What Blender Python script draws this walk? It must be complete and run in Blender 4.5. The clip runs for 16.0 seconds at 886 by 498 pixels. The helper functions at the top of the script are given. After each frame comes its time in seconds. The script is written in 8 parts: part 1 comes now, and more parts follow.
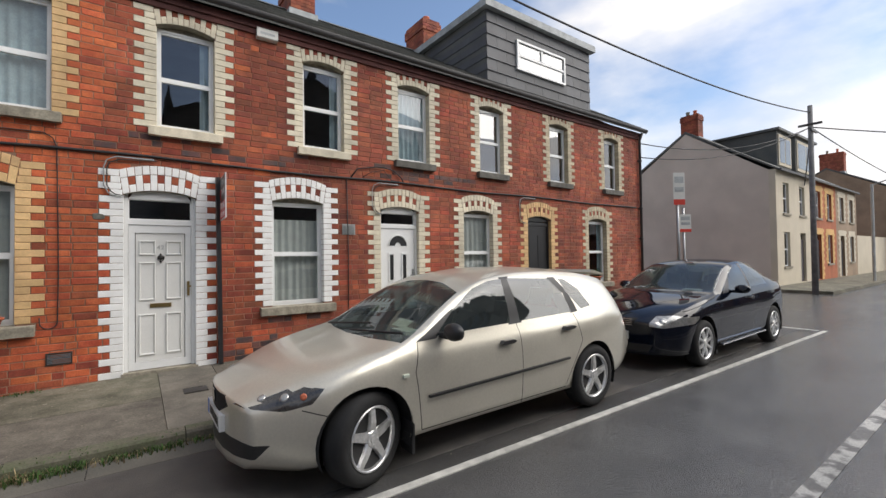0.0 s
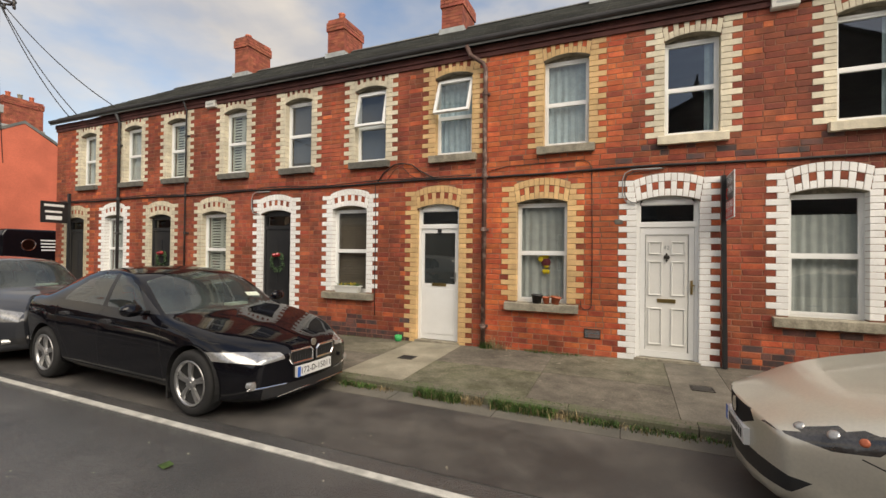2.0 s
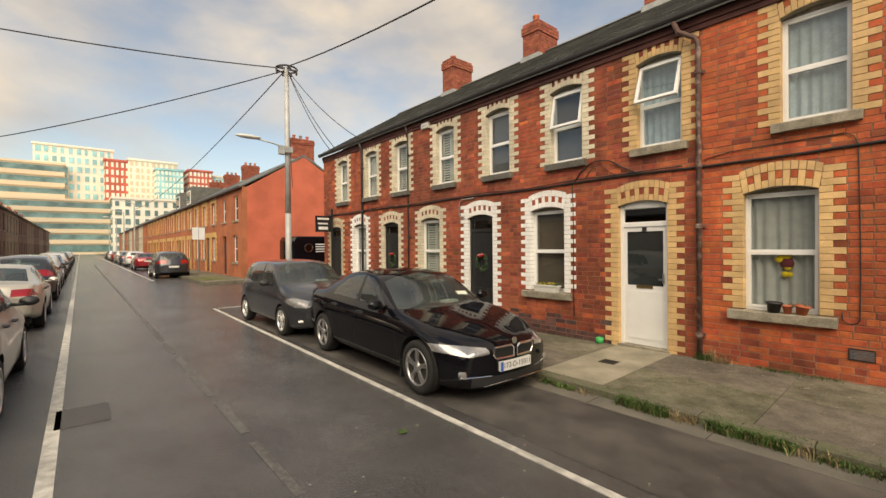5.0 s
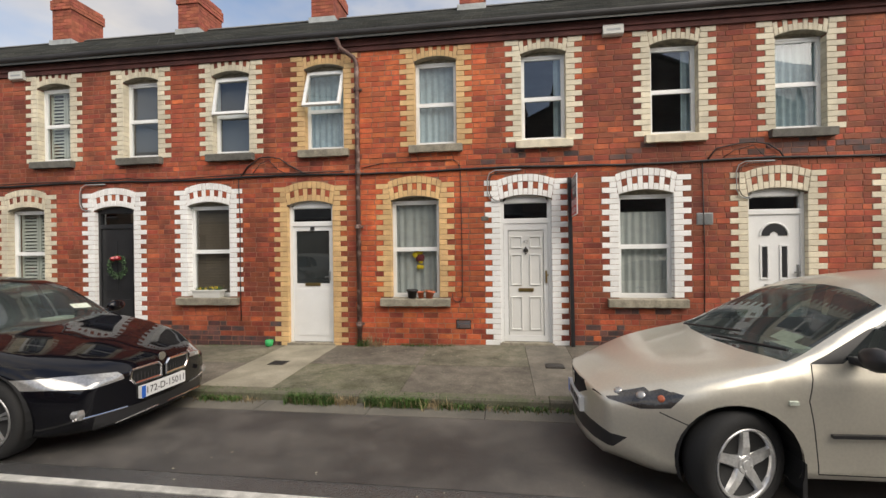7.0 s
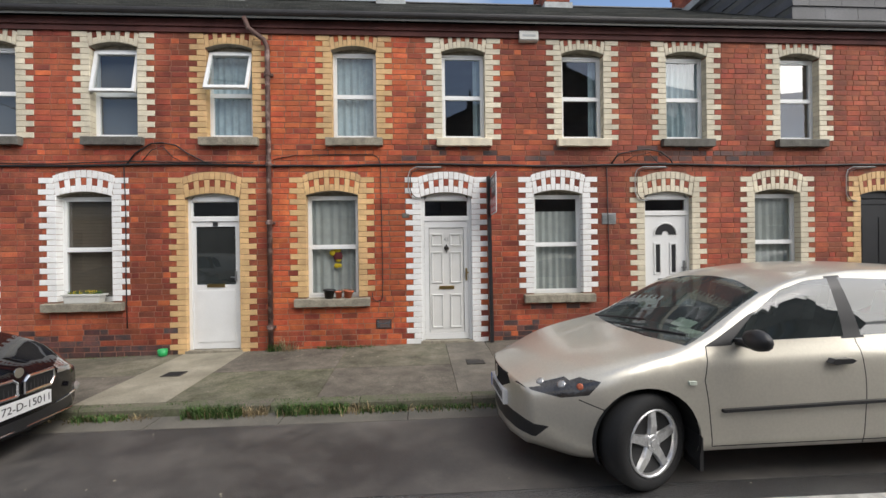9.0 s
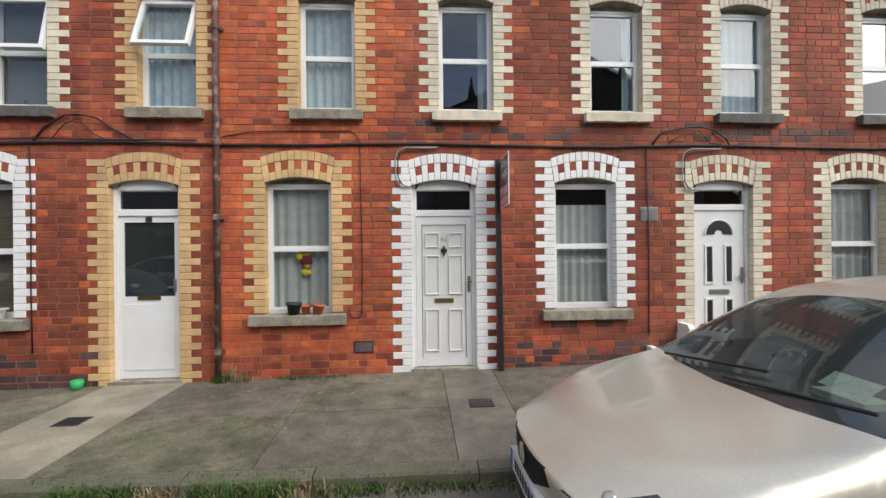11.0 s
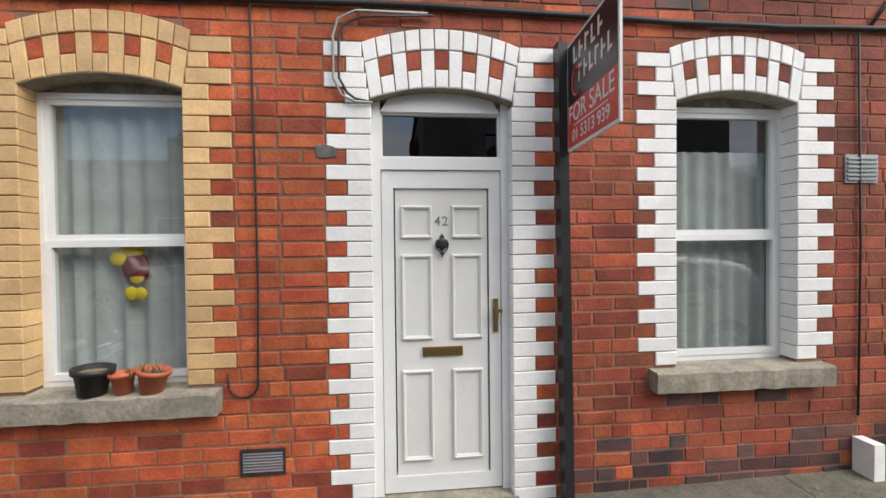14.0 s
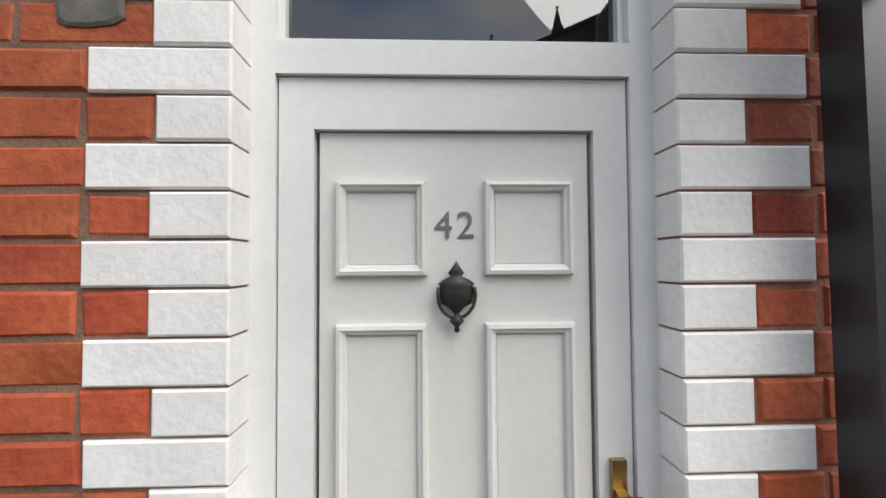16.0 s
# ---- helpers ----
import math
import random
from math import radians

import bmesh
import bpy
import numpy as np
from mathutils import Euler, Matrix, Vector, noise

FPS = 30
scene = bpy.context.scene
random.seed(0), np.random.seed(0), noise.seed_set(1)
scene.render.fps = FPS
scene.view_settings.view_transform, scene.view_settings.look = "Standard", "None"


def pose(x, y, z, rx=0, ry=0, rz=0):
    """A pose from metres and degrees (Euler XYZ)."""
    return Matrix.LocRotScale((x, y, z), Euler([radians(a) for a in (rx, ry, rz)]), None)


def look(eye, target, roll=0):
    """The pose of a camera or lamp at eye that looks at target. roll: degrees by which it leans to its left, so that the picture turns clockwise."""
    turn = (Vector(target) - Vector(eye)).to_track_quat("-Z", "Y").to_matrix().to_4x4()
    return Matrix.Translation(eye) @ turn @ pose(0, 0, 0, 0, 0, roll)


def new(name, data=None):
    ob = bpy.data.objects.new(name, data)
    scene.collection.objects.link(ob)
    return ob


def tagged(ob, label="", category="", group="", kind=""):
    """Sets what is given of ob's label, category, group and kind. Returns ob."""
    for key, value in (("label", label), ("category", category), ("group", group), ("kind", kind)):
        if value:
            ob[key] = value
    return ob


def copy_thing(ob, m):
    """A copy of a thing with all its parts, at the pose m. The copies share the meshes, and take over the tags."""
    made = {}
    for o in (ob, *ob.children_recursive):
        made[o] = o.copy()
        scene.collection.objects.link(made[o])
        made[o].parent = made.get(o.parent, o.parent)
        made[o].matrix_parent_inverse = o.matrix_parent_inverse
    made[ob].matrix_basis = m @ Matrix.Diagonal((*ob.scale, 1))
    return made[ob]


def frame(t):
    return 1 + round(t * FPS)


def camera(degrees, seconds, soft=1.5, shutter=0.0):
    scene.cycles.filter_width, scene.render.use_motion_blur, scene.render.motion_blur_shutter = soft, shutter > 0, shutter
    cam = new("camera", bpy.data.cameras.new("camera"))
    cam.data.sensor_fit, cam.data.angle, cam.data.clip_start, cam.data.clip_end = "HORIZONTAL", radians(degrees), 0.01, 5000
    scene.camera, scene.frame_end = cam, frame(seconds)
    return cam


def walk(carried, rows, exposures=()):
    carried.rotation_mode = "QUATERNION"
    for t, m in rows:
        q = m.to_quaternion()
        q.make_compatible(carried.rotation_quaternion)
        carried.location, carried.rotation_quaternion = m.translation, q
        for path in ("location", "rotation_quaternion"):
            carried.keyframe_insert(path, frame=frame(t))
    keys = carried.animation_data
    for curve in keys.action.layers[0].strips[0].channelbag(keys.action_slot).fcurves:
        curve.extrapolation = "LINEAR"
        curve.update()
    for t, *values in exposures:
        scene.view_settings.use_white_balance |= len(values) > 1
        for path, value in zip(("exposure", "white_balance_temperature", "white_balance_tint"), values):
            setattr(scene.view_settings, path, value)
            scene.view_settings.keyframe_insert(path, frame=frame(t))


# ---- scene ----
cam = camera(92.2, 16.0)
SKY, SUN, EXPO = 0.13, 2.3, 0.62
PATH = [
    (0, (0.889, 0.488, 1.574), (2.06, 2.108, 1.613), -0.8),
    (0.5, (0.799, 0.511, 1.598), (1.607, 2.34, 1.634), -0.3),
    (0.9, (0.685, 0.473, 1.632), (1.094, 2.43, 1.661), 0.1),
    (1, (0.667, 0.483, 1.637), (0.968, 2.46, 1.663), 0.1),
    (1.5, (0.585, 0.432, 1.634), (0.326, 2.415, 1.659), 0.4),
    (2, (0.622, 0.38, 1.64), (-0.163, 2.22, 1.659), 0.7),
    (2.5, (0.631, 0.319, 1.624), (-0.544, 1.938, 1.645), 0.9),
    (3, (0.62, 0.338, 1.619), (-0.821, 1.724, 1.637), 0.8),
    (3.2, (0.609, 0.301, 1.622), (-0.902, 1.611, 1.639), 0.9),
    (5.3, (0.814, 0.221, 1.786), (-0.703, 1.524, 1.765), -0.8),
    (5.5, (0.82, 0.274, 1.782), (-0.589, 1.694, 1.761), -0.9),
    (6, (0.863, 0.342, 1.745), (-0.159, 2.061, 1.73), -0.9),
    (6.5, (0.815, 0.367, 1.71), (0.231, 2.28, 1.699), -0.8),
    (7, (0.758, 0.386, 1.663), (0.495, 2.369, 1.661), -0.7),
    (7.5, (0.755, 0.404, 1.661), (0.662, 2.402, 1.658), -0.7),
    (8, (0.72, 0.404, 1.669), (0.737, 2.404, 1.663), -0.7),
    (8.5, (0.702, 0.442, 1.649), (0.792, 2.44, 1.645), -0.7),
    (9, (0.697, 0.501, 1.615), (0.821, 2.498, 1.612), -0.7),
    (9.2, (0.747, 0.571, 1.603), (0.862, 2.567, 1.6), -0.6),
    (11.3, (0.829, 2.142, 1.64), (0.955, 4.139, 1.642), -0.5),
    (11.5, (0.833, 2.311, 1.645), (0.957, 4.307, 1.641), -0.4),
    (12, (0.854, 2.775, 1.669), (0.981, 4.771, 1.65), -0.5),
    (12.5, (0.862, 3.244, 1.667), (1.006, 5.238, 1.641), -0.5),
    (13, (0.899, 3.709, 1.629), (1.046, 5.704, 1.614), -0.6),
    (13.5, (0.935, 4.197, 1.621), (1.088, 6.191, 1.602), -0.6),
    (14, (0.916, 4.687, 1.634), (1.122, 6.676, 1.6), -0.6),
    (14.5, (0.959, 5.145, 1.617), (1.182, 7.132, 1.607), -0.7),
    (15, (1.056, 5.568, 1.631), (1.228, 7.561, 1.62), -0.5),
    (15.5, (1.084, 5.945, 1.681), (1.218, 7.94, 1.683), -0.4),
    (16, (1.104, 6.28, 1.68), (1.179, 8.265, 1.742), -0.4),
]
# seconds, stops, white balance
LOOKS = [(0, EXPO - 0.15, 6300, 10), (1.5, EXPO, 6700, 10), (3, EXPO - 0.05, 8300, 10), (5.5, EXPO - 0.05, 8300, 10), (6.5, EXPO + 0.02, 7300, 10), (8, EXPO + 0.02, 6400, 10),
         (11.5, EXPO, 6200, 10), (13, EXPO + 0.08, 6250, 10), (14.5, EXPO + 0.12, 6200, 10), (16, EXPO + 0.14, 6200, 10)]
walk(cam, [(t, look(eye, target, roll)) for t, eye, target, roll in PATH], LOOKS)

# ---- world, sun ----
SUN_EL, SUN_AZ = radians(45), radians(132)


def build_world():
    w = bpy.data.worlds.new("sky")
    scene.world = w
    w.use_nodes = True
    nt = w.node_tree
    nt.nodes.clear()
    out = nt.nodes.new("ShaderNodeOutputWorld")
    bg = nt.nodes.new("ShaderNodeBackground")
    sky = nt.nodes.new("ShaderNodeTexSky")
    sky.sky_type, sky.sun_disc, sky.sun_elevation, sky.sun_rotation = "NISHITA", False, SUN_EL, SUN_AZ
    sky.air_density, sky.dust_density = 1.0, 1.5
    tc = nt.nodes.new("ShaderNodeTexCoord")
    mp = nt.nodes.new("ShaderNodeMapping")
    mp.inputs["Scale"].default_value = (1, 1, 2.2)
    mp.inputs["Location"].default_value = (0.35, 0.1, 0.2)
    n1 = nt.nodes.new("ShaderNodeTexNoise")
    n1.inputs["Scale"].default_value, n1.inputs["Detail"].default_value, n1.inputs["Roughness"].default_value = 1.7, 8, 0.52
    ramp = nt.nodes.new("ShaderNodeValToRGB")
    ramp.color_ramp.elements[0].position, ramp.color_ramp.elements[1].position = 0.40, 0.60
    n2 = nt.nodes.new("ShaderNodeTexNoise")
    n2.inputs["Scale"].default_value, n2.inputs["Detail"].default_value = 3.0, 6
    tone = nt.nodes.new("ShaderNodeValToRGB")
    e = tone.color_ramp.elements
    e[0].position, e[0].color = 0.35, (3.3, 3.45, 3.9, 1)
    e[1].position, e[1].color = 0.68, (6.1, 5.6, 4.95, 1)
    mix = nt.nodes.new("ShaderNodeMix")
    mix.data_type = "RGBA"
    k = nt.links.new
    k(tc.outputs["Generated"], mp.inputs["Vector"])
    k(mp.outputs[0], n1.inputs["Vector"])
    k(mp.outputs[0], n2.inputs["Vector"])
    k(n1.outputs["Fac"], ramp.inputs["Fac"])
    k(n2.outputs["Fac"], tone.inputs["Fac"])
    k(ramp.outputs["Color"], mix.inputs["Factor"])
    k(sky.outputs[0], mix.inputs["A"])
    # the cloud is brighter towards the sun
    dot, glow, lift = nt.nodes.new("ShaderNodeVectorMath"), nt.nodes.new("ShaderNodeMapRange"), nt.nodes.new("ShaderNodeVectorMath")
    dot.operation, lift.operation = "DOT_PRODUCT", "SCALE"
    dot.inputs[1].default_value = (math.sin(SUN_AZ - 0.35), math.cos(SUN_AZ - 0.35), 0.35)
    glow.inputs["From Min"].default_value, glow.inputs["From Max"].default_value = -0.3, 1.0
    glow.inputs["To Min"].default_value, glow.inputs["To Max"].default_value = 0.82, 1.40
    k(tc.outputs["Generated"], dot.inputs[0])
    k(dot.outputs["Value"], glow.inputs["Value"])
    k(tone.outputs["Color"], lift.inputs[0])
    k(glow.outputs[0], lift.inputs["Scale"])
    k(lift.outputs[0], mix.inputs["B"])
    k(mix.outputs["Result"], bg.inputs["Color"])
    bg.inputs["Strength"].default_value = SKY
    k(bg.outputs[0], out.inputs[0])
    sun = new("sun", bpy.data.lights.new("sun", "SUN"))
    sun.data.energy, sun.data.angle, sun.data.color = SUN, radians(60), (1, 0.93, 0.83)
    d = Vector((math.sin(SUN_AZ) * math.cos(SUN_EL), math.cos(SUN_AZ) * math.cos(SUN_EL), math.sin(SUN_EL)))
    sun.matrix_world = look((0, 0, 30), Vector((0, 0, 30)) - d)


build_world()

# ---- materials ----
def mat(name, color, rough=0.6, metal=0.0, var=0.12, scale=3.0, bump=0.15, bscale=60.0, coat=0.0, color2=None, island=0.0, sharp=(0.35, 0.65), spec=0.5, rvar=0.0, stain=0.0, stretch=1.0, crisp=0.5, deep=0.004):
    """A procedural surface: colour broken up at a large and a small scale, fine relief. island: how far each piece's tone differs."""
    m = bpy.data.materials.new(name)
    m.use_nodes = True
    nt = m.node_tree
    b = nt.nodes["Principled BSDF"]
    k, N = nt.links.new, nt.nodes.new
    tc = N("ShaderNodeTexCoord")
    info = N("ShaderNodeObjectInfo")
    add = N("ShaderNodeVectorMath")
    add.operation = "ADD"
    mul = N("ShaderNodeMath")
    mul.operation, mul.inputs[1].default_value = "MULTIPLY", 37.0
    k(info.outputs["Random"], mul.inputs[0])
    k(tc.outputs["Object"], add.inputs[0])
    k(mul.outputs[0], add.inputs[1])
    big, fine = N("ShaderNodeTexNoise"), N("ShaderNodeTexNoise")
    big.inputs["Scale"].default_value, big.inputs["Detail"].default_value, big.inputs["Roughness"].default_value = scale, 5 if crisp <= 0.5 else 9, crisp
    fine.inputs["Scale"].default_value, fine.inputs["Detail"].default_value = bscale, 3
    k(add.outputs[0], big.inputs["Vector"])
    k(add.outputs[0], fine.inputs["Vector"])
    ramp = N("ShaderNodeValToRGB")
    e = ramp.color_ramp.elements
    c2 = color2 or tuple(min(1, c * (1 + var)) for c in color)
    c1 = color if color2 else tuple(c * (1 - var) for c in color)
    e[0].position, e[0].color = sharp[0], (*c1, 1)
    e[1].position, e[1].color = sharp[1], (*c2, 1)
    k(big.outputs["Fac"], ramp.inputs["Fac"])
    col = ramp.outputs["Color"]
    tw = N("ShaderNodeHueSaturation")
    mr = N("ShaderNodeMapRange")
    mr.inputs["To Min"].default_value, mr.inputs["To Max"].default_value = 1 - var * 0.8, 1 + var * 0.8
    mr.inputs["From Min"].default_value, mr.inputs["From Max"].default_value = 0.3, 0.7
    k(fine.outputs["Fac"], mr.inputs["Value"])
    k(mr.outputs[0], tw.inputs["Value"])
    k(col, tw.inputs["Color"])
    col = tw.outputs["Color"]
    if island:
        geo = N("ShaderNodeNewGeometry")
        s = N("ShaderNodeMath")
        s.operation = "ADD"
        fr = N("ShaderNodeMath")
        fr.operation = "FRACT"
        k(geo.outputs["Random Per Island"], s.inputs[0])
        k(info.outputs["Random"], s.inputs[1])
        k(s.outputs[0], fr.inputs[0])
        hs = N("ShaderNodeHueSaturation")
        v = N("ShaderNodeMapRange")
        v.inputs["To Min"].default_value, v.inputs["To Max"].default_value = 1 - island, 1 + island * 0.7
        k(fr.outputs[0], v.inputs["Value"])
        h = N("ShaderNodeMath")
        h.operation, h.inputs[1].default_value = "MULTIPLY_ADD", 0.018 * min(1, island * 3)
        h.inputs[2].default_value = 0.5 - 0.009 * min(1, island * 3)
        f2 = N("ShaderNodeMath")
        f2.operation = "PINGPONG"
        f2.inputs[1].default_value = 0.27
        k(fr.outputs[0], f2.inputs[0])
        m4 = N("ShaderNodeMath")
        m4.operation, m4.inputs[1].default_value = "MULTIPLY", 3.7
        k(f2.outputs[0], m4.inputs[0])
        k(m4.outputs[0], h.inputs[0])
        k(h.outputs[0], hs.inputs["Hue"])
        k(v.outputs[0], hs.inputs["Value"])
        k(col, hs.inputs["Color"])
        col = hs.outputs["Color"]
    wide = N("ShaderNodeTexNoise")
    wide.inputs["Scale"].default_value, wide.inputs["Detail"].default_value, wide.inputs["Roughness"].default_value = min(1.1, scale * 0.22), 4, 0.6
    k(add.outputs[0], wide.inputs["Vector"])
    wm, wh = N("ShaderNodeMapRange"), N("ShaderNodeHueSaturation")
    wm.inputs["From Min"].default_value, wm.inputs["From Max"].default_value = 0.32, 0.68
    wm.inputs["To Min"].default_value, wm.inputs["To Max"].default_value = 1 - var * 0.8, 1 + var * 0.7
    k(wide.outputs["Fac"], wm.inputs["Value"])
    k(wm.outputs[0], wh.inputs["Value"])
    k(col, wh.inputs["Color"])
    col = wh.outputs["Color"]
    if stain:
        # soot, damp and wash marks with a shape of their own
        pos, ms, sn = N("ShaderNodeNewGeometry"), N("ShaderNodeMapping"), N("ShaderNodeTexNoise")
        ms.inputs["Scale"].default_value = (1, 1, stretch)
        sn.inputs["Scale"].default_value, sn.inputs["Detail"].default_value, sn.inputs["Roughness"].default_value = 1.1, 7, 0.62
        sm, sh = N("ShaderNodeMapRange"), N("ShaderNodeHueSaturation")
        sm.inputs["From Min"].default_value, sm.inputs["From Max"].default_value = 0.40, 0.60
        sm.inputs["To Min"].default_value, sm.inputs["To Max"].default_value = 1 - stain, 1 + stain * 0.35
        k(pos.outputs["Position"], ms.inputs["Vector"])
        k(ms.outputs[0], sn.inputs["Vector"])
        k(sn.outputs["Fac"], sm.inputs["Value"])
        k(sm.outputs[0], sh.inputs["Value"])
        k(col, sh.inputs["Color"])
        col = sh.outputs["Color"]
    k(col, b.inputs["Base Color"])
    b.inputs["Roughness"].default_value, b.inputs["Metallic"].default_value = rough, metal
    b.inputs["Coat Weight"].default_value = coat
    b.inputs["Coat Roughness"].default_value = 0.04
    b.inputs["Specular IOR Level"].default_value = spec
    if rvar:
        rr = N("ShaderNodeMapRange")
        rr.inputs["From Min"].default_value, rr.inputs["From Max"].default_value = 0.35, 0.65
        rr.inputs["To Min"].default_value, rr.inputs["To Max"].default_value = rough - rvar, rough + rvar
        k(big.outputs["Fac"], rr.inputs["Value"])
        k(rr.outputs[0], b.inputs["Roughness"])
    if bump:
        bp = N("ShaderNodeBump")
        bp.inputs["Strength"].default_value, bp.inputs["Distance"].default_value = bump, deep
        k(fine.outputs["Fac"], bp.inputs["Height"])
        k(bp.outputs[0], b.inputs["Normal"])
    return m


def glass(name, tint=(0.9, 0.95, 0.95), see=0.9, ior=1.5, edge=0.95, haze=0.0):
    """A thin pane: what lies behind shows through its tint, and it mirrors more the flatter it is seen."""
    m = bpy.data.materials.new(name)
    m.use_nodes = True
    nt = m.node_tree
    nt.nodes.clear()
    N, k = nt.nodes.new, nt.links.new
    out, mix, tr, gl, lw = N("ShaderNodeOutputMaterial"), N("ShaderNodeMixShader"), N("ShaderNodeBsdfTransparent"), N("ShaderNodeBsdfGlossy"), N("ShaderNodeLayerWeight")
    tr.inputs["Color"].default_value = (*(c * see for c in tint), 1)
    gl.inputs["Roughness"].default_value = 0.01
    gl.inputs["Color"].default_value = (0.95, 0.97, 1, 1)
    f0 = 2 * ((ior - 1) / (ior + 1)) ** 2
    lw.inputs["Blend"].default_value = 0.5
    pw, ma = N("ShaderNodeMath"), N("ShaderNodeMath")
    pw.operation, pw.inputs[1].default_value = "POWER", 5.0
    ma.operation, ma.inputs[1].default_value, ma.inputs[2].default_value = "MULTIPLY_ADD", edge - f0, f0
    k(lw.outputs["Facing"], pw.inputs[0])
    k(pw.outputs[0], ma.inputs[0])
    k(ma.outputs[0], mix.inputs["Fac"])
    k(tr.outputs[0], mix.inputs[1])
    k(gl.outputs[0], mix.inputs[2])
    if haze:
        # a pale diffuse film: slight dust, plus sheen and haze put into the colour
        film, df, nz, mr = N("ShaderNodeMixShader"), N("ShaderNodeBsdfDiffuse"), N("ShaderNodeTexNoise"), N("ShaderNodeMapRange")
        df.inputs["Color"].default_value = (0.42, 0.50, 0.50, 1)
        nz.inputs["Scale"].default_value, nz.inputs["Detail"].default_value = 3.0, 4
        mr.inputs["To Min"].default_value, mr.inputs["To Max"].default_value = haze * 0.6, haze * 1.4
        k(nz.outputs["Fac"], mr.inputs["Value"])
        k(mr.outputs[0], film.inputs["Fac"])
        k(mix.outputs[0], film.inputs[1])
        k(df.outputs[0], film.inputs[2])
        k(film.outputs[0], out.inputs["Surface"])
    else:
        k(mix.outputs[0], out.inputs["Surface"])
    return m


M_BRICK = {
    "orange": mat("brick_orange", (0.43, 0.082, 0.030), 0.78, var=0.2, scale=9, bump=0.8, bscale=60, color2=(0.57, 0.135, 0.047), island=0.22, stain=0.22, stretch=0.6),
    "red": mat("brick_red", (0.30, 0.062, 0.031), 0.8, var=0.22, scale=6, bump=0.8, bscale=60, color2=(0.40, 0.096, 0.043), island=0.26, stain=0.42, stretch=0.6),
    "brown": mat("brick_brown", (0.235, 0.060, 0.034), 0.8, var=0.22, scale=5, bump=0.8, bscale=60, color2=(0.35, 0.090, 0.045), island=0.28, stain=0.4, stretch=0.6),
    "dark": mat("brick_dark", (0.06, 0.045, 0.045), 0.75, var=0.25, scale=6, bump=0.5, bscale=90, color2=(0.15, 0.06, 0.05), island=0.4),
}
M_MORTAR = mat("mortar", (0.28, 0.165, 0.11), 0.95, var=0.2, scale=6, bump=0.6, bscale=150, stain=0.3, stretch=0.6)
M_MORTAR_RED = mat("mortar_reddened", (0.25, 0.12, 0.08), 0.95, var=0.2, scale=6, bump=0.6, bscale=150)
M_PAINT = {
    "white": mat("white_masonry_paint", (0.84, 0.84, 0.82), 0.6, var=0.05, scale=7, bump=0.35, bscale=70, island=0.05, stain=0.06),
    "cream": mat("cream_masonry_paint", (0.66, 0.60, 0.46), 0.65, var=0.1, scale=7, bump=0.35, bscale=70, island=0.1, stain=0.16),
    "yellow": mat("ochre_masonry_paint", (0.65, 0.43, 0.205), 0.65, var=0.1, scale=7, bump=0.35, bscale=70, island=0.12, stain=0.16),
    "dim": mat("dirty_cream_paint", (0.50, 0.43, 0.30), 0.7, var=0.15, scale=6, bump=0.35, bscale=70, island=0.14),
}
M_UPVC = mat("white_upvc", (0.76, 0.77, 0.76), 0.3, var=0.03, scale=4, bump=0.02)
M_LEAF = mat("off_white_door", (0.72, 0.72, 0.69), 0.38, var=0.03, scale=3, bump=0.04)
M_SILL = mat("granite_sill", (0.27, 0.245, 0.19), 0.9, var=0.22, scale=9, bump=0.9, bscale=45)
M_SILLD = mat("dark_sill", (0.12, 0.115, 0.10), 0.85, var=0.2, scale=9, bump=0.6, bscale=45)
# mortar grey with the shade of the window-head recess put into the colour
M_INFILL = mat("shaded_mortar_fillet", (0.30, 0.27, 0.21), 0.9, var=0.25, scale=12, bump=0.5, bscale=50)
M_BLACK = mat("black_paint", (0.02, 0.021, 0.023), 0.35, var=0.15, bump=0.05)
M_BRASS = mat("brass", (0.42, 0.31, 0.13), 0.35, 1.0, var=0.1, bump=0.05)
M_IRON = mat("aged_iron", (0.07, 0.065, 0.06), 0.5, 0.6, var=0.2, bump=0.2)
M_STEEL = mat("steel", (0.35, 0.36, 0.36), 0.35, 0.9, var=0.1, bump=0.05)
M_SLATE = mat("slate", (0.085, 0.09, 0.088), 0.62, var=0.25, scale=2, bump=0.4, bscale=40, color2=(0.13, 0.13, 0.115), island=0.3)
M_GUTTER = mat("gutter_black", (0.035, 0.033, 0.034), 0.5, var=0.2, bump=0.1)
M_FASCIA = mat("eaves_brick", (0.10, 0.035, 0.03), 0.85, var=0.25, scale=3, bump=0.4)
M_ROAD = mat("asphalt", (0.058, 0.058, 0.058), 0.22, var=0.26, scale=0.8, bump=1.0, bscale=75, color2=(0.094, 0.092, 0.088), crisp=0.62, deep=0.010, rvar=0.05, stain=0.1, spec=0.85)
M_PATCH = mat("dark_asphalt", (0.052, 0.050, 0.048), 0.55, var=0.28, scale=1.5, bump=0.8, bscale=110, color2=(0.125, 0.115, 0.102), crisp=0.72, sharp=(0.42, 0.68), rvar=0.1)
M_LINE = mat("worn_road_paint", (0.46, 0.45, 0.41), 0.7, var=0.25, scale=9, bump=0.5, bscale=110)
M_CENTRE = mat("flaking_road_paint", (0.16, 0.155, 0.15), 0.65, var=0.3, scale=7, bump=0.6, bscale=110, color2=(0.50, 0.49, 0.46), sharp=(0.42, 0.55))
M_WORN = mat("faded_road_paint", (0.110, 0.107, 0.102), 0.7, var=0.3, scale=22, bump=0.6, bscale=110)
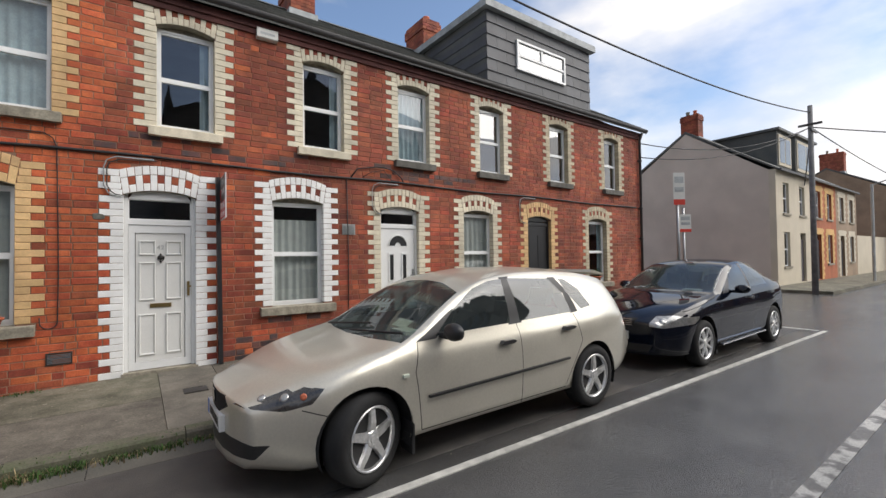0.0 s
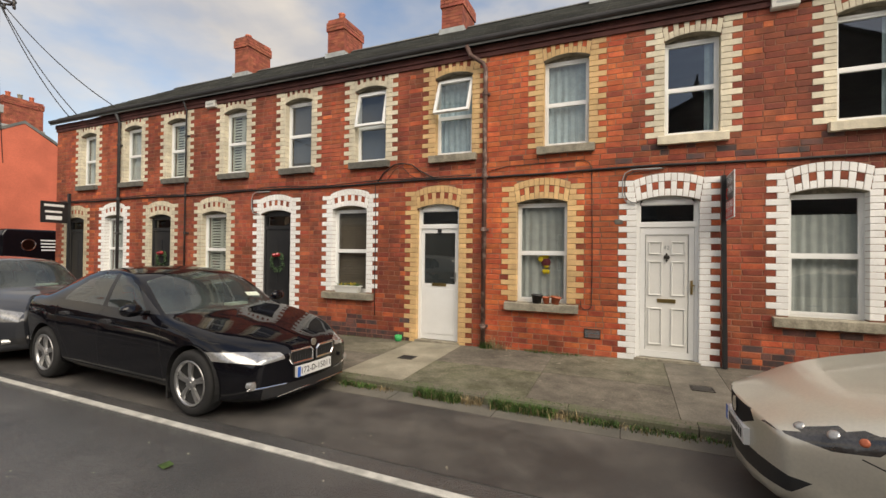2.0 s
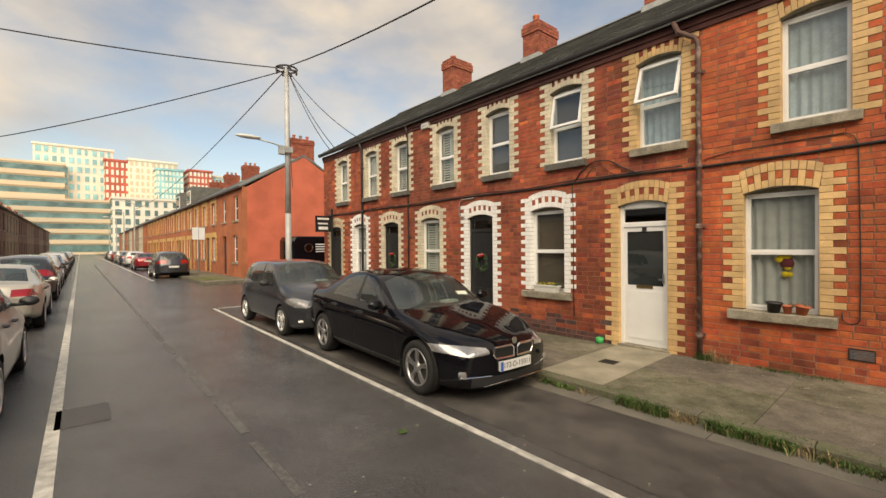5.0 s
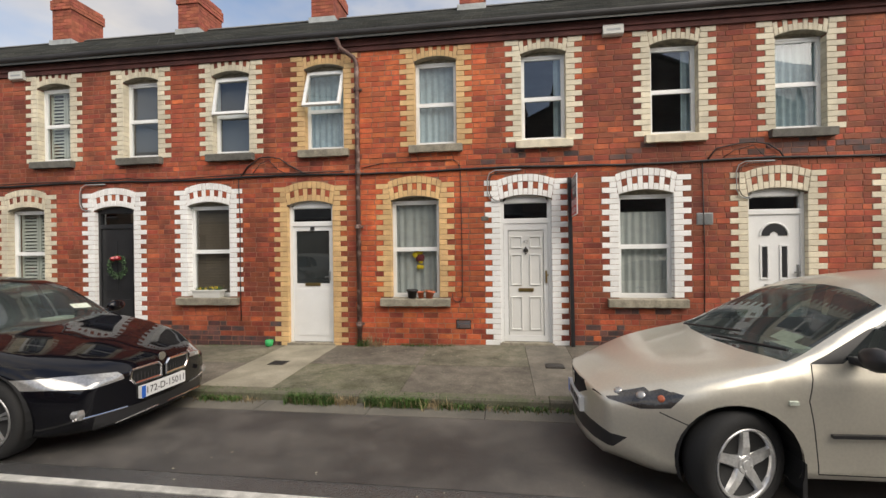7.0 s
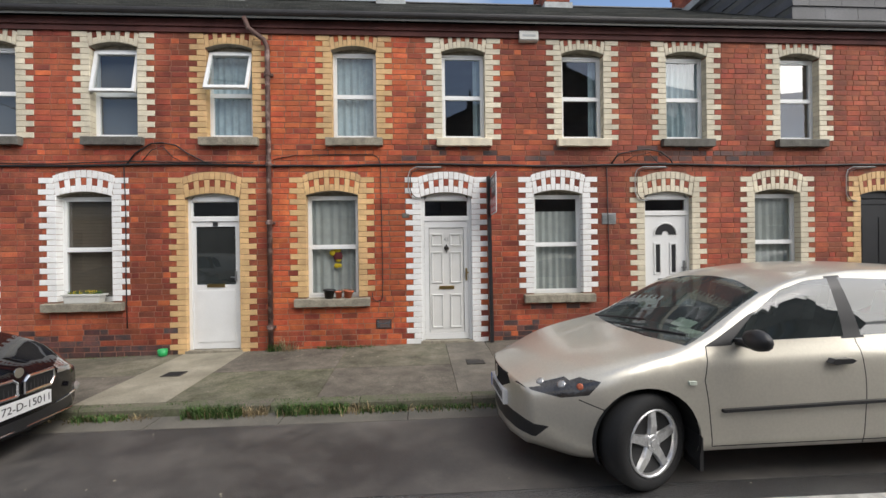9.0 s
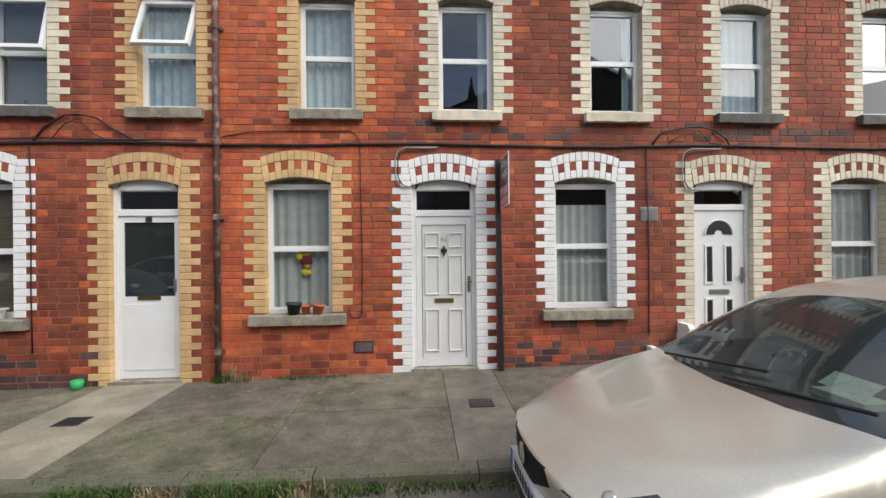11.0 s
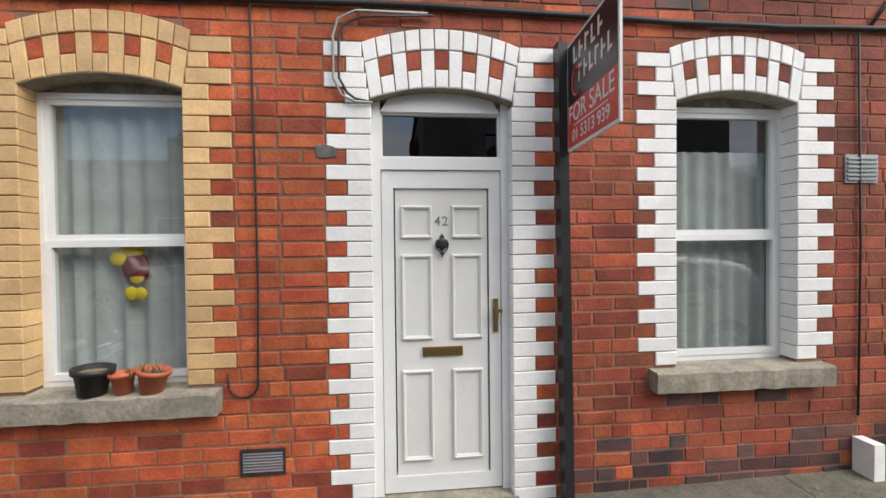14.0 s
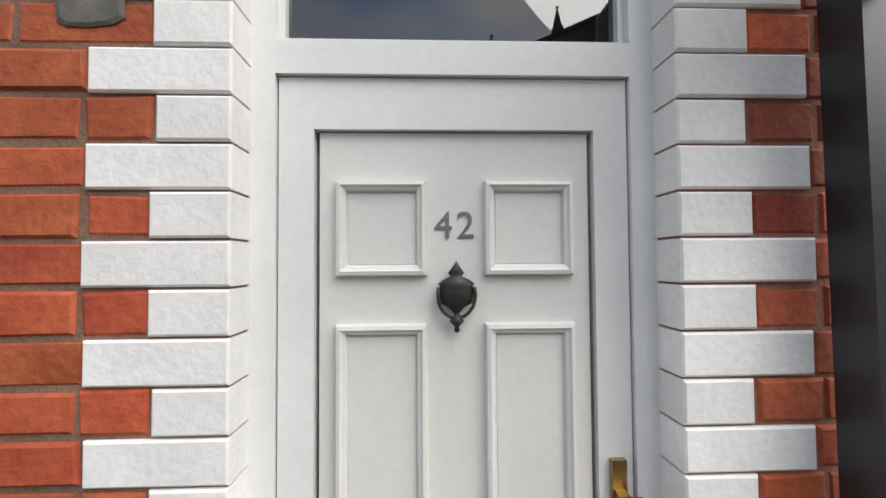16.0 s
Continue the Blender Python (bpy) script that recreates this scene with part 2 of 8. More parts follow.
M_PAVE = mat("concrete_paving", (0.085, 0.082, 0.052), 0.85, var=0.3, scale=5.0, bump=0.7, bscale=60, color2=(0.20, 0.183, 0.138), sharp=(0.34, 0.66), stain=0.22, crisp=0.72)
M_PAVE2 = mat("pale_concrete", (0.21, 0.195, 0.145), 0.85, var=0.2, scale=2.5, bump=0.4, bscale=70, color2=(0.30, 0.275, 0.21), stain=0.25)
M_KERB = mat("kerb_stone", (0.14, 0.125, 0.095), 0.85, var=0.25, scale=5, bump=0.7, bscale=50, color2=(0.10, 0.11, 0.06))
M_GRASS = mat("kerb_grass", (0.055, 0.11, 0.022), 0.8, var=0.35, scale=9, bump=0, island=0.4)
M_DRYGRASS = mat("dry_weeds", (0.22, 0.17, 0.09), 0.8, var=0.3, scale=9, bump=0, island=0.4)
M_CURTAIN = mat("net_curtain", (0.52, 0.54, 0.52), 0.9, var=0.06, scale=9, bump=0.1)
M_CURTAIN_B = mat("blue_grey_net", (0.42, 0.52, 0.56), 0.9, var=0.1, scale=9, bump=0.1)
M_BLIND = mat("grey_blind", (0.13, 0.13, 0.135), 0.85, var=0.06, scale=2, bump=0.05)
M_BBLIND = mat("brown_blind", (0.15, 0.12, 0.09), 0.85, var=0.08, scale=3, bump=0.05)
M_SHUTTER = mat("white_shutter", (0.60, 0.62, 0.56), 0.6, var=0.04, bump=0.02)
# dark tone: the dimness of the unlit rooms is put into the plaster colour
M_ROOM = mat("dim_room_plaster", (0.16, 0.15, 0.14), 0.95, var=0.1, bump=0.02)
M_GLASS = glass("window_glass", see=0.75, ior=1.52)
M_SKYGLASS = glass("bright_window_glass", see=0.5, ior=1.95)
M_DGLASS = glass("dark_glass", tint=(0.35, 0.36, 0.37), see=0.6, ior=1.6)
M_OBSCURE = glass("obscured_glass", tint=(0.30, 0.32, 0.34), see=0.2, ior=1.5, haze=0.06)
M_CARSIDE = glass("car_side_glass", tint=(0.55, 0.66, 0.66), see=0.35, ior=1.5, edge=1.0, haze=0.05)
M_CARGLASS = glass("car_glass", tint=(0.62, 0.76, 0.72), see=0.55, ior=1.5, edge=0.7, haze=0.065)
M_TERRA = mat("terracotta_plastic", (0.50, 0.13, 0.06), 0.5, var=0.08, bump=0.05)
M_CHIM = mat("chimney_brick", (0.30, 0.085, 0.05), 0.85, var=0.2, scale=5, bump=0.5, island=0.25)
M_LEAD = mat("lead_flashing", (0.34, 0.36, 0.36), 0.6, var=0.2, scale=4, bump=0.3)
M_GREYPAINT = mat("grey_render", (0.56, 0.49, 0.42), 0.9, var=0.08, scale=0.8, bump=0.3, bscale=60)
M_REDWALL = mat("red_painted_gable", (0.52, 0.13, 0.075), 0.85, var=0.12, scale=0.9, bump=0.4, bscale=30)
M_POLE = mat("galvanised_pole", (0.42, 0.43, 0.42), 0.55, 0.2, var=0.12, scale=3, bump=0.1)
M_WOODPOLE = mat("weathered_pole", (0.16, 0.16, 0.16), 0.85, var=0.2, scale=5, bump=0.4)
M_CABLE = mat("cable_black", (0.015, 0.015, 0.016), 0.6, var=0.1, bump=0)
M_RUBBER = mat("tyre_rubber", (0.018, 0.018, 0.018), 0.85, var=0.2, bump=0.2, bscale=120)
M_ALLOY = mat("alloy_wheel", (0.66, 0.66, 0.65), 0.3, 0.8, var=0.12, scale=20, bump=0.05)
M_ALLOYD = mat("grey_alloy_wheel", (0.42, 0.42, 0.42), 0.32, 0.85, var=0.12, scale=20, bump=0.05)
M_UNDER = mat("underbody_black", (0.008, 0.008, 0.008), 0.9, var=0.2, bump=0)
M_TRIM = mat("black_plastic_trim", (0.02, 0.02, 0.021), 0.45, var=0.1, bump=0.05)
M_CHROME = mat("chrome", (0.75, 0.75, 0.76), 0.12, 1.0, var=0.03, bump=0)
M_LAMP = mat("headlamp_unit", (0.36, 0.36, 0.35), 0.14, 0.5, var=0.25, scale=14, bump=0, coat=1)
M_LAMPD = mat("smoked_headlamp", (0.055, 0.052, 0.05), 0.2, 0.3, var=0.35, scale=10, bump=0, coat=1)
M_TAIL = mat("tail_lamp", (0.35, 0.01, 0.01), 0.15, 0, var=0.2, bump=0, coat=1)
M_PLATE = mat("number_plate", (0.72, 0.73, 0.72), 0.4, var=0.03, bump=0)
M_BLUE = mat("plate_blue", (0.02, 0.12, 0.5), 0.4, var=0.03, bump=0)
M_PAPER = mat("paper_disc", (0.6, 0.65, 0.55), 0.7, var=0.1, scale=30, bump=0)
M_SEAT = mat("car_seat_cloth", (0.09, 0.09, 0.095), 0.9, var=0.1, bump=0.1)


def paint(name, c, metal=0.0, rough=0.3, coat=1.0):
    return mat("car_paint_" + name, c, rough, metal, var=0.05, scale=1.2, bump=0.0, coat=coat, spec=0.0 if rough > 0.5 else 0.5)


C_SILVER = paint("champagne_silver", (0.60, 0.57, 0.485), 0.55, 0.36, 0.65)
C_BLACK = paint("black", (0.004, 0.004, 0.006), 0.0, 0.6, 0.8)
C_NAVY = paint("dark_navy", (0.005, 0.007, 0.014), 0.0, 0.6, 0.9)
C_GREY = paint("dark_grey", (0.03, 0.033, 0.04), 0.3, 0.4)
C_RED = paint("red", (0.30, 0.012, 0.02), 0.3)
C_WHITE = paint("white", (0.65, 0.66, 0.66), 0.0)
C_BLUE = paint("slate_blue", (0.06, 0.09, 0.13), 0.4)

# ---- mesh tools ----
class Soup:
    """Boxes and other pieces, gathered into one mesh."""

    def __init__(self):
        self.v, self.f = [], []

    def add(self, verts, faces):
        n = len(self.v)
        self.v += [tuple(p) for p in verts]
        self.f += [tuple(n + i for i in f) for f in faces]

    def box(self, a, b):
        (x0, y0, z0), (x1, y1, z1) = a, b
        self.add([(x, y, z) for x in (x0, x1) for y in (y0, y1) for z in (z0, z1)],
                 [(0, 1, 3, 2), (4, 6, 7, 5), (0, 4, 5, 1), (2, 3, 7, 6), (0, 2, 6, 4), (1, 5, 7, 3)])

    def pane(self, x0, x1, y, z0, z1):
        self.add([(x0, y, z0), (x1, y, z0), (x1, y, z1), (x0, y, z1)], [(0, 1, 2, 3)])

    def brick(self, x0, x1, y, z0, z1, depth=0.02, c=0.004, rag=None):
        """A brick's face looking to -y at y, with worn edges. rag: a random source for uneven corners."""
        j = (lambda r: rag.uniform(-r, r)) if rag else (lambda r: 0.0)
        o = [(x0 + j(0.003), y + c, z0 + j(0.002)), (x1 + j(0.003), y + c, z0 + j(0.002)), (x1 + j(0.003), y + c, z1 + j(0.002)), (x0 + j(0.003), y + c, z1 + j(0.002))]
        mx, mz = (x0 + x1) / 2, (z0 + z1) / 2
        i = [(a + math.copysign(c + j(0.0015), mx - a), y + j(0.0015), b + math.copysign(c + j(0.0015), mz - b)) for a, _, b in o]
        k = [(x, y + depth, z) for x, _, z in o]
        f = [(4, 5, 6, 7)]
        for a in range(4):
            b = (a + 1) % 4
            f += [(a, b, 4 + b, 4 + a), (8 + a, 8 + b, b, a)]
        self.add(o + i + k, f)

    def wedge(self, quad, y, depth=0.02, c=0.004):
        """A four-sided block given by its corners (x, z), counterclockwise from -y, with worn edges."""
        cx, cz = sum(p[0] for p in quad) / 4, sum(p[1] for p in quad) / 4

        def shrink(p):
            d = math.hypot(p[0] - cx, p[1] - cz) or 1
            return p[0] + (cx - p[0]) * c * 1.4 / d, p[1] + (cz - p[1]) * c * 1.4 / d
        o = [(p[0], y + c, p[1]) for p in quad]
        i = [(shrink(p)[0], y, shrink(p)[1]) for p in quad]
        k = [(p[0], y + depth, p[1]) for p in quad]
        f = [(4, 5, 6, 7)]
        for a in range(4):
            b = (a + 1) % 4
            f += [(a, b, 4 + b, 4 + a), (8 + a, 8 + b, b, a)]
        self.add(o + i + k, f)

    def prism(self, poly, y0, y1):
        """A polygon of (x, z), counterclockwise from -y, drawn out from y0 to y1."""
        n = len(poly)
        v = [(x, y0, z) for x, z in poly] + [(x, y1, z) for x, z in poly]
        self.add(v, [tuple(range(n)), tuple(range(2 * n - 1, n - 1, -1))] + [(b, a, n + a, n + b) for a, b in ((i, (i + 1) % n) for i in range(n))])

    def prismx(self, poly, x0, x1):
        """A polygon of (y, z) drawn out along x."""
        n = len(poly)
        v = [(x0, y, z) for y, z in poly] + [(x1, y, z) for y, z in poly]
        self.add(v, [tuple(range(n - 1, -1, -1)), tuple(range(n, 2 * n))] + [(a, b, n + b, n + a) for a, b in ((i, (i + 1) % n) for i in range(n))])

    def tube(self, p, q, r, n=10, r2=None):
        p, q = Vector(p), Vector(q)
        d = (q - p).normalized()
        u = d.orthogonal().normalized()
        w = d.cross(u)
        r2 = r if r2 is None else r2
        ring = [(u * math.cos(6.28318 * i / n) + w * math.sin(6.28318 * i / n)) for i in range(n)]
        v = [p + e * r for e in ring] + [q + e * r2 for e in ring]
        self.add(v, [tuple(range(n - 1, -1, -1)), tuple(range(n, 2 * n))] + [(i, (i + 1) % n, n + (i + 1) % n, n + i) for i in range(n)])

    def pipe(self, pts, r, n=6):
        pts = [Vector(p) for p in pts]
        v, u = [], None
        for i, p in enumerate(pts):
            d = (pts[min(i + 1, len(pts) - 1)] - pts[max(i - 1, 0)]).normalized()
            u = d.orthogonal().normalized() if u is None else (u - d * u.dot(d)).normalized()
            w = d.cross(u)
            v += [p + (u * math.cos(6.28318 * k / n) + w * math.sin(6.28318 * k / n)) * r for k in range(n)]
        m = len(pts)
        self.add(v, [(i * n + k, i * n + (k + 1) % n, (i + 1) * n + (k + 1) % n, (i + 1) * n + k) for i in range(m - 1) for k in range(n)] + [tuple(range(n - 1, -1, -1)), tuple(range((m - 1) * n, m * n))])

    def lathe(self, prof, n=20, axis="z", at=(0, 0, 0)):
        """A turned shape from (radius, height) pairs."""
        v = []
        for r, h in prof:
            for i in range(n):
                a = 6.28318 * i / n
                p = (r * math.cos(a), r * math.sin(a), h) if axis == "z" else (r * math.cos(a), -h, r * math.sin(a)) if axis == "y" else (h, r * math.cos(a), r * math.sin(a))
                v.append((p[0] + at[0], p[1] + at[1], p[2] + at[2]))
        f = [(j * n + i, j * n + (i + 1) % n, (j + 1) * n + (i + 1) % n, (j + 1) * n + i) for j in range(len(prof) - 1) for i in range(n)]
        f += [tuple(range(n - 1, -1, -1)), tuple(range((len(prof) - 1) * n, len(prof) * n))]
        self.add(v, f)

    def mesh(self, name, material=None, smooth=False):
        me = bpy.data.meshes.new(name)
        me.from_pydata(self.v, [], self.f)
        if material:
            me.materials.append(material)
        if smooth:
            me.polygons.foreach_set("use_smooth", [True] * len(me.polygons))
        me.update()
        return me


def put(name, soup, material, parent=None, label="", category="", group="", kind="", smooth=False):
    ob = new(name, soup.mesh(name, material, smooth))
    ob.parent = parent
    return tagged(ob, label, category, group, kind)


def empty(name, at=(0, 0, 0), label="", category="", group="", kind=""):
    ob = new(name)
    ob.location = at
    bpy.context.view_layer.update()
    return tagged(ob, label, category, group, kind)


def boxes(name, items, material, parent=None, **k):
    s = Soup()
    for a, b in items:
        s.box(a, b)
    return put(name, s, material, parent, **k)


def text(name, body, size, m, material, parent=None, label="", depth=0.001, spacing=1.0):
    cu = bpy.data.curves.new(name, "FONT")
    cu.body, cu.size, cu.extrude, cu.align_x, cu.align_y, cu.space_character = body, size, depth, "CENTER", "CENTER", spacing
    tmp = bpy.data.objects.new(name, cu)
    scene.collection.objects.link(tmp)
    bpy.context.view_layer.update()
    me = bpy.data.meshes.new_from_object(tmp.evaluated_get(bpy.context.evaluated_depsgraph_get()))
    bpy.data.objects.remove(tmp)
    me.materials.clear()
    me.materials.append(material)
    ob = new(name, me)
    ob.matrix_basis = m
    ob.parent = parent
    return tagged(ob, label)

# ---- the terrace ----
FACE, FRAME = 7.01, 7.115   # brick face, front of the window and door frames
COURSE, Z0 = 0.082, 0.0
X_LEFT, X_RIGHT = -13.85, 12.6
EAVES = 5.0
W_G, W_U = 0.78, 0.67
# left edge, kind, paint, style
GROUND = [
    (-13.31, "door", "dim", "black"), (-11.64, "window", "white", "net"), (-9.88, "door", "cream", "wreath_dark"), (-8.08, "window", "cream", "shutter"),
    (-6.30, "door", "white", "wreath"), (-4.51, "window", "white", "brown"), (-2.70, "door", "yellow", "half"), (-0.955, "window", "yellow", "net"),
    (0.770, "door", "white", "panelled"), (2.515, "window", "white", "half_net"), (4.29, "door", "cream", "sunburst"), (6.11, "window", "cream", "net"),
    (7.92, "door", "yellow", "old_black"), (10.12, "window", "dim", "dark"),
]
UPPER = [
    (-12.72, "cream", "net"), (-10.88, "cream", "net"), (-9.28, "cream", "shutter"), (-7.42, "cream", "shutter"), (-5.70, "cream", "grey"), (-4.02, "cream", "grey_open"),
    (-2.38, "yellow", "blue_open"), (-0.55, "yellow", "blue"), (1.11, "cream", "dark"), (2.98, "cream", "dark"), (4.66, "cream", "net_dark"), (6.56, "cream", "sky"),
    (8.70, "dim", "sky"), (10.85, "dim", "sky"),
]
SPRING_G, SPRING_U, RISE = 2.405, 4.62, 0.068
SILL_G, SILL_U = 0.885, 3.29


def pave(x):
    """Height of the pavement along the house fronts."""
    return max(0.075, min(0.25, 0.150 + 0.017 * x))


def openings():
    r = []
    for x, kind, paint_, style in GROUND:
        bottom = pave(x + 0.4) + 0.03 if kind == "door" else SILL_G
        r.append(dict(x=x, w=W_G, z=bottom, s=SPRING_G + (0.03 if kind == "window" else 0), kind=kind, paint=paint_, style=style, ground=True))
    for x, paint_, style in UPPER:
        r.append(dict(x=x, w=W_U, z=SILL_U, s=SPRING_U, kind="window", paint=paint_, style=style, ground=False))
    return r


OPEN = openings()
LONG, SHORT, RING, OUTER = 0.235, 0.125, 0.205, 0.11


def arc(o, t, r):
    """A point over the opening: t from 0 to 1 across, r above the underside."""
    w, cx = o["w"], o["x"] + o["w"] / 2
    R = (w * w / 4 + RISE * RISE) / (2 * RISE)
    a = math.asin(w / 2 / R)
    b = -a + 2 * a * t
    fan = 1 + r * 0.28 / w
    return cx + (R + r) * math.sin(b) * fan / (1 + r / R), o["s"] + RISE - R + (R + r) * math.cos(b)


def top_of(o):
    return o["s"] + RISE + RING + (OUTER if o["ground"] else 0)


def blocked(o, z0, z1):
    """What of a course the opening with its painted surround takes up: x from, x to, or None."""
    zc = (z0 + z1) / 2
    lift = RING + (OUTER if o["ground"] else 0)
    top = o["s"] + lift
    if zc < o["z"] - 0.1 or zc > top + RISE:
        return None
    n = round((zc - COURSE / 2) / COURSE)
    ext = SHORT if n % 2 else LONG
    if zc > top - 0.05:
        # over the ends of the arch
        half = o["w"] / 2 + 0.12
        over = max(0.0, 1 - (zc - (top - 0.06)) / (RISE + 0.07)) ** 0.5 * half
        return (o["x"] + o["w"] / 2 - over, o["x"] + o["w"] / 2 + over) if over > 0.1 else None
    if o["kind"] == "window" and zc < o["z"]:
        return (o["x"] - (0.17 if o["ground"] else 0.09), o["x"] + o["w"] + (0.17 if o["ground"] else 0.09)) if zc > o["z"] - 0.10 else None
    return o["x"] - ext, o["x"] + o["w"] + ext


def house_of(x):
    return "brown" if x < -4.75 and x > -9 else "red" if x < -1.52 else "orange" if x < 0.63 else "red" if x < 2.6 else "brown"


def build_wall():
    """The front wall: a slab with real openings, then the brick courses on it."""
    top = EAVES + 0.02
    wall = new("wall_front")
    tagged(wall, "red brick terrace front wall with painted brick surrounds", kind="structure")
    back = FACE + 0.30
    s = Soup()
    for level in (0, 1):
        ops = sorted([o for o in OPEN if o["ground"] == (level == 0)], key=lambda o: o["x"])
        zlo, zhi = (-0.1, 3.0) if level == 0 else (3.0, top)
        x = X_LEFT
        for o in ops:
            s.box((x, FACE + 0.005, zlo), (o["x"], back, zhi))
            if o["z"] > zlo:
                s.box((o["x"], FACE + 0.005, zlo), (o["x"] + o["w"], back, o["z"]))
            under = [arc(o, i / 8, 0) for i in range(9)]
            s.prism(under + [(o["x"] + o["w"], zhi), (o["x"], zhi)], FACE + 0.005, back)
            x = o["x"] + o["w"]
        s.box((x, FACE + 0.005, zlo), (X_RIGHT, back, zhi))
    body = put("wall_body", s, M_MORTAR_RED, wall, kind="structure")
    body.data.materials.append(M_MORTAR)
    for f in body.data.polygons:
        if -1.6 < f.center.x < 0.66:
            f.material_index = 1
    rnd = random.Random(4)
    soups = {k: Soup() for k in M_BRICK}
    near = []
    n = 0
    z = 0.0
    while z + COURSE < top + 0.01:
        z0, z1 = z + 0.004, z + COURSE - 0.005
        spans = sorted(b for b in (blocked(o, z, z + COURSE) for o in OPEN) if b)
        cuts, x = [], X_LEFT
        for a, b in spans:
            if a > x:
                cuts.append((x, a))
            x = max(x, b)
        cuts.append((x, X_RIGHT))
        for a, b in cuts:
            x = a + 0.004
            end = b - 0.004
            g = (n % 2) * 0.5 + rnd.random() * 0.1
            first = True
            while x < end - 0.02:
                size = (0.215 if rnd.random() < 0.72 else 0.103)
                if first:
                    size, first = (0.12, False) if n % 2 else (0.215, False)
                e = x + size
                if end - e < 0.06:
                    e = end
                zt = z1 + rnd.uniform(-0.002, 0.002)
                if z0 > pave(x) - 0.07:
                    xc = (x + e) / 2
                    h = house_of(xc)
                    if z < 0.42 and (xc > 1.9 or -8 < xc < -2.8) and rnd.random() < 1.05 - z * 1.3:
                        h = "dark"
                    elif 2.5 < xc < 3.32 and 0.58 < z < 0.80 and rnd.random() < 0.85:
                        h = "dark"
                    elif h == "orange" and z < 0.40 and rnd.random() < 0.6:
                        h = "red"
                    elif 2.93 < z < 3.12 and 0.5 < xc < 6.5 and rnd.random() < 0.32:
                        h = "dark"
                    elif h == "orange" and rnd.random() < 0.06:
                        h = "red"
                    elif h == "brown" and rnd.random() < 0.3:
                        h = "red"
                    elif h == "red" and rnd.random() < 0.2:
                        h = rnd.choice(("orange", "brown"))
                    yy = FACE + rnd.uniform(-0.0015, 0.002)
                    if (0.10 < xc < 0.66 or 1.66 < xc < 2.45) and 0.55 < z < 2.75 and len(near) < 290:
                        near.append((x, e, yy, z0, zt, h))
                    else:
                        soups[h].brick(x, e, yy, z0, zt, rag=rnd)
                x = e + 0.009
        z += COURSE
        n += 1
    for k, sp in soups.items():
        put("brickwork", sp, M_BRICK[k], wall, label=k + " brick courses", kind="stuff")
    return wall, near


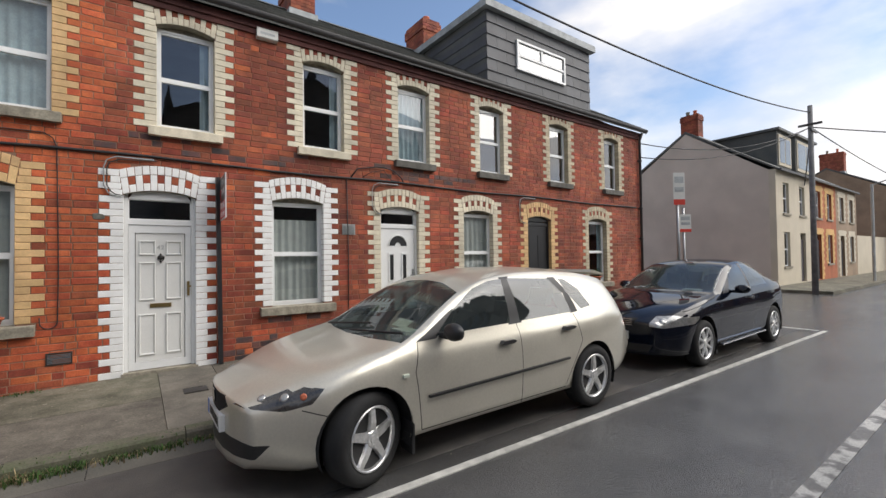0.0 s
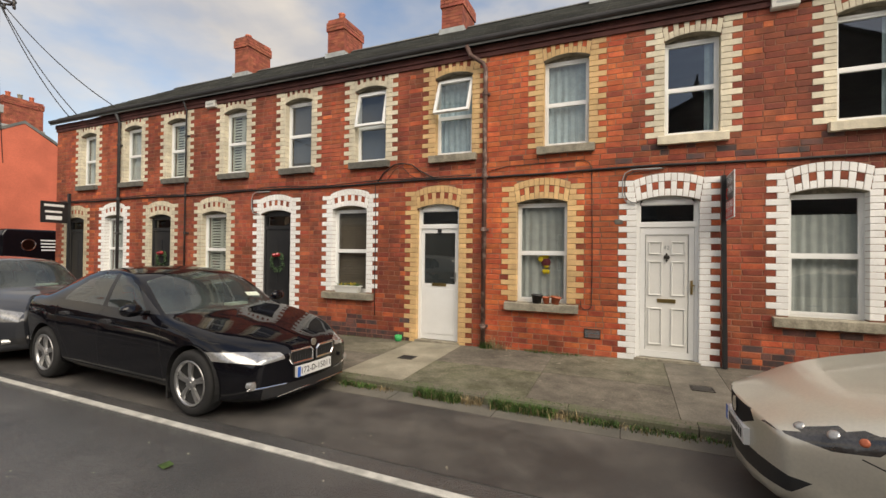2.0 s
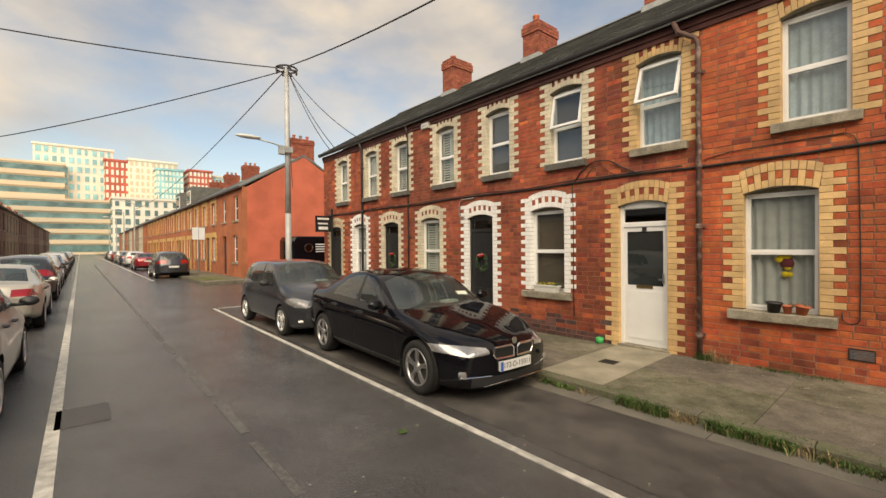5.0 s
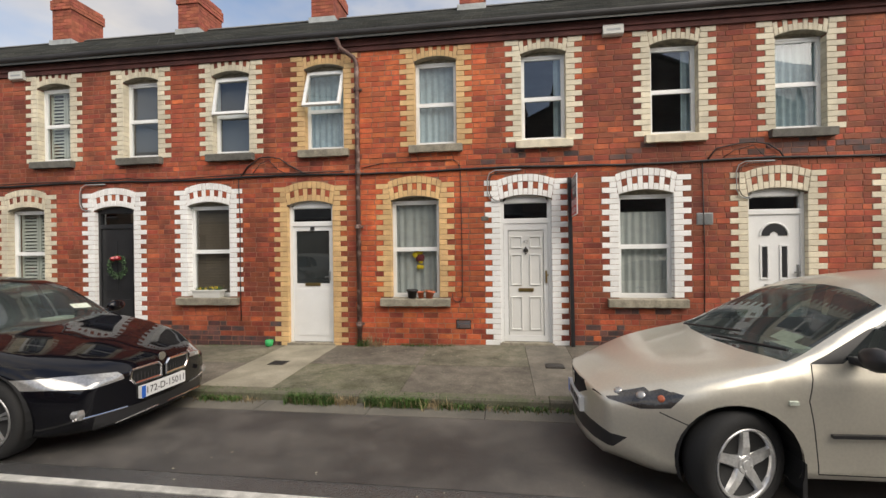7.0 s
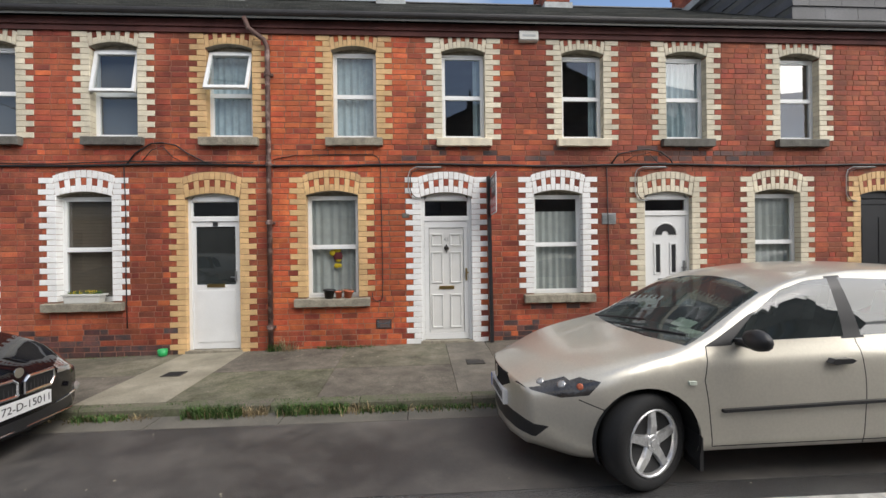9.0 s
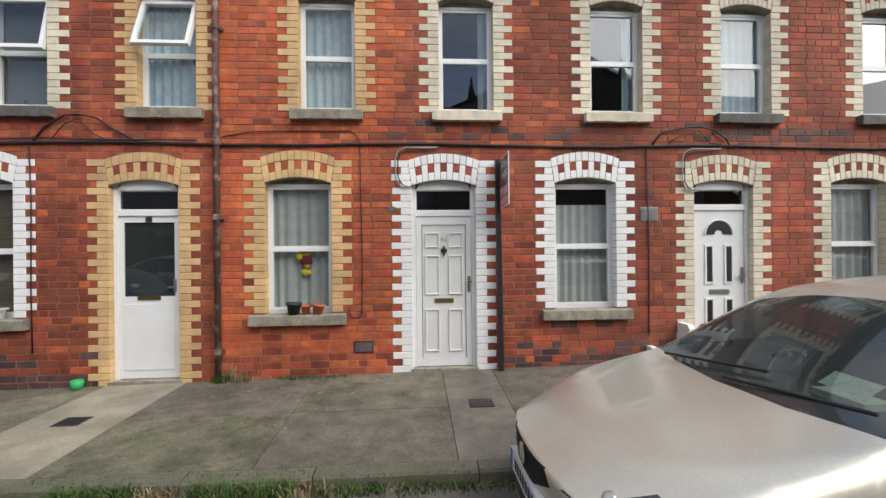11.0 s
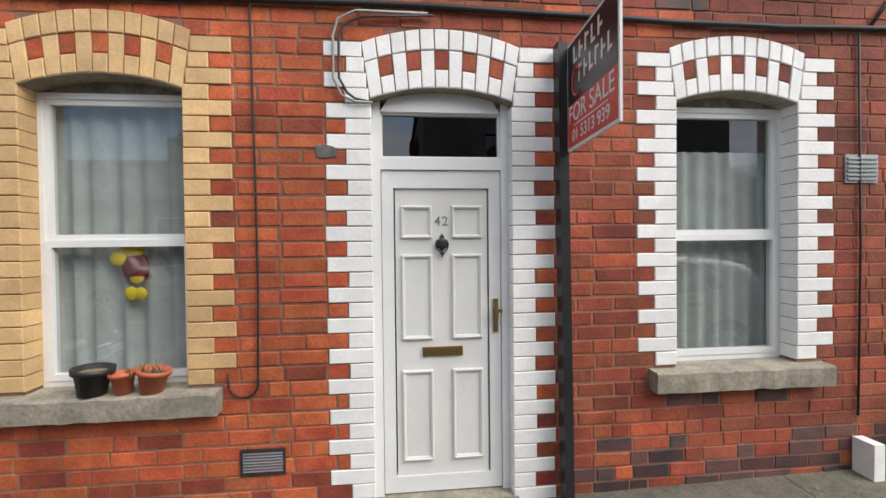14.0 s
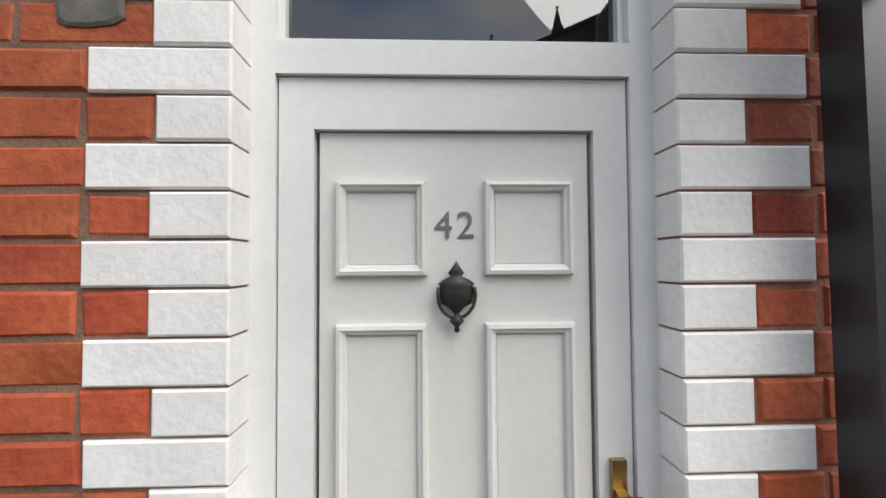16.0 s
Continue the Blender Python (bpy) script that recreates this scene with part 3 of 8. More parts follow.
def surround(o, parent, split):
    """Painted quoins and arch of one opening. split: each brick a part of its own."""
    s, red, pieces = Soup(), Soup(), []
    proud = FACE - 0.005
    lift = RING + (OUTER if o["ground"] else 0)
    z = math.floor((o["z"] if o["kind"] == "window" else o["z"] - 0.05) / COURSE + 0.35) * COURSE
    top = o["s"] + lift - 0.06
    rnd = random.Random(int(o["x"] * 100) + 7)

    def piece(q, deep=0.03):
        sp = Soup()
        sp.wedge(q, proud + rnd.uniform(-0.0015, 0.0015), deep)
        pieces.append(sp)
    while z < top:
        zc = z + COURSE / 2
        n = round(z / COURSE)
        ext = (SHORT if n % 2 else LONG) + rnd.uniform(-0.006, 0.006)
        a, b = z + 0.002, z + COURSE - 0.003
        # beside the arch the blocks stop at its slanted end
        r = max(0.0, zc - o["s"])
        xl = arc(o, 0, r)[0] if r else o["x"]
        xr = arc(o, 1, r)[0] if r else o["x"] + o["w"]
        lo, hi = o["x"] - ext, o["x"] + o["w"] + ext
        # the blocks turn the corner into the reveal
        sp = Soup()
        if r:
            if xl - lo > 0.03:
                piece([(lo, a), (xl - 0.004, a), (xl - 0.004, b), (lo, b)])
            if hi - xr > 0.03:
                piece([(xr + 0.004, a), (hi, a), (hi, b), (xr + 0.004, b)])
        else:
            for side in (0, 1):
                sp = Soup()
                c = 0.004
                y0, y1 = proud + rnd.uniform(-0.0015, 0.0015), FRAME + 0.03
                p, q = (lo, o["x"] + 0.005) if side == 0 else (o["x"] + o["w"] - 0.005, hi)
                sp.brick(p, q, y0, a, b, FRAME + 0.03 - y0, c)
                pieces.append(sp)
        z += COURSE
    N = 11
    g = 0.004
    for i in range(N):
        t0, t1 = i / N + g, (i + 1) / N - g
        if i % 2 == 0:
            piece([arc(o, t0, 0.0), arc(o, t1, 0.0), arc(o, t1, RING - 0.006), arc(o, t0, RING - 0.006)])
        else:
            piece([arc(o, t0, 0.0), arc(o, t1, 0.0), arc(o, t1, 0.095), arc(o, t0, 0.095)])
            red.wedge([arc(o, t0, 0.102), arc(o, t1, 0.102), arc(o, t1, RING - 0.006), arc(o, t0, RING - 0.006)], FACE + 0.001, 0.02)
        if o["ground"]:
            piece([arc(o, t0, RING), arc(o, t1, RING), arc(o, t1, RING + OUTER), arc(o, t0, RING + OUTER)])
    if split:
        for sp in pieces:
            put("brick", sp, M_PAINT[o["paint"]], parent)
    else:
        for sp in pieces:
            s.add(sp.v, sp.f)
        put("painted_bricks", s, M_PAINT[o["paint"]], parent, kind="stuff")
    put("arch_bricks", red, M_BRICK[house_of(o["x"])], parent, kind="stuff")
    # soffit of the arch, in the grey of the stone sills
    so = Soup()
    for i in range(8):
        a, b = arc(o, i / 8, 0), arc(o, (i + 1) / 8, 0)
        so.add([(a[0], FACE, a[1] - 0.003), (b[0], FACE, b[1] - 0.003), (b[0], FRAME + 0.04, b[1] - 0.003), (a[0], FRAME + 0.04, a[1] - 0.003),
                (a[0], FACE, a[1] + 0.01), (b[0], FACE, b[1] + 0.01), (b[0], FRAME + 0.04, b[1] + 0.01), (a[0], FRAME + 0.04, a[1] + 0.01)],
               [(0, 1, 2, 3), (0, 4, 5, 1), (4, 7, 6, 5)])
    put("arch_soffit", so, M_SILL, parent)


def ring_frame(s, x0, x1, z0, z1, t, y0, y1, head=None):
    """A frame of four bars, t wide."""
    s.box((x0, y0, z0), (x0 + t, y1, z1))
    s.box((x1 - t, y0, z0), (x1, y1, z1))
    s.box((x0 + t, y0, z0), (x1 - t, y1, z0 + t))
    s.box((x0 + t, y0, z1 - (head or t)), (x1 - t, y1, z1))


def folds(x0, x1, z0, z1, y, waves, depth, seed=0):
    s = Soup()
    n = waves * 6
    rnd = random.Random(seed)
    ph = [rnd.uniform(-0.8, 0.8) for _ in range(n + 1)]
    v = []
    for j in range(5):
        z = z0 + (z1 - z0) * j / 4
        k = 1.25 - 0.6 * j / 4
        for i in range(n + 1):
            v.append((x0 + (x1 - x0) * i / n, y + depth * k * math.sin(i / n * waves * 6.283 + ph[i // 6 * 6] + ph[0]), z))
    s.add(v, [(j * (n + 1) + i, j * (n + 1) + i + 1, (j + 1) * (n + 1) + i + 1, (j + 1) * (n + 1) + i) for j in range(4) for i in range(n)])
    return s


def window(o, index):
    w = empty("window_%d" % index, (0, 0, 0), "sliding sash style white window in a %s painted brick surround" % {"dim": "dirty cream"}.get(o["paint"], o["paint"]), kind="structure")
    x0, x1, z0, zt = o["x"], o["x"] + o["w"], o["z"], o["s"] + 0.03
    y = FRAME
    split = o["ground"] and -1 < o["x"] < 3
    surround(o, w, split)
    f = Soup()
    f.box((x0 + 0.001, y + 0.01, z0), (x0 + 0.026, y + 0.09, zt - 0.03))
    f.box((x1 - 0.026, y + 0.01, z0), (x1 - 0.001, y + 0.09, zt - 0.03))
    f.box((x0 + 0.026, y + 0.01, z0), (x1 - 0.026, y + 0.09, z0 + 0.035))
    f.box((x0 + 0.026, y + 0.01, zt - 0.06), (x1 - 0.026, y + 0.09, zt - 0.03))
    g = Soup()
    g.prism([(x0 + 0.002, zt - 0.028), (x1 - 0.002, zt - 0.028)] + [(a, b - 0.004) for a, b in (arc(o, 1 - i / 8, 0) for i in range(9)) if x0 + 0.002 <= a <= x1 - 0.002], y + 0.022, y + 0.08)
    put("head_infill", g, M_INFILL, w)
    put("window_frame", f, M_UPVC, w)
    mid = z0 + (zt - z0) * 0.49
    lo = Soup()
    ring_frame(lo, x0 + 0.027, x1 - 0.027, z0 + 0.036, mid, 0.034, y + 0.004, y + 0.05)
    put("lower_sash", lo, M_UPVC, w)
    opened = o["style"].endswith("open")
    up = Soup()
    if opened:
        # top-hung light, swung outward
        piv, a = zt - 0.075, 0.36 if o["style"].startswith("blue") else 0.2
        tmp = Soup()
        h = piv - mid + 0.02
        ring_frame(tmp, x0 + 0.02, x1 - 0.02, -h, 0, 0.045, -0.03, 0.02)
        pane = Soup()
        pane.pane(x0 + 0.06, x1 - 0.06, -0.003, -h + 0.04, -0.04)
        for sp in (tmp, pane):
            sp.v = [(vx, y - 0.0 + vy * math.cos(a) + vz * math.sin(a), piv + vz * math.cos(a) - vy * math.sin(a)) for vx, vy, vz in sp.v]
        put("open_sash", tmp, M_UPVC, w, label="top-hung white sash, open")
        put("pane", pane, M_GLASS, w)
        up.box((x0 + 0.031, y + 0.012, mid), (x1 - 0.031, y + 0.06, mid + 0.03))
        put("transom", up, M_UPVC, w)
        top_edge = zt - 0.06
    else:
        ring_frame(up, x0 + 0.027, x1 - 0.027, mid + 0.001, zt - 0.058, 0.032, y + 0.02, y + 0.06)
        put("upper_sash", up, M_UPVC, w)
        p = Soup()
        p.pane(x0 + 0.055, x1 - 0.055, y + 0.04, mid + 0.03, zt - 0.088)
        put("pane", p, M_SKYGLASS if o["style"] == "sky" else M_GLASS, w).visible_shadow = False
    p = Soup()
    p.pane(x0 + 0.057, x1 - 0.057, y + 0.026, z0 + 0.068, mid - 0.032)
    put("pane", p, M_SKYGLASS if o["style"] == "sky" else M_GLASS, w).visible_shadow = False
    e = 0.165 if o["ground"] else 0.085
    s = Soup()
    rnd = random.Random(index)
    n = 14
    prof = []
    v, fcs = [], []
    for i in range(n + 1):
        x = x0 - e + (x1 - x0 + 2 * e) * i / n
        j = [rnd.uniform(-0.004, 0.004) for _ in range(3)]
        v += [(x, FACE - 0.085 + j[0], z0 - 0.118 + j[1]), (x, FACE - 0.088 + j[0], z0 - 0.012 + j[2]), (x, FACE - 0.078 + j[1], z0 - 0.002), (x, FRAME + 0.02, z0 + 0.004), (x, FRAME + 0.02, z0 - 0.118)]
    for i in range(n):
        a, b = i * 5, i * 5 + 5
        fcs += [(a + k, b + k, b + (k + 1) % 5, a + (k + 1) % 5) for k in range(5)]
    fcs += [(0, 1, 2, 3, 4), tuple(n * 5 + k for k in (4, 3, 2, 1, 0))]
    s.add(v, fcs)
    dark = not o["ground"] and (o["x"] < -3 or o["x"] > 4)
    put("window_sill", s, M_PAINT["cream"] if o["style"] == "dark" and not o["ground"] else M_SILLD if dark else M_SILL, w)
    st = o["style"].split("_")[0]
    yb = FRAME + 0.11
    if o["style"] == "half_net":
        put("net_curtain", folds(x0 + 0.01, x1 - 0.01, z0 + 0.02, zt - 0.28, yb, 7, 0.018, index), M_CURTAIN, smooth=True,
            label="white net cafe curtain hung inside the window", category="curtain", group="net curtains")
    elif o["style"] in ("net", "net_dark") or st == "blue":
        m = M_CURTAIN_B if st == "blue" or o["style"] == "net_dark" else M_CURTAIN
        put("net_curtain", folds(x0 + 0.01, x1 - 0.01, z0 + 0.02, zt, yb, 6, 0.02, index), m, smooth=True,
            label="gathered net curtain hung inside the window", category="curtain", group="net curtains")
    elif st in ("grey", "brown"):
        boxes("roller_blind", [((x0 + 0.02, yb, z0 + 0.0), (x1 - 0.02, yb + 0.01, zt))] if st == "grey" else
              [((x0 + 0.02, yb, z), (x1 - 0.02, yb + 0.012, z + 0.0475)) for z in np.arange(z0 + 0.02, zt, 0.05)], M_BLIND if st == "grey" else M_BBLIND,
              label="%s blind drawn down inside the window" % st, category="blind")
    elif st == "shutter":
        sh = Soup()
        for a, b in ((x0 + 0.03, (x0 + x1) / 2 - 0.005), ((x0 + x1) / 2 + 0.005, x1 - 0.03)):
            ring_frame(sh, a, b, z0 + 0.02, zt - 0.05, 0.04, yb, yb + 0.03)
            for z in np.arange(z0 + 0.08, zt - 0.12, 0.062):
                sh.add([(a + 0.04, yb, z), (b - 0.04, yb, z), (b - 0.04, yb + 0.03, z + 0.042), (a + 0.04, yb + 0.03, z + 0.042), (a + 0.04, yb + 0.004, z - 0.004), (b - 0.04, yb + 0.004, z - 0.004)],
                       [(0, 1, 2, 3), (4, 5, 1, 0)])
        put("plantation_shutters", sh, M_SHUTTER, label="white louvred shutters closed behind the window", category="shutter")
    elif st == "dark":
        put("side_curtain", folds(x1 - 0.16, x1 + 0.02, z0 + 0.02, zt, yb, 2, 0.02, index), M_CURTAIN_B, smooth=True,
            label="grey curtain drawn to one side of a dark room", category="curtain")
    return w


def door(o, index):
    x0, x1, z0, zt = o["x"], o["x"] + o["w"], o["z"], o["s"] + 0.03
    st = o["style"]
    names = {"panelled": "white panelled front door with letter slot and knocker, shut", "half": "white front door with a tall dark glass panel, shut",
             "sunburst": "white front door with a half-round fanlight and four slot panes, shut"}
    d = empty("door_%d" % index, (0, 0, 0), names.get(st, "black front door in a painted brick surround, shut"), kind="structure")
    surround(o, d, st == "panelled")
    y = FACE + 0.075
    dark = st in ("black", "wreath", "wreath_dark", "old_black")
    mf = M_BLACK if dark else M_UPVC
    tz = z0 + (1.98 if dark else 1.92 if st == "half" else 1.84)
    f = Soup()
    t = 0.05
    f.box((x0 + 0.001, y, z0), (x0 + t, y + 0.09, zt - 0.005))
    f.box((x1 - t, y, z0), (x1 - 0.001, y + 0.09, zt - 0.005))
    f.prism([(x0 + t, zt - 0.075), (x1 - t, zt - 0.075)] + [(a, b - 0.004) for a, b in (arc(o, 1 - i / 8, 0) for i in range(9)) if x0 + t <= a <= x1 - t], y, y + 0.09)
    f.box((x0 + t, y, tz), (x1 - t, y + 0.09, tz + 0.065))
    put("door_frame", f, mf, d)
    # narrow bead round the fanlight
    bd = Soup()
    ring_frame(bd, x0 + t, x1 - t, tz + 0.065, zt - 0.075, 0.012, y + 0.02, y + 0.06)
    put("glazing_bead", bd, mf, d)
    p = Soup()
    p.pane(x0 + t + 0.01, x1 - t - 0.01, y + 0.04, tz + 0.075, zt - 0.085)
    put("fanlight_pane", p, M_DGLASS, d)
    sl = Soup()
    sl.box((x0 - 0.02, FACE - 0.012, pave(x0) - 0.05), (x1 + 0.02, FRAME + 0.2, z0 + 0.003))
    put("door_step", sl, M_SILL, d)
    lx0, lx1, lz0, lz1 = x0 + t + 0.003, x1 - t - 0.003, z0 + 0.012, tz - 0.003
    if st == "panelled":
        # inner frame, then the leaf with six raised panels
        g = Soup()
        ring_frame(g, lx0, lx1, lz0, lz1, 0.066, y + 0.012, y + 0.07)
        g.box((lx0 + 0.066, y + 0.012, lz1 - 0.1), (lx1 - 0.066, y + 0.07, lz1 - 0.066))
        g.box((lx0 + 0.066, y + 0.012, lz0 + 0.066), (lx1 - 0.066, y + 0.07, lz0 + 0.09))
        put("sash_frame", g, M_UPVC, d)
        lx0, lx1, lz0, lz1 = lx0 + 0.074, lx1 - 0.074, lz0 + 0.093, lz1 - 0.103
        leaf = boxes("door_leaf", [((lx0, y + 0.026, lz0), (lx1, y + 0.06, lz1))], M_LEAF, d, label="off-white six-panel door leaf")
        W = lx1 - lx0
        H = lz1 - lz0
        pw = W * 0.335
        rows = [(0, 0, 0.058, 0.172), (0, 0, 0.228, 0.525), (0, 0, 0.632, 0.95)]
        rows = [(lz1 - b * H, lz1 - a * H) for _, _, a, b in rows]
        for a, b in rows:
            for cx in (lx0 + 0.06 * W, lx1 - 0.06 * W - pw):
                q = Soup()
                steps = [(0, 0.026), (0.003, 0.010), (0.010, 0.008), (0.014, 0.014), (0.019, 0.016), (0.024, 0.030)]
                n = len(steps)
                v = []
                for ins, dep in steps:
                    v += [(cx + ins, y + dep, a + ins), (cx + pw - ins, y + dep, a + ins), (cx + pw - ins, y + dep, b - ins), (cx + ins, y + dep, b - ins)]
                fc = [(k * 4 + i, k * 4 + (i + 1) % 4, k * 4 + 4 + (i + 1) % 4, k * 4 + 4 + i) for k in range(n - 1) for i in range(4)]
                q.add(v, fc)
                q.box((cx + 0.024, y + 0.0245, a + 0.024), (cx + pw - 0.024, y + 0.026, b - 0.024))
                put("door_panel", q, M_LEAF, leaf)
        cx = (lx0 + lx1) / 2
        zk = lz1 - 0.148 * H
        text("house_number", "42", 0.075, pose(cx - 0.002, y + 0.0255, lz1 - 0.113 * H, 90, 0, 0), M_STEEL, leaf, "grey metal house number 42", depth=0.0025, spacing=1.15)
        kz = lz1 - 0.194 * H
        k = Soup()
        k.lathe([(0.0, -0.055), (0.006, -0.052), (0.004, -0.046), (0.012, -0.036), (0.026, -0.028), (0.029, -0.008), (0.027, 0.0), (0.029, 0.006), (0.02, 0.013), (0.009, 0.018), (0.013, 0.024), (0.006, 0.034), (0.0, 0.045)], 14)
        k.v = [(cx + a * 1.2, y + 0.014 + b * 0.5, kz + 0.015 + c * 1.12) for a, b, c in k.v]
        pts = [(cx + 0.028 * math.sin(a), y + 0.004, kz - 0.012 - 0.042 * (1 - math.cos(a)) * 0.5 + 0.012) for a in np.linspace(-2.2, 2.2, 14)]
        ring = [(cx + 0.036 * math.cos(a), y + 0.006, kz - 0.0 + 0.044 * math.sin(a)) for a in np.linspace(math.radians(-200), math.radians(20), 14)]
        k.pipe(ring, 0.0035)
        k.lathe([(0.0, -0.03), (0.006, -0.026), (0.004, -0.018), (0.014, -0.008), (0.01, 0.0), (0.004, 0.006), (0.0, 0.008)], 12, at=(cx, y + 0.006, kz - 0.042))
        put("door_knocker", k, M_IRON, leaf, label="dark iron urn-shaped knocker", smooth=True)
        zl = lz1 - 0.568 * H
        q = Soup()
        q.box((cx - 0.115, y + 0.014, zl - 0.026), (cx + 0.115, y + 0.026, zl + 0.026))
        q.box((cx - 0.105, y + 0.010, zl - 0.017), (cx + 0.105, y + 0.014, zl + 0.017))
        put("letter_slot", q, M_BRASS, leaf, label="brass letter slot")
        q = Soup()
        hx, hz = x1 - t - 0.035, lz1 - 0.445 * H
        q.box((hx - 0.014, y - 0.002, hz - 0.095), (hx + 0.014, y + 0.011, hz + 0.095))
        q.box((hx - 0.01, y - 0.03, hz - 0.016), (hx + 0.01, y - 0.002, hz + 0.04))
        q.box((hx - 0.01, y - 0.04, hz + 0.02), (hx + 0.03, y - 0.026, hz + 0.04))
        put("door_handle", q, M_BRASS, d, label="brass lever handle")
    elif st == "half":
        zm = lz0 + 0.96
        rail = 0.05
        leaf = boxes("door_leaf", [((lx0, y + 0.02, lz0), (lx0 + rail, y + 0.06, lz1)), ((lx1 - rail, y + 0.02, lz0), (lx1, y + 0.06, lz1)),
                                   ((lx0 + rail, y + 0.02, lz1 - 0.075), (lx1 - rail, y + 0.06, lz1)), ((lx0 + rail, y + 0.02, lz0), (lx1 - rail, y + 0.06, zm))], M_UPVC, d)
        boxes("glass_panel", [((lx0 + rail, y + 0.035, zm), (lx1 - rail, y + 0.04, lz1 - 0.075))], M_OBSCURE, leaf)
        boxes("lower_panel", [((lx0 + 0.06, y + 0.012, lz0 + 0.1), (lx1 - 0.06, y + 0.02, zm - 0.09))], M_UPVC, leaf)
        boxes("letter_slot", [(((lx0 + lx1) / 2 - 0.13, y + 0.008, zm - 0.04), ((lx0 + lx1) / 2 + 0.13, y + 0.02, zm + 0.01))], M_BRASS, leaf, label="brass letter slot")
        boxes("door_handle", [((lx1 - 0.055, y - 0.005, zm + 0.05), (lx1 - 0.03, y + 0.02, zm + 0.2)), ((lx1 - 0.11, y - 0.03, zm + 0.1), (lx1 - 0.03, y - 0.012, zm + 0.12))], M_STEEL, leaf)
        boxes("number_tile", [(((lx0 + lx1) / 2 - 0.035, y + 0.01, lz1 - 0.07), ((lx0 + lx1) / 2 + 0.035, y + 0.02, lz1 - 0.01))], M_TRIM, leaf)
    elif st == "sunburst":
        leaf = boxes("door_leaf", [((lx0, y + 0.02, lz0), (lx1, y + 0.06, lz1))], M_UPVC, d)
        cx = (lx0 + lx1) / 2
        W = lx1 - lx0
        zt2 = lz0 + 1.52
        q = Soup()
        q.prism([(cx + 0.17 * math.cos(a), zt2 + 0.17 * math.sin(a)) for a in np.linspace(0, math.pi, 13)] + [(cx - 0.06 * math.cos(a), zt2 + 0.06 * math.sin(a)) for a in np.linspace(0, math.pi, 7)], y + 0.012, y + 0.0195)
        put("fan_pane", q, M_BLACK, leaf, label="dark half-round pane")
        q = Soup()
        q.pipe([(cx + 0.185 * math.cos(a), y + 0.012, zt2 + 0.185 * math.sin(a)) for a in np.linspace(0, math.pi, 15)], 0.012)
        for z_, zz in ((lz0 + 0.92, lz0 + 1.36), (lz0 + 0.30, lz0 + 0.68)):
            for ax in (cx - 0.13, cx + 0.13):
                ring_frame(q, ax - 0.06, ax + 0.06, z_ - 0.03, zz + 0.03, 0.022, y + 0.006, y + 0.02)
                pn = boxes("slot_pane", [((ax - 0.032, y + 0.012, z_), (ax + 0.032, y + 0.0195, zz))], M_BLACK, leaf, label="dark narrow pane")
        put("moulding", q, M_UPVC, leaf)
        boxes("letter_slot", [((cx - 0.13, y + 0.008, lz0 + 0.76), (cx + 0.13, y + 0.02, lz0 + 0.82))], M_STEEL, leaf)
        boxes("door_handle", [((lx1 - 0.045, y - 0.005, lz0 + 0.9), (lx1 - 0.02, y + 0.02, lz0 + 1.1)), ((lx1 - 0.1, y - 0.03, lz0 + 0.98), (lx1 - 0.02, y - 0.012, lz0 + 1.0))], M_STEEL, leaf)
    else:
        leaf = boxes("door_leaf", [((lx0, y + 0.02, lz0), (lx1, y + 0.06, lz1))], M_BLACK, d, label="black panelled door leaf")
        W = lx1 - lx0
        for a, b in ((0.12, 0.72), (0.88, 1.75)):
            for q in (lx0 + 0.07, (lx0 + lx1) / 2 + 0.03):
                boxes("door_panel", [((q, y + 0.012, lz0 + a), (q + W / 2 - 0.1, y + 0.02, lz0 + b))], M_BLACK, leaf)
        if st.startswith("wreath"):
            wr = empty("wreath", ((lx0 + lx1) / 2, y - 0.01, lz0 + 1.30), "evergreen wreath with a red bow hung on the black door", "wreath")
            rnd = random.Random(3)
            q = Soup()
            for i in range(260):
                a, r = rnd.uniform(0, 6.283), rnd.uniform(0.11, 0.19)
                c = Vector((math.cos(a) * r, rnd.uniform(-0.04, 0.02), math.sin(a) * r * 1.1))
                dd = Vector((rnd.uniform(-1, 1), rnd.uniform(-1, 0.2), rnd.uniform(-1, 1))).normalized() * 0.04
                u = dd.orthogonal().normalized() * 0.009
                q.add([c - u, c + dd, c + u, c - dd * 0.3], [(0, 1, 2, 3)])
            put("leaves", q, mat("wreath_green", (0.04, 0.09, 0.03), 0.6, var=0.3, bump=0, island=0.4) if "wreath_green" not in bpy.data.materials else bpy.data.materials["wreath_green"], wr, kind="stuff")
            q = Soup()
            zb = 0.14 if st == "wreath" else 0.14
            q.lathe([(0.0, -0.05), (0.05, -0.03), (0.06, 0.0), (0.045, 0.03), (0.0, 0.045)], 9, at=(-0.03, -0.05, zb))
            q.lathe([(0.0, -0.05), (0.045, -0.03), (0.055, 0.0), (0.04, 0.03), (0.0, 0.045)], 9, at=(0.05, -0.05, zb + 0.01))
            put("bow", q, C_RED, wr, label="red bow")
            q.v = [v for v in q.v]
    return d


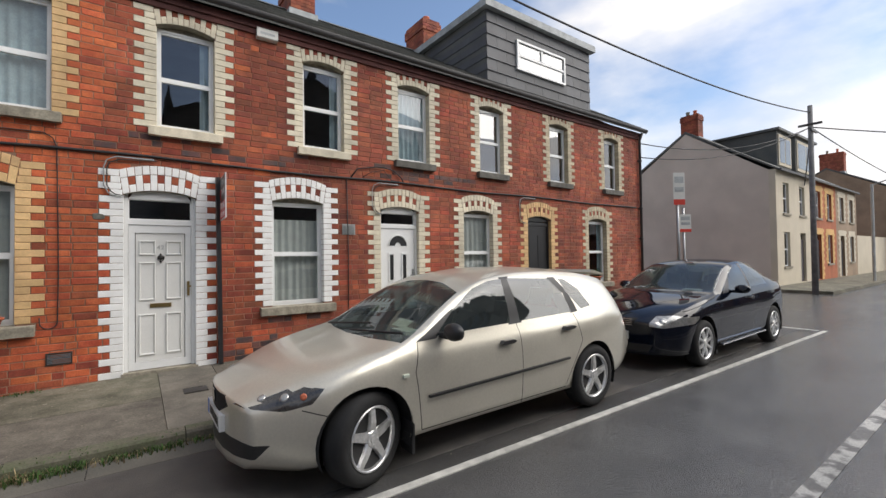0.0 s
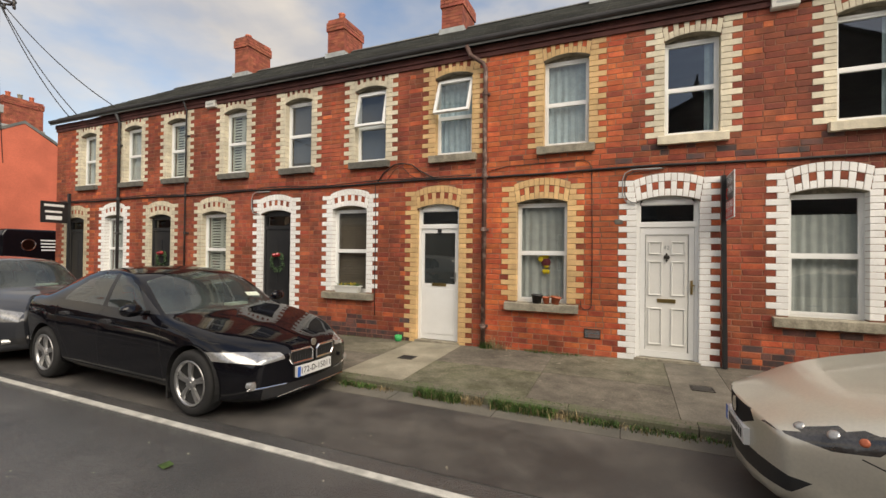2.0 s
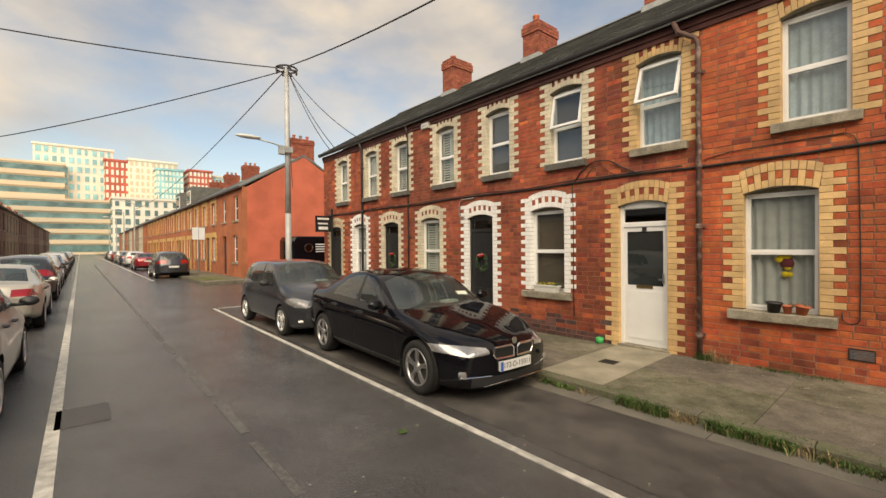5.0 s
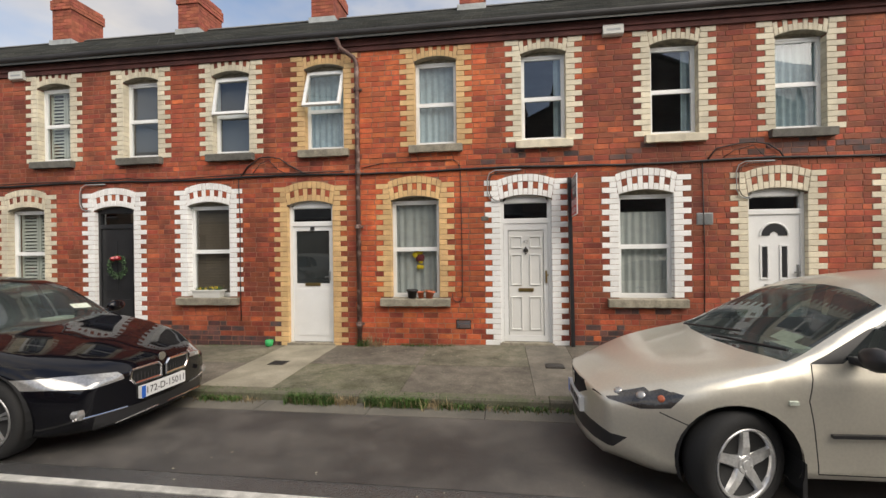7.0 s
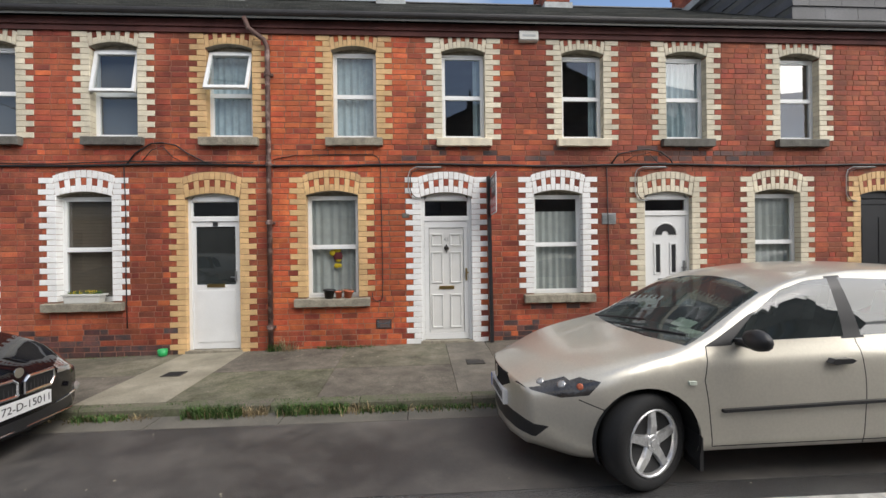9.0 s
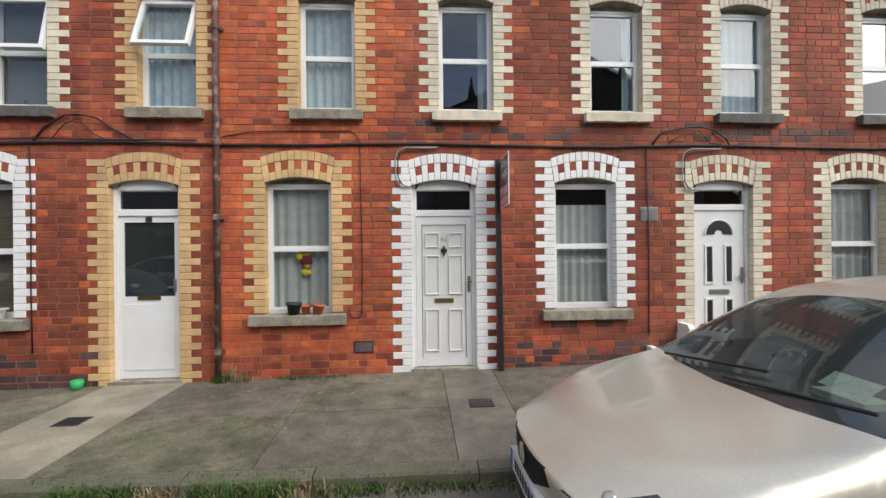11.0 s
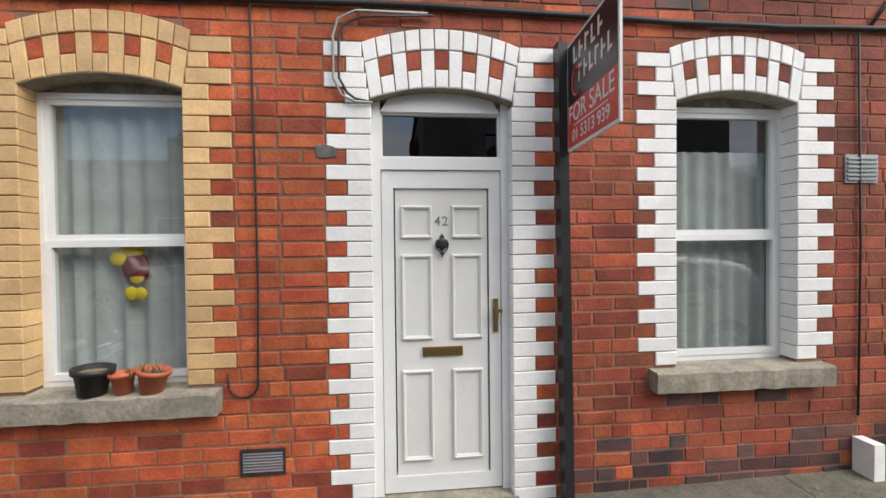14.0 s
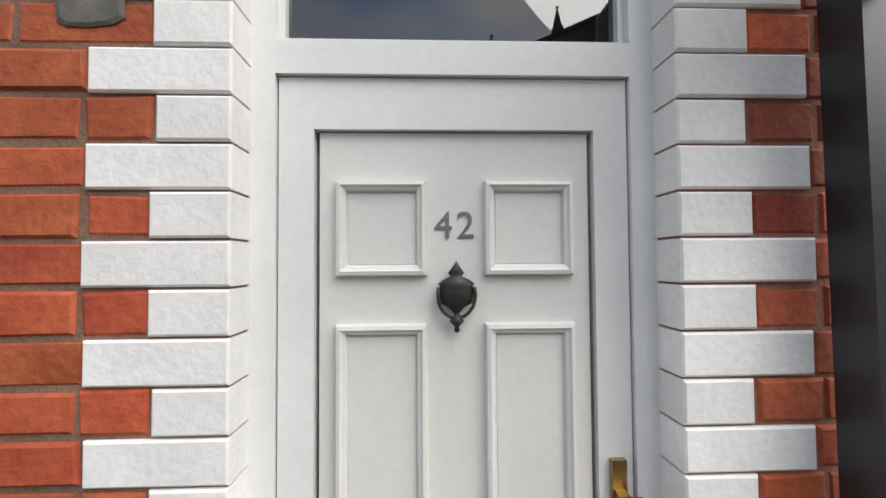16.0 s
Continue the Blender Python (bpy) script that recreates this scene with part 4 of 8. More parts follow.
def chimney(x, y, z0, w, dpt, h, pots, material, label):
    c = empty("chimney", (x, y, z0), label, "chimney")
    s = Soup()
    rnd = random.Random(int(x * 10))
    z, n = 0.0, 0
    s.box((-w / 2 + 0.008, -dpt / 2 + 0.008, 0), (w / 2 - 0.008, dpt / 2 - 0.008, h))
    while z < h - 0.01:
        g = 0.03 if h - z < 0.30 and h - z > 0.09 else 0.0
        off = (n % 2) * 0.11
        for side in (-1, 1):
            xx = -w / 2 - g - off
            while xx < w / 2 + g:
                a, b = max(xx, -w / 2 - g), min(xx + 0.215, w / 2 + g)
                if b - a > 0.02:
                    s.box((a, (-dpt / 2 - g) if side < 0 else dpt / 2 - 0.02, z + 0.005), (b, (-dpt / 2 + 0.02) if side < 0 else dpt / 2 + g, z + COURSE - 0.005))
                xx += 0.225
            yy = -dpt / 2 - off
            while yy < dpt / 2:
                a, b = max(yy, -dpt / 2 + 0.021), min(yy + 0.215, dpt / 2 - 0.021)
                if b - a > 0.02:
                    s.box(((-w / 2 - g) if side < 0 else w / 2 - 0.02, a, z + 0.005), ((-w / 2 + 0.02) if side < 0 else w / 2 + g, b, z + COURSE - 0.005))
                yy += 0.225
        z += COURSE
        n += 1
    put("chimney_body", s, material, c, kind="stuff")
    for i, p in enumerate(pots):
        q = Soup()
        q.lathe([(0.10, 0), (0.085, 0.05), (0.085, p - 0.05), (0.1, p - 0.03), (0.1, p), (0.07, p), (0.07, p - 0.06)], 12, at=(0, -dpt / 2 + dpt * (i + 0.7) / (len(pots) + 0.4), h))
        put("chimney_pot", q, M_TERRA if i % 2 == 0 else M_PAVE2, c, smooth=True)
    q = Soup()
    q.box((-w / 2 - 0.05, -dpt / 2 - 0.05, -0.1), (w / 2 + 0.05, dpt / 2 + 0.05, 0.12))
    put("flashing", q, M_LEAD, c)
    return c


def build_roof():
    ry, rz, ey, ez = 10.4, 7.28, 6.86, 5.12
    xl, xr = X_LEFT - 0.05, X_RIGHT + 0.12
    roof = new("roof")
    tagged(roof, "grey slate pitched roof over the brick terrace", kind="structure")
    s = Soup()
    s.prismx([(ey, ez - 0.03), (ry, rz - 0.03), (2 * ry - ey, ez - 0.03), (2 * ry - ey, ez - 0.12), (ry, rz - 0.12), (ey, ez - 0.12)], xl, xr)
    put("roof_body", s, M_SLATE, roof, kind="structure")
    s = Soup()
    L = math.hypot(ry - ey, rz - ez)
    uy, uz = (ry - ey) / L, (rz - ez) / L
    rnd = random.Random(9)
    d, row = 0.0, 0
    while d < L:
        x = xl - (row % 2) * 0.15
        while x < xr:
            a, b = max(x + 0.003, xl), min(x + 0.297, xr)
            if b > a + 0.02:
                t = 0.012 + rnd.uniform(0, 0.006)
                e0, e1 = d - 0.01 + rnd.uniform(-0.004, 0.004), min(d + 0.22, L)
                P = lambda xx, dd, hh: (xx, ey + uy * dd - uz * hh, ez + uz * dd + uy * hh)
                s.add([P(a, e0, t), P(b, e0, t), P(b, e1, -0.002), P(a, e1, -0.002), P(a, e0, -0.01), P(b, e0, -0.01)], [(0, 1, 2, 3), (4, 5, 1, 0), (4, 0, 3), (5, 2, 1)])
            x += 0.30
        d += 0.21
        row += 1
    put("slate_covering", s, M_SLATE, roof, kind="stuff")
    s = Soup()
    s.prismx([(ry - 0.12, rz - 0.03), (ry, rz + 0.06), (ry + 0.12, rz - 0.03)], xl, xr)
    put("ridge_tiles", s, M_SLATE, roof)
    # eaves course, gutter
    s = Soup()
    s.box((X_LEFT, FACE - 0.03, EAVES - 0.16), (X_RIGHT, FACE + 0.2, EAVES - 0.09))
    s.box((X_LEFT, FACE - 0.055, EAVES - 0.085), (X_RIGHT, FACE + 0.2, EAVES + 0.02))
    put("eaves_course", s, M_FASCIA, roof)
    s = Soup()
    prof = [(FACE - 0.075 - 0.06 + 0.06 * math.cos(a), EAVES + 0.09 + 0.06 * math.sin(a)) for a in np.linspace(math.pi, 2 * math.pi, 9)]
    s.prismx(prof + [(FACE - 0.075, EAVES + 0.11), (FACE - 0.195, EAVES + 0.11)], xl, xr)
    put("gutter", s, M_GUTTER, roof)
    # shell behind: gables, back wall, floors
    zb = ez - 0.1
    for i, x in enumerate((X_LEFT, X_RIGHT - 0.25)):
        s = Soup()
        s.prismx([(FACE + 0.31, -0.1), (2 * ry - ey - 0.15, -0.1), (2 * ry - ey - 0.15, zb), (ry, rz - 0.13), (FACE + 0.31, zb + 0.12)], x, x + 0.25)
        put("wall_gable", s, M_BRICK["red"], kind="structure", label="brick gable wall of the terrace")
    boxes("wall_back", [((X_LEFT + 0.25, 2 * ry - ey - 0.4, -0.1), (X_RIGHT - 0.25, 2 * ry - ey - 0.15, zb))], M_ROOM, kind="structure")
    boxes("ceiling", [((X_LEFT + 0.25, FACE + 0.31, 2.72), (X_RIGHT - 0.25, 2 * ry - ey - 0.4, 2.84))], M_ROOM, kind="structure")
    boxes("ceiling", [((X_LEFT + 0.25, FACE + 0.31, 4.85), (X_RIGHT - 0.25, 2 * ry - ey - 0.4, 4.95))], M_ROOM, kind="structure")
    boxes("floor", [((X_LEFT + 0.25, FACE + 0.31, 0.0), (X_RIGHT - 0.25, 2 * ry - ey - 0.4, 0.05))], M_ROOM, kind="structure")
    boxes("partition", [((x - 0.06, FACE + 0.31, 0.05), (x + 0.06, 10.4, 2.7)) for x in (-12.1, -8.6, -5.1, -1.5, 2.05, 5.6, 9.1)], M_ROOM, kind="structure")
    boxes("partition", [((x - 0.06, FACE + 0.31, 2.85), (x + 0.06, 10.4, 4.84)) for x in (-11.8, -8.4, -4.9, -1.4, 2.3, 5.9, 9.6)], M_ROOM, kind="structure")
    for x, h, pots in ((-13.9 + 0.6, 1.0, (0.2,)), (-10.3, 1.15, (0.22, 0.15)), (-6.75, 1.0, (0.3, 0.15)), (-3.3, 0.9, (0.3,)), (0.2, 0.8, (0.2, 0.2)), (3.95, 0.8, (0.2,)), (7.45, 1.0, (0.22, 0.2))):
        if x > -13:
            chimney(x, 10.4, 7.0, 0.54, 0.9, h + 0.02, pots, M_CHIM if x < 3 else M_BRICK["brown"], "red brick chimney stack with clay pots on the slate roof")


build_roof()
WALL, NEAR_BRICKS = build_wall()
for i, o in enumerate(OPEN):
    (window if o["kind"] == "window" else door)(o, i + 1)

# ---- ground ----
M_PAVE3 = mat("grey_concrete_strip", (0.11, 0.10, 0.082), 0.85, var=0.2, scale=3.5, bump=0.5, bscale=70, color2=(0.205, 0.185, 0.15), crisp=0.7, stain=0.2)
M_PAVEM = mat("mossy_concrete", (0.074, 0.078, 0.040), 0.9, var=0.3, scale=4.0, bump=0.8, bscale=50, color2=(0.19, 0.178, 0.125), sharp=(0.36, 0.62), stain=0.25, crisp=0.74)
M_PAVEB = mat("brownish_concrete", (0.088, 0.078, 0.060), 0.85, var=0.3, scale=5.0, bump=0.7, bscale=60, color2=(0.175, 0.155, 0.125), sharp=(0.34, 0.66), stain=0.22, crisp=0.72)
M_CHAN = mat("gutter_concrete", (0.10, 0.095, 0.08), 0.85, var=0.2, scale=2.5, bump=0.5, bscale=70, color2=(0.15, 0.14, 0.115))


def build_ground():
    boxes("road", [((-330, -160, -0.3), (180, 160, 0.0))], M_ROAD, kind="structure", label="dark worn asphalt street")
    # parking bay surface, a little darker, flush
    boxes("road_patch", [((-13.1, 3.30, 0.0), (11.9, 4.52, 0.004))], M_PATCH, kind="structure", label="darker asphalt of the parking bay")
    boxes("gutter_channel", [((x, 4.52, 0.0), (x + 1.19, 4.82, 0.006)) for x in np.arange(-13.8, 12.5, 1.2)], M_CHAN, kind="structure", label="worn concrete channel along the kerb")
    boxes("line_marking", [((-13.1, 3.30, 0.004), (-13.0, 4.4, 0.008)), ((11.9, 3.03, 0.004), (12.0, 4.2, 0.008)),
                           ((-250, -0.06, 0), (14, 0.05, 0.005)), ((-250, 3.2, 0), (-27.3, 3.3, 0.005))], M_LINE, kind="structure", label="worn white parking line")
    s = Soup()
    s.add([(-13.1, 3.155, 0.008), (12.0, 2.905, 0.008), (12.0, 2.98, 0.008), (-13.1, 3.23, 0.008), (-13.1, 3.155, 0), (12.0, 2.905, 0)], [(0, 1, 2, 3), (4, 5, 1, 0)])
    put("line_marking", s, M_LINE, kind="structure", label="worn white line along the parking bay")
    s = Soup()
    rnd = random.Random(2)
    x = -60.0
    while x < 40:
        if x < 3:
            s.box((x, 1.36 + rnd.uniform(-0.01, 0.01), 0), (x + 1.1, 1.45 + rnd.uniform(-0.01, 0.01), 0.004))
        x += 1.35
    boxes("line_marking", [((x, 1.33, 0), (x + 2.995, 1.44, 0.005)) for x in np.arange(3.6, 39, 3.0)], M_CENTRE, kind="structure", label="flaking white centre line")
    put("line_marking", s, M_WORN, kind="structure", label="faded white centre line")
    boxes("manhole", [((-5.5, 0.0, 0.0), (-4.85, 0.45, 0.005))], M_PATCH, kind="structure", label="dark square utility patch in the road")
    pv = new("pavement")
    tagged(pv, "worn concrete pavement with a stone kerb", kind="structure")
    K = 4.97
    s = Soup()
    # slabs slope up to the house fronts
    joints = [-14.6, -12.4, -10.3, -8.5, -6.6, -4.6, -2.75, -1.85, -0.35, 1.12, 1.72, 3.2, 3.85, 5.3, 7.2, 8.4, 10.3, 13.3]
    for i, (a, b) in enumerate(zip(joints, joints[1:])):
        rows = ((K, 5.95), (5.956, FACE + 0.02)) if i % 3 else ((K, FACE + 0.02),)
        if i in (6, 9, 12):
            rows = ((K, FACE + 0.02),)
        for y0, y1 in rows:
            q = Soup()
            def h(x, y):
                return 0.095 + (pave(x) - 0.095) * (y - K) / (FACE - K)
            n = 4
            v = []
            for j in range(n + 1):
                x = a + 0.003 + (b - a - 0.006) * j / n
                v += [(x, y0, h(x, y0)), (x, y1, h(x, y1)), (x, y0, -0.1), (x, y1, -0.1)]
            f = []
            for j in range(n):
                p, r = j * 4, j * 4 + 4
                f += [(p, r, r + 1, p + 1), (p + 2, r + 2, r, p), (p + 1, r + 1, r + 3, p + 3)]
            f += [(0, 1, 3, 2), (n * 4, n * 4 + 2, n * 4 + 3, n * 4 + 1)]
            q.add(v, f)
            put("paving_slab", q, M_PAVE2 if i in (6, 12) else M_PAVE3 if i == 9 else (M_PAVE, M_PAVEM, M_PAVEB)[i % 3 if y0 < 5.9 else (i + 1) % 3], pv)
    boxes("joint_fill", [((-14.6, K, -0.1), (13.3, 7.3, 0.07))], M_MORTAR, pv)
    rnd = random.Random(5)
    x = -14.6
    while x < 13.2:
        L = rnd.uniform(0.8, 1.15)
        q = Soup()
        j = rnd.uniform(-0.006, 0.006)
        q.prismx([(K - 0.15 + j, -0.1), (K - 0.15 + j + 0.01, 0.075), (K - 0.125 + j, 0.096), (K - 0.004, 0.098 + j), (K - 0.004, -0.1)], x + 0.004, x + L - 0.004)
        put("kerb_stone", q, M_KERB, pv)
        x += L
    boxes("pavement", [((-14.6, 7.3, -0.1), (-13.9, 40, 0.1)), ((12.65, 7.3, -0.1), (13.3, 40, 0.1))], M_PAVE, kind="structure", label="side street pavement")
    boxes("pavement", [((-250, 4.8, -0.1), (-22.5, 7.05, 0.12))], M_PAVE, kind="structure", label="pavement before the far terrace")
    boxes("pavement", [((21.6, 4.8, -0.1), (90, 7.05, 0.12))], M_PAVE, kind="structure", label="pavement before the grey rendered house")
    boxes("pavement", [((-250, -4.4, -0.1), (60, -2.3, 0.12))], M_PAVE, kind="structure", label="pavement on the other side of the street")


build_ground()

# ---- houses around ----
M_YBRICK = mat("yellow_trim_brick", (0.60, 0.37, 0.14), 0.8, var=0.15, scale=1, bump=0.3)
M_RBRICK = mat("far_red_brick", (0.40, 0.13, 0.06), 0.85, var=0.15, scale=1.2, bump=0.4, bscale=20)
M_PBRICK = mat("far_pale_brick", (0.30, 0.22, 0.15), 0.85, var=0.15, scale=1.2, bump=0.4, bscale=20)
M_BBRICK = mat("far_brown_brick", (0.20, 0.11, 0.075), 0.85, var=0.15, scale=1.2, bump=0.4, bscale=20)
M_CREAM = mat("cream_render", (0.55, 0.49, 0.38), 0.85, var=0.06, scale=1, bump=0.2)
M_WPANE = glass("far_window_glass", tint=(0.25, 0.28, 0.3), see=0.5, ior=1.7)
M_FARDOOR = mat("dark_far_door", (0.05, 0.04, 0.045), 0.6)


def house(x0, x1, y0, y1, eaves, ridge, wall_m, gable_m, wins, doors, label, south=True, trim=None, uw=0.9, stack=True):
    """A terraced house: its front looks to the street. wins: centres of upper windows; doors: (centre, is it a door) below."""
    h = empty("house", ((x0 + x1) / 2, y0, 0), label, "house")
    cx = (x0 + x1) / 2
    sg = 1 if south else -1     # the front's outward side is -y for the north row
    T = 0.25

    def Y(d):
        return sg * d           # depth behind the front
    def bx(s, xa, xb, da, db, za, zb):
        ya, yb = sorted((Y(da), Y(db)))
        s.box((xa - cx, ya, za), (xb - cx, yb, zb))
    W = Soup()
    D = abs(y1 - y0)
    tr = Soup()
    for lev, cents, zb, zt, lo, hi in ((0, doors, 0.95, 2.5, 0.0, 2.9), (1, [(c, False) for c in wins], 3.35, 4.75, 2.9, eaves)):
        x = x0
        for c, isdoor in sorted(cents):
            a, b = c - uw / 2, c + uw / 2
            z0 = 0.15 if isdoor else zb
            bx(W, x, a, 0, T, lo, hi)
            bx(W, a, b, 0, T, lo, z0)
            bx(W, a, b, 0, T, zt, hi)
            x = b
            w = new("door" if isdoor else "window")
            w.parent = h
            f = Soup()
            if isdoor:
                bx(f, a, b, 0.10, 0.14, z0, zt - 0.3)
                put("door_leaf", f, M_FARDOOR, w)
            else:
                for p, q, r, t in ((a, a + 0.06, z0, zt), (b - 0.06, b, z0, zt), (a + 0.06, b - 0.06, z0, z0 + 0.06), (a + 0.06, b - 0.06, zt - 0.06, zt), (a + 0.06, b - 0.06, (z0 + zt) / 2 - 0.03, (z0 + zt) / 2 + 0.03)):
                    bx(f, p, q, 0.10, 0.16, r, t)
                put("window_frame", f, M_UPVC, w)
                f = Soup()
                bx(f, a - 0.1, b + 0.1, -0.06, 0.1, z0 - 0.1, z0)
                put("window_sill", f, M_SILL, w)
                f = Soup()
                bx(f, a + 0.05, b - 0.05, 0.2, 0.21, z0, zt)
                put("curtain", f, M_CURTAIN, w)
            f = Soup()
            bx(f, a + 0.05, b - 0.05, 0.13, 0.135, (zt - 0.3) if isdoor else z0 + 0.05, zt - 0.05)
            put("pane", f, M_WPANE, w)
            if trim:
                zz = z0
                k = 0
                while zz < zt + 0.2:
                    e = 0.46 if k % 2 else 0.32
                    bx(tr, a - e, a, -0.012, 0, zz, zz + 0.155)
                    bx(tr, b, b + e, -0.012, 0, zz, zz + 0.155)
                    zz += 0.165
                    k += 1
                bx(tr, a - 0.3, b + 0.3, -0.014, 0, zt, zt + 0.32)
        bx(W, x, x1, 0, T, lo, hi)
    put("wall", W, wall_m, h)
    B = Soup()
    bx(B, x0, x1, D - T, D, 0, eaves)
    put("back_wall", B, gable_m, h)
    if trim:
        put("trim_bricks", tr, trim, h, kind="stuff")
    for gx in (x0, x1 - T):
        g = Soup()
        ys = [(Y(T), 0), (Y(D - T), 0), (Y(D - T), eaves), (Y(D / 2), ridge - 0.1), (Y(T), eaves)]
        g.prismx(ys, gx - cx + (0.0 if gx == x0 else 0), gx - cx + T)
        put("gable_wall", g, gable_m, h)
    r = Soup()
    r.prismx([(Y(-0.15), eaves), (Y(D / 2), ridge + 0.04), (Y(D + 0.15), eaves), (Y(D + 0.15), eaves - 0.08), (Y(D / 2), ridge - 0.1), (Y(-0.15), eaves - 0.08)], x0 - cx - 0.02, x1 - cx + 0.02)
    put("roof", r, M_SLATE, h)
    g = Soup()
    bx(g, x0, x1, -0.22, -0.12, eaves - 0.08, eaves + 0.02)
    put("gutter", g, M_GUTTER, h)
    return h


def rows():
    # far terrace beyond the side street
    x = -24.1
    i = 0
    while x > -118:
        w = 5.4
        far = i
        m = M_RBRICK if i < 9 else (M_CREAM, M_PBRICK, M_RBRICK)[i % 3]
        t = None if i == 0 else M_YBRICK if i < 8 else M_CREAM if i == 9 else None
        house(x - w, x, 7.01, 14.0, 5.15, 7.3, m, M_REDWALL if i == 0 else M_RBRICK,
              [x - 1.3, x - 3.9], [(x - 1.3, False), (x - 3.0, True), (x - 4.4, False)] if i else [(x - 1.5, False), (x - 3.9, True)],
              "plain red brick end house with a painted red gable" if i == 0 else "two-storey red brick terraced house with yellow brick trim" if t is M_YBRICK else "two-storey terraced house, rendered",
              trim=t)
        if i in (0, 1, 2, 3):
            chimney(x - w + 0.3 if i else x - 0.45, 10.5, 6.9, 0.7, 1.15 if i else 1.4, 1.25 if i else 1.35, (0.3, 0.3, 0.3), M_CHIM, "tall red brick chimney stack with clay pots")
        if i in (3, 4):
            d = empty("dormer", (x - 2.7, 7.7, 5.3), "grey slate-hung roof dormer with a white window", "dormer")
            boxes("dormer_wall", [((-1.3, 0, 0), (1.3, 3.0, 1.9))], M_SLATE, d)
            boxes("window_frame", [((-0.8, -0.05, 0.4), (0.8, 0, 1.6))], M_UPVC, d)
            boxes("pane", [((-0.7, -0.06, 0.5), (0.7, -0.05, 1.5))], M_WPANE, d)
        x -= w + 0.01
        i += 1
    # row on the other side of the street
    x = 34.0
    i = 0
    while x > -110:
        w = 4.6
        low = x > -13
        if 1.5 < x - w < 12.5:
            x -= w + 0.01
            i += 1
            continue
        house(x - w, x, -4.4, -12.0, 3.0 if low else 5.1, 4.9 if low else 7.4, (M_BBRICK, M_PBRICK)[(i // 2) % 2], M_BBRICK, [] if low else [x - 1.2, x - 3.3], [(x - 1.2, True), (x - 3.3, False)],
              "single-storey brick cottage across the street" if low else "two-storey brown brick terraced house across the street", south=False)
        if i % 2:
            chimney(x, -8.2, 4.5 if low else 7.0, 0.6, 1.0, 1.2, (0.3, 0.3), M_BRICK["brown"], "brown brick chimney stack with clay pots")
        x -= w + 0.01
        i += 1
    # right: grey rendered end house, brick ones beyond
    g = house(23.6, 28.6, 7.01, 14.4, 5.25, 7.75, M_CREAM, M_GREYPAINT, [24.9, 27.2], [(24.9, False), (27.2, True)], "cream rendered end house with a blank grey gable", uw=0.8)
    chimney(24.3, 10.7, 7.4, 0.55, 0.85, 1.25, (0.3, 0.3), M_BRICK["brown"], "dark brick chimney stack on the grey gable")
    house(28.61, 33.2, 7.01, 14.4, 5.25, 7.75, M_RBRICK, M_RBRICK, [29.8, 31.9], [(29.8, True), (31.9, False)], "two-storey brick terraced house with pale trim", trim=M_YBRICK)
    house(33.21, 38.0, 7.01, 14.4, 5.25, 7.75, M_PBRICK, M_RBRICK, [34.5, 36.7], [(34.5, True), (36.7, False)], "two-storey brick terraced house with pale trim", trim=M_CREAM)
    for xa, xb, h in ((25.6, 27.6, 2.0), (28.3, 31.4, 2.1)):
        d = empty("dormer", ((xa + xb) / 2, 7.5, 5.4), "dark slate-hung flat-roofed dormer with a pale window", "dormer")
        w = (xb - xa) / 2
        boxes("dormer_wall", [((-w, 0, 0), (w, 3.6, h))], M_SLATE, d)
        boxes("dormer_roof", [((-w - 0.12, -0.15, h), (w + 0.12, 3.7, h + 0.12))], M_SLATE, d)
        boxes("window_frame", [((-w + 0.12, -0.05, 0.35), (w - 0.12, 0, h - 0.15))], M_CREAM, d)
        boxes("pane", [((-w + 0.25, -0.06, 0.5), (-0.05, -0.05, h - 0.3)), ((0.05, -0.06, 0.5), (w - 0.25, -0.05, h - 0.3))], M_WPANE, d)
    house(48, 58, 5.0, 16, 5.6, 8.6, M_CREAM, M_PBRICK, [50, 53], [(50, False), (53, False)], "pale house with a grey roof at the end of the street")
    boxes("garden_wall", [((38.02, 7.0, 0), (47.9, 7.25, 2.6))], M_CREAM, kind="structure", label="pale rendered boundary wall")
    chimney(50, 10.5, 8.3, 0.8, 1.6, 1.8, (0.35, 0.3), M_CHIM, "tall red brick chimney stack with clay pots")


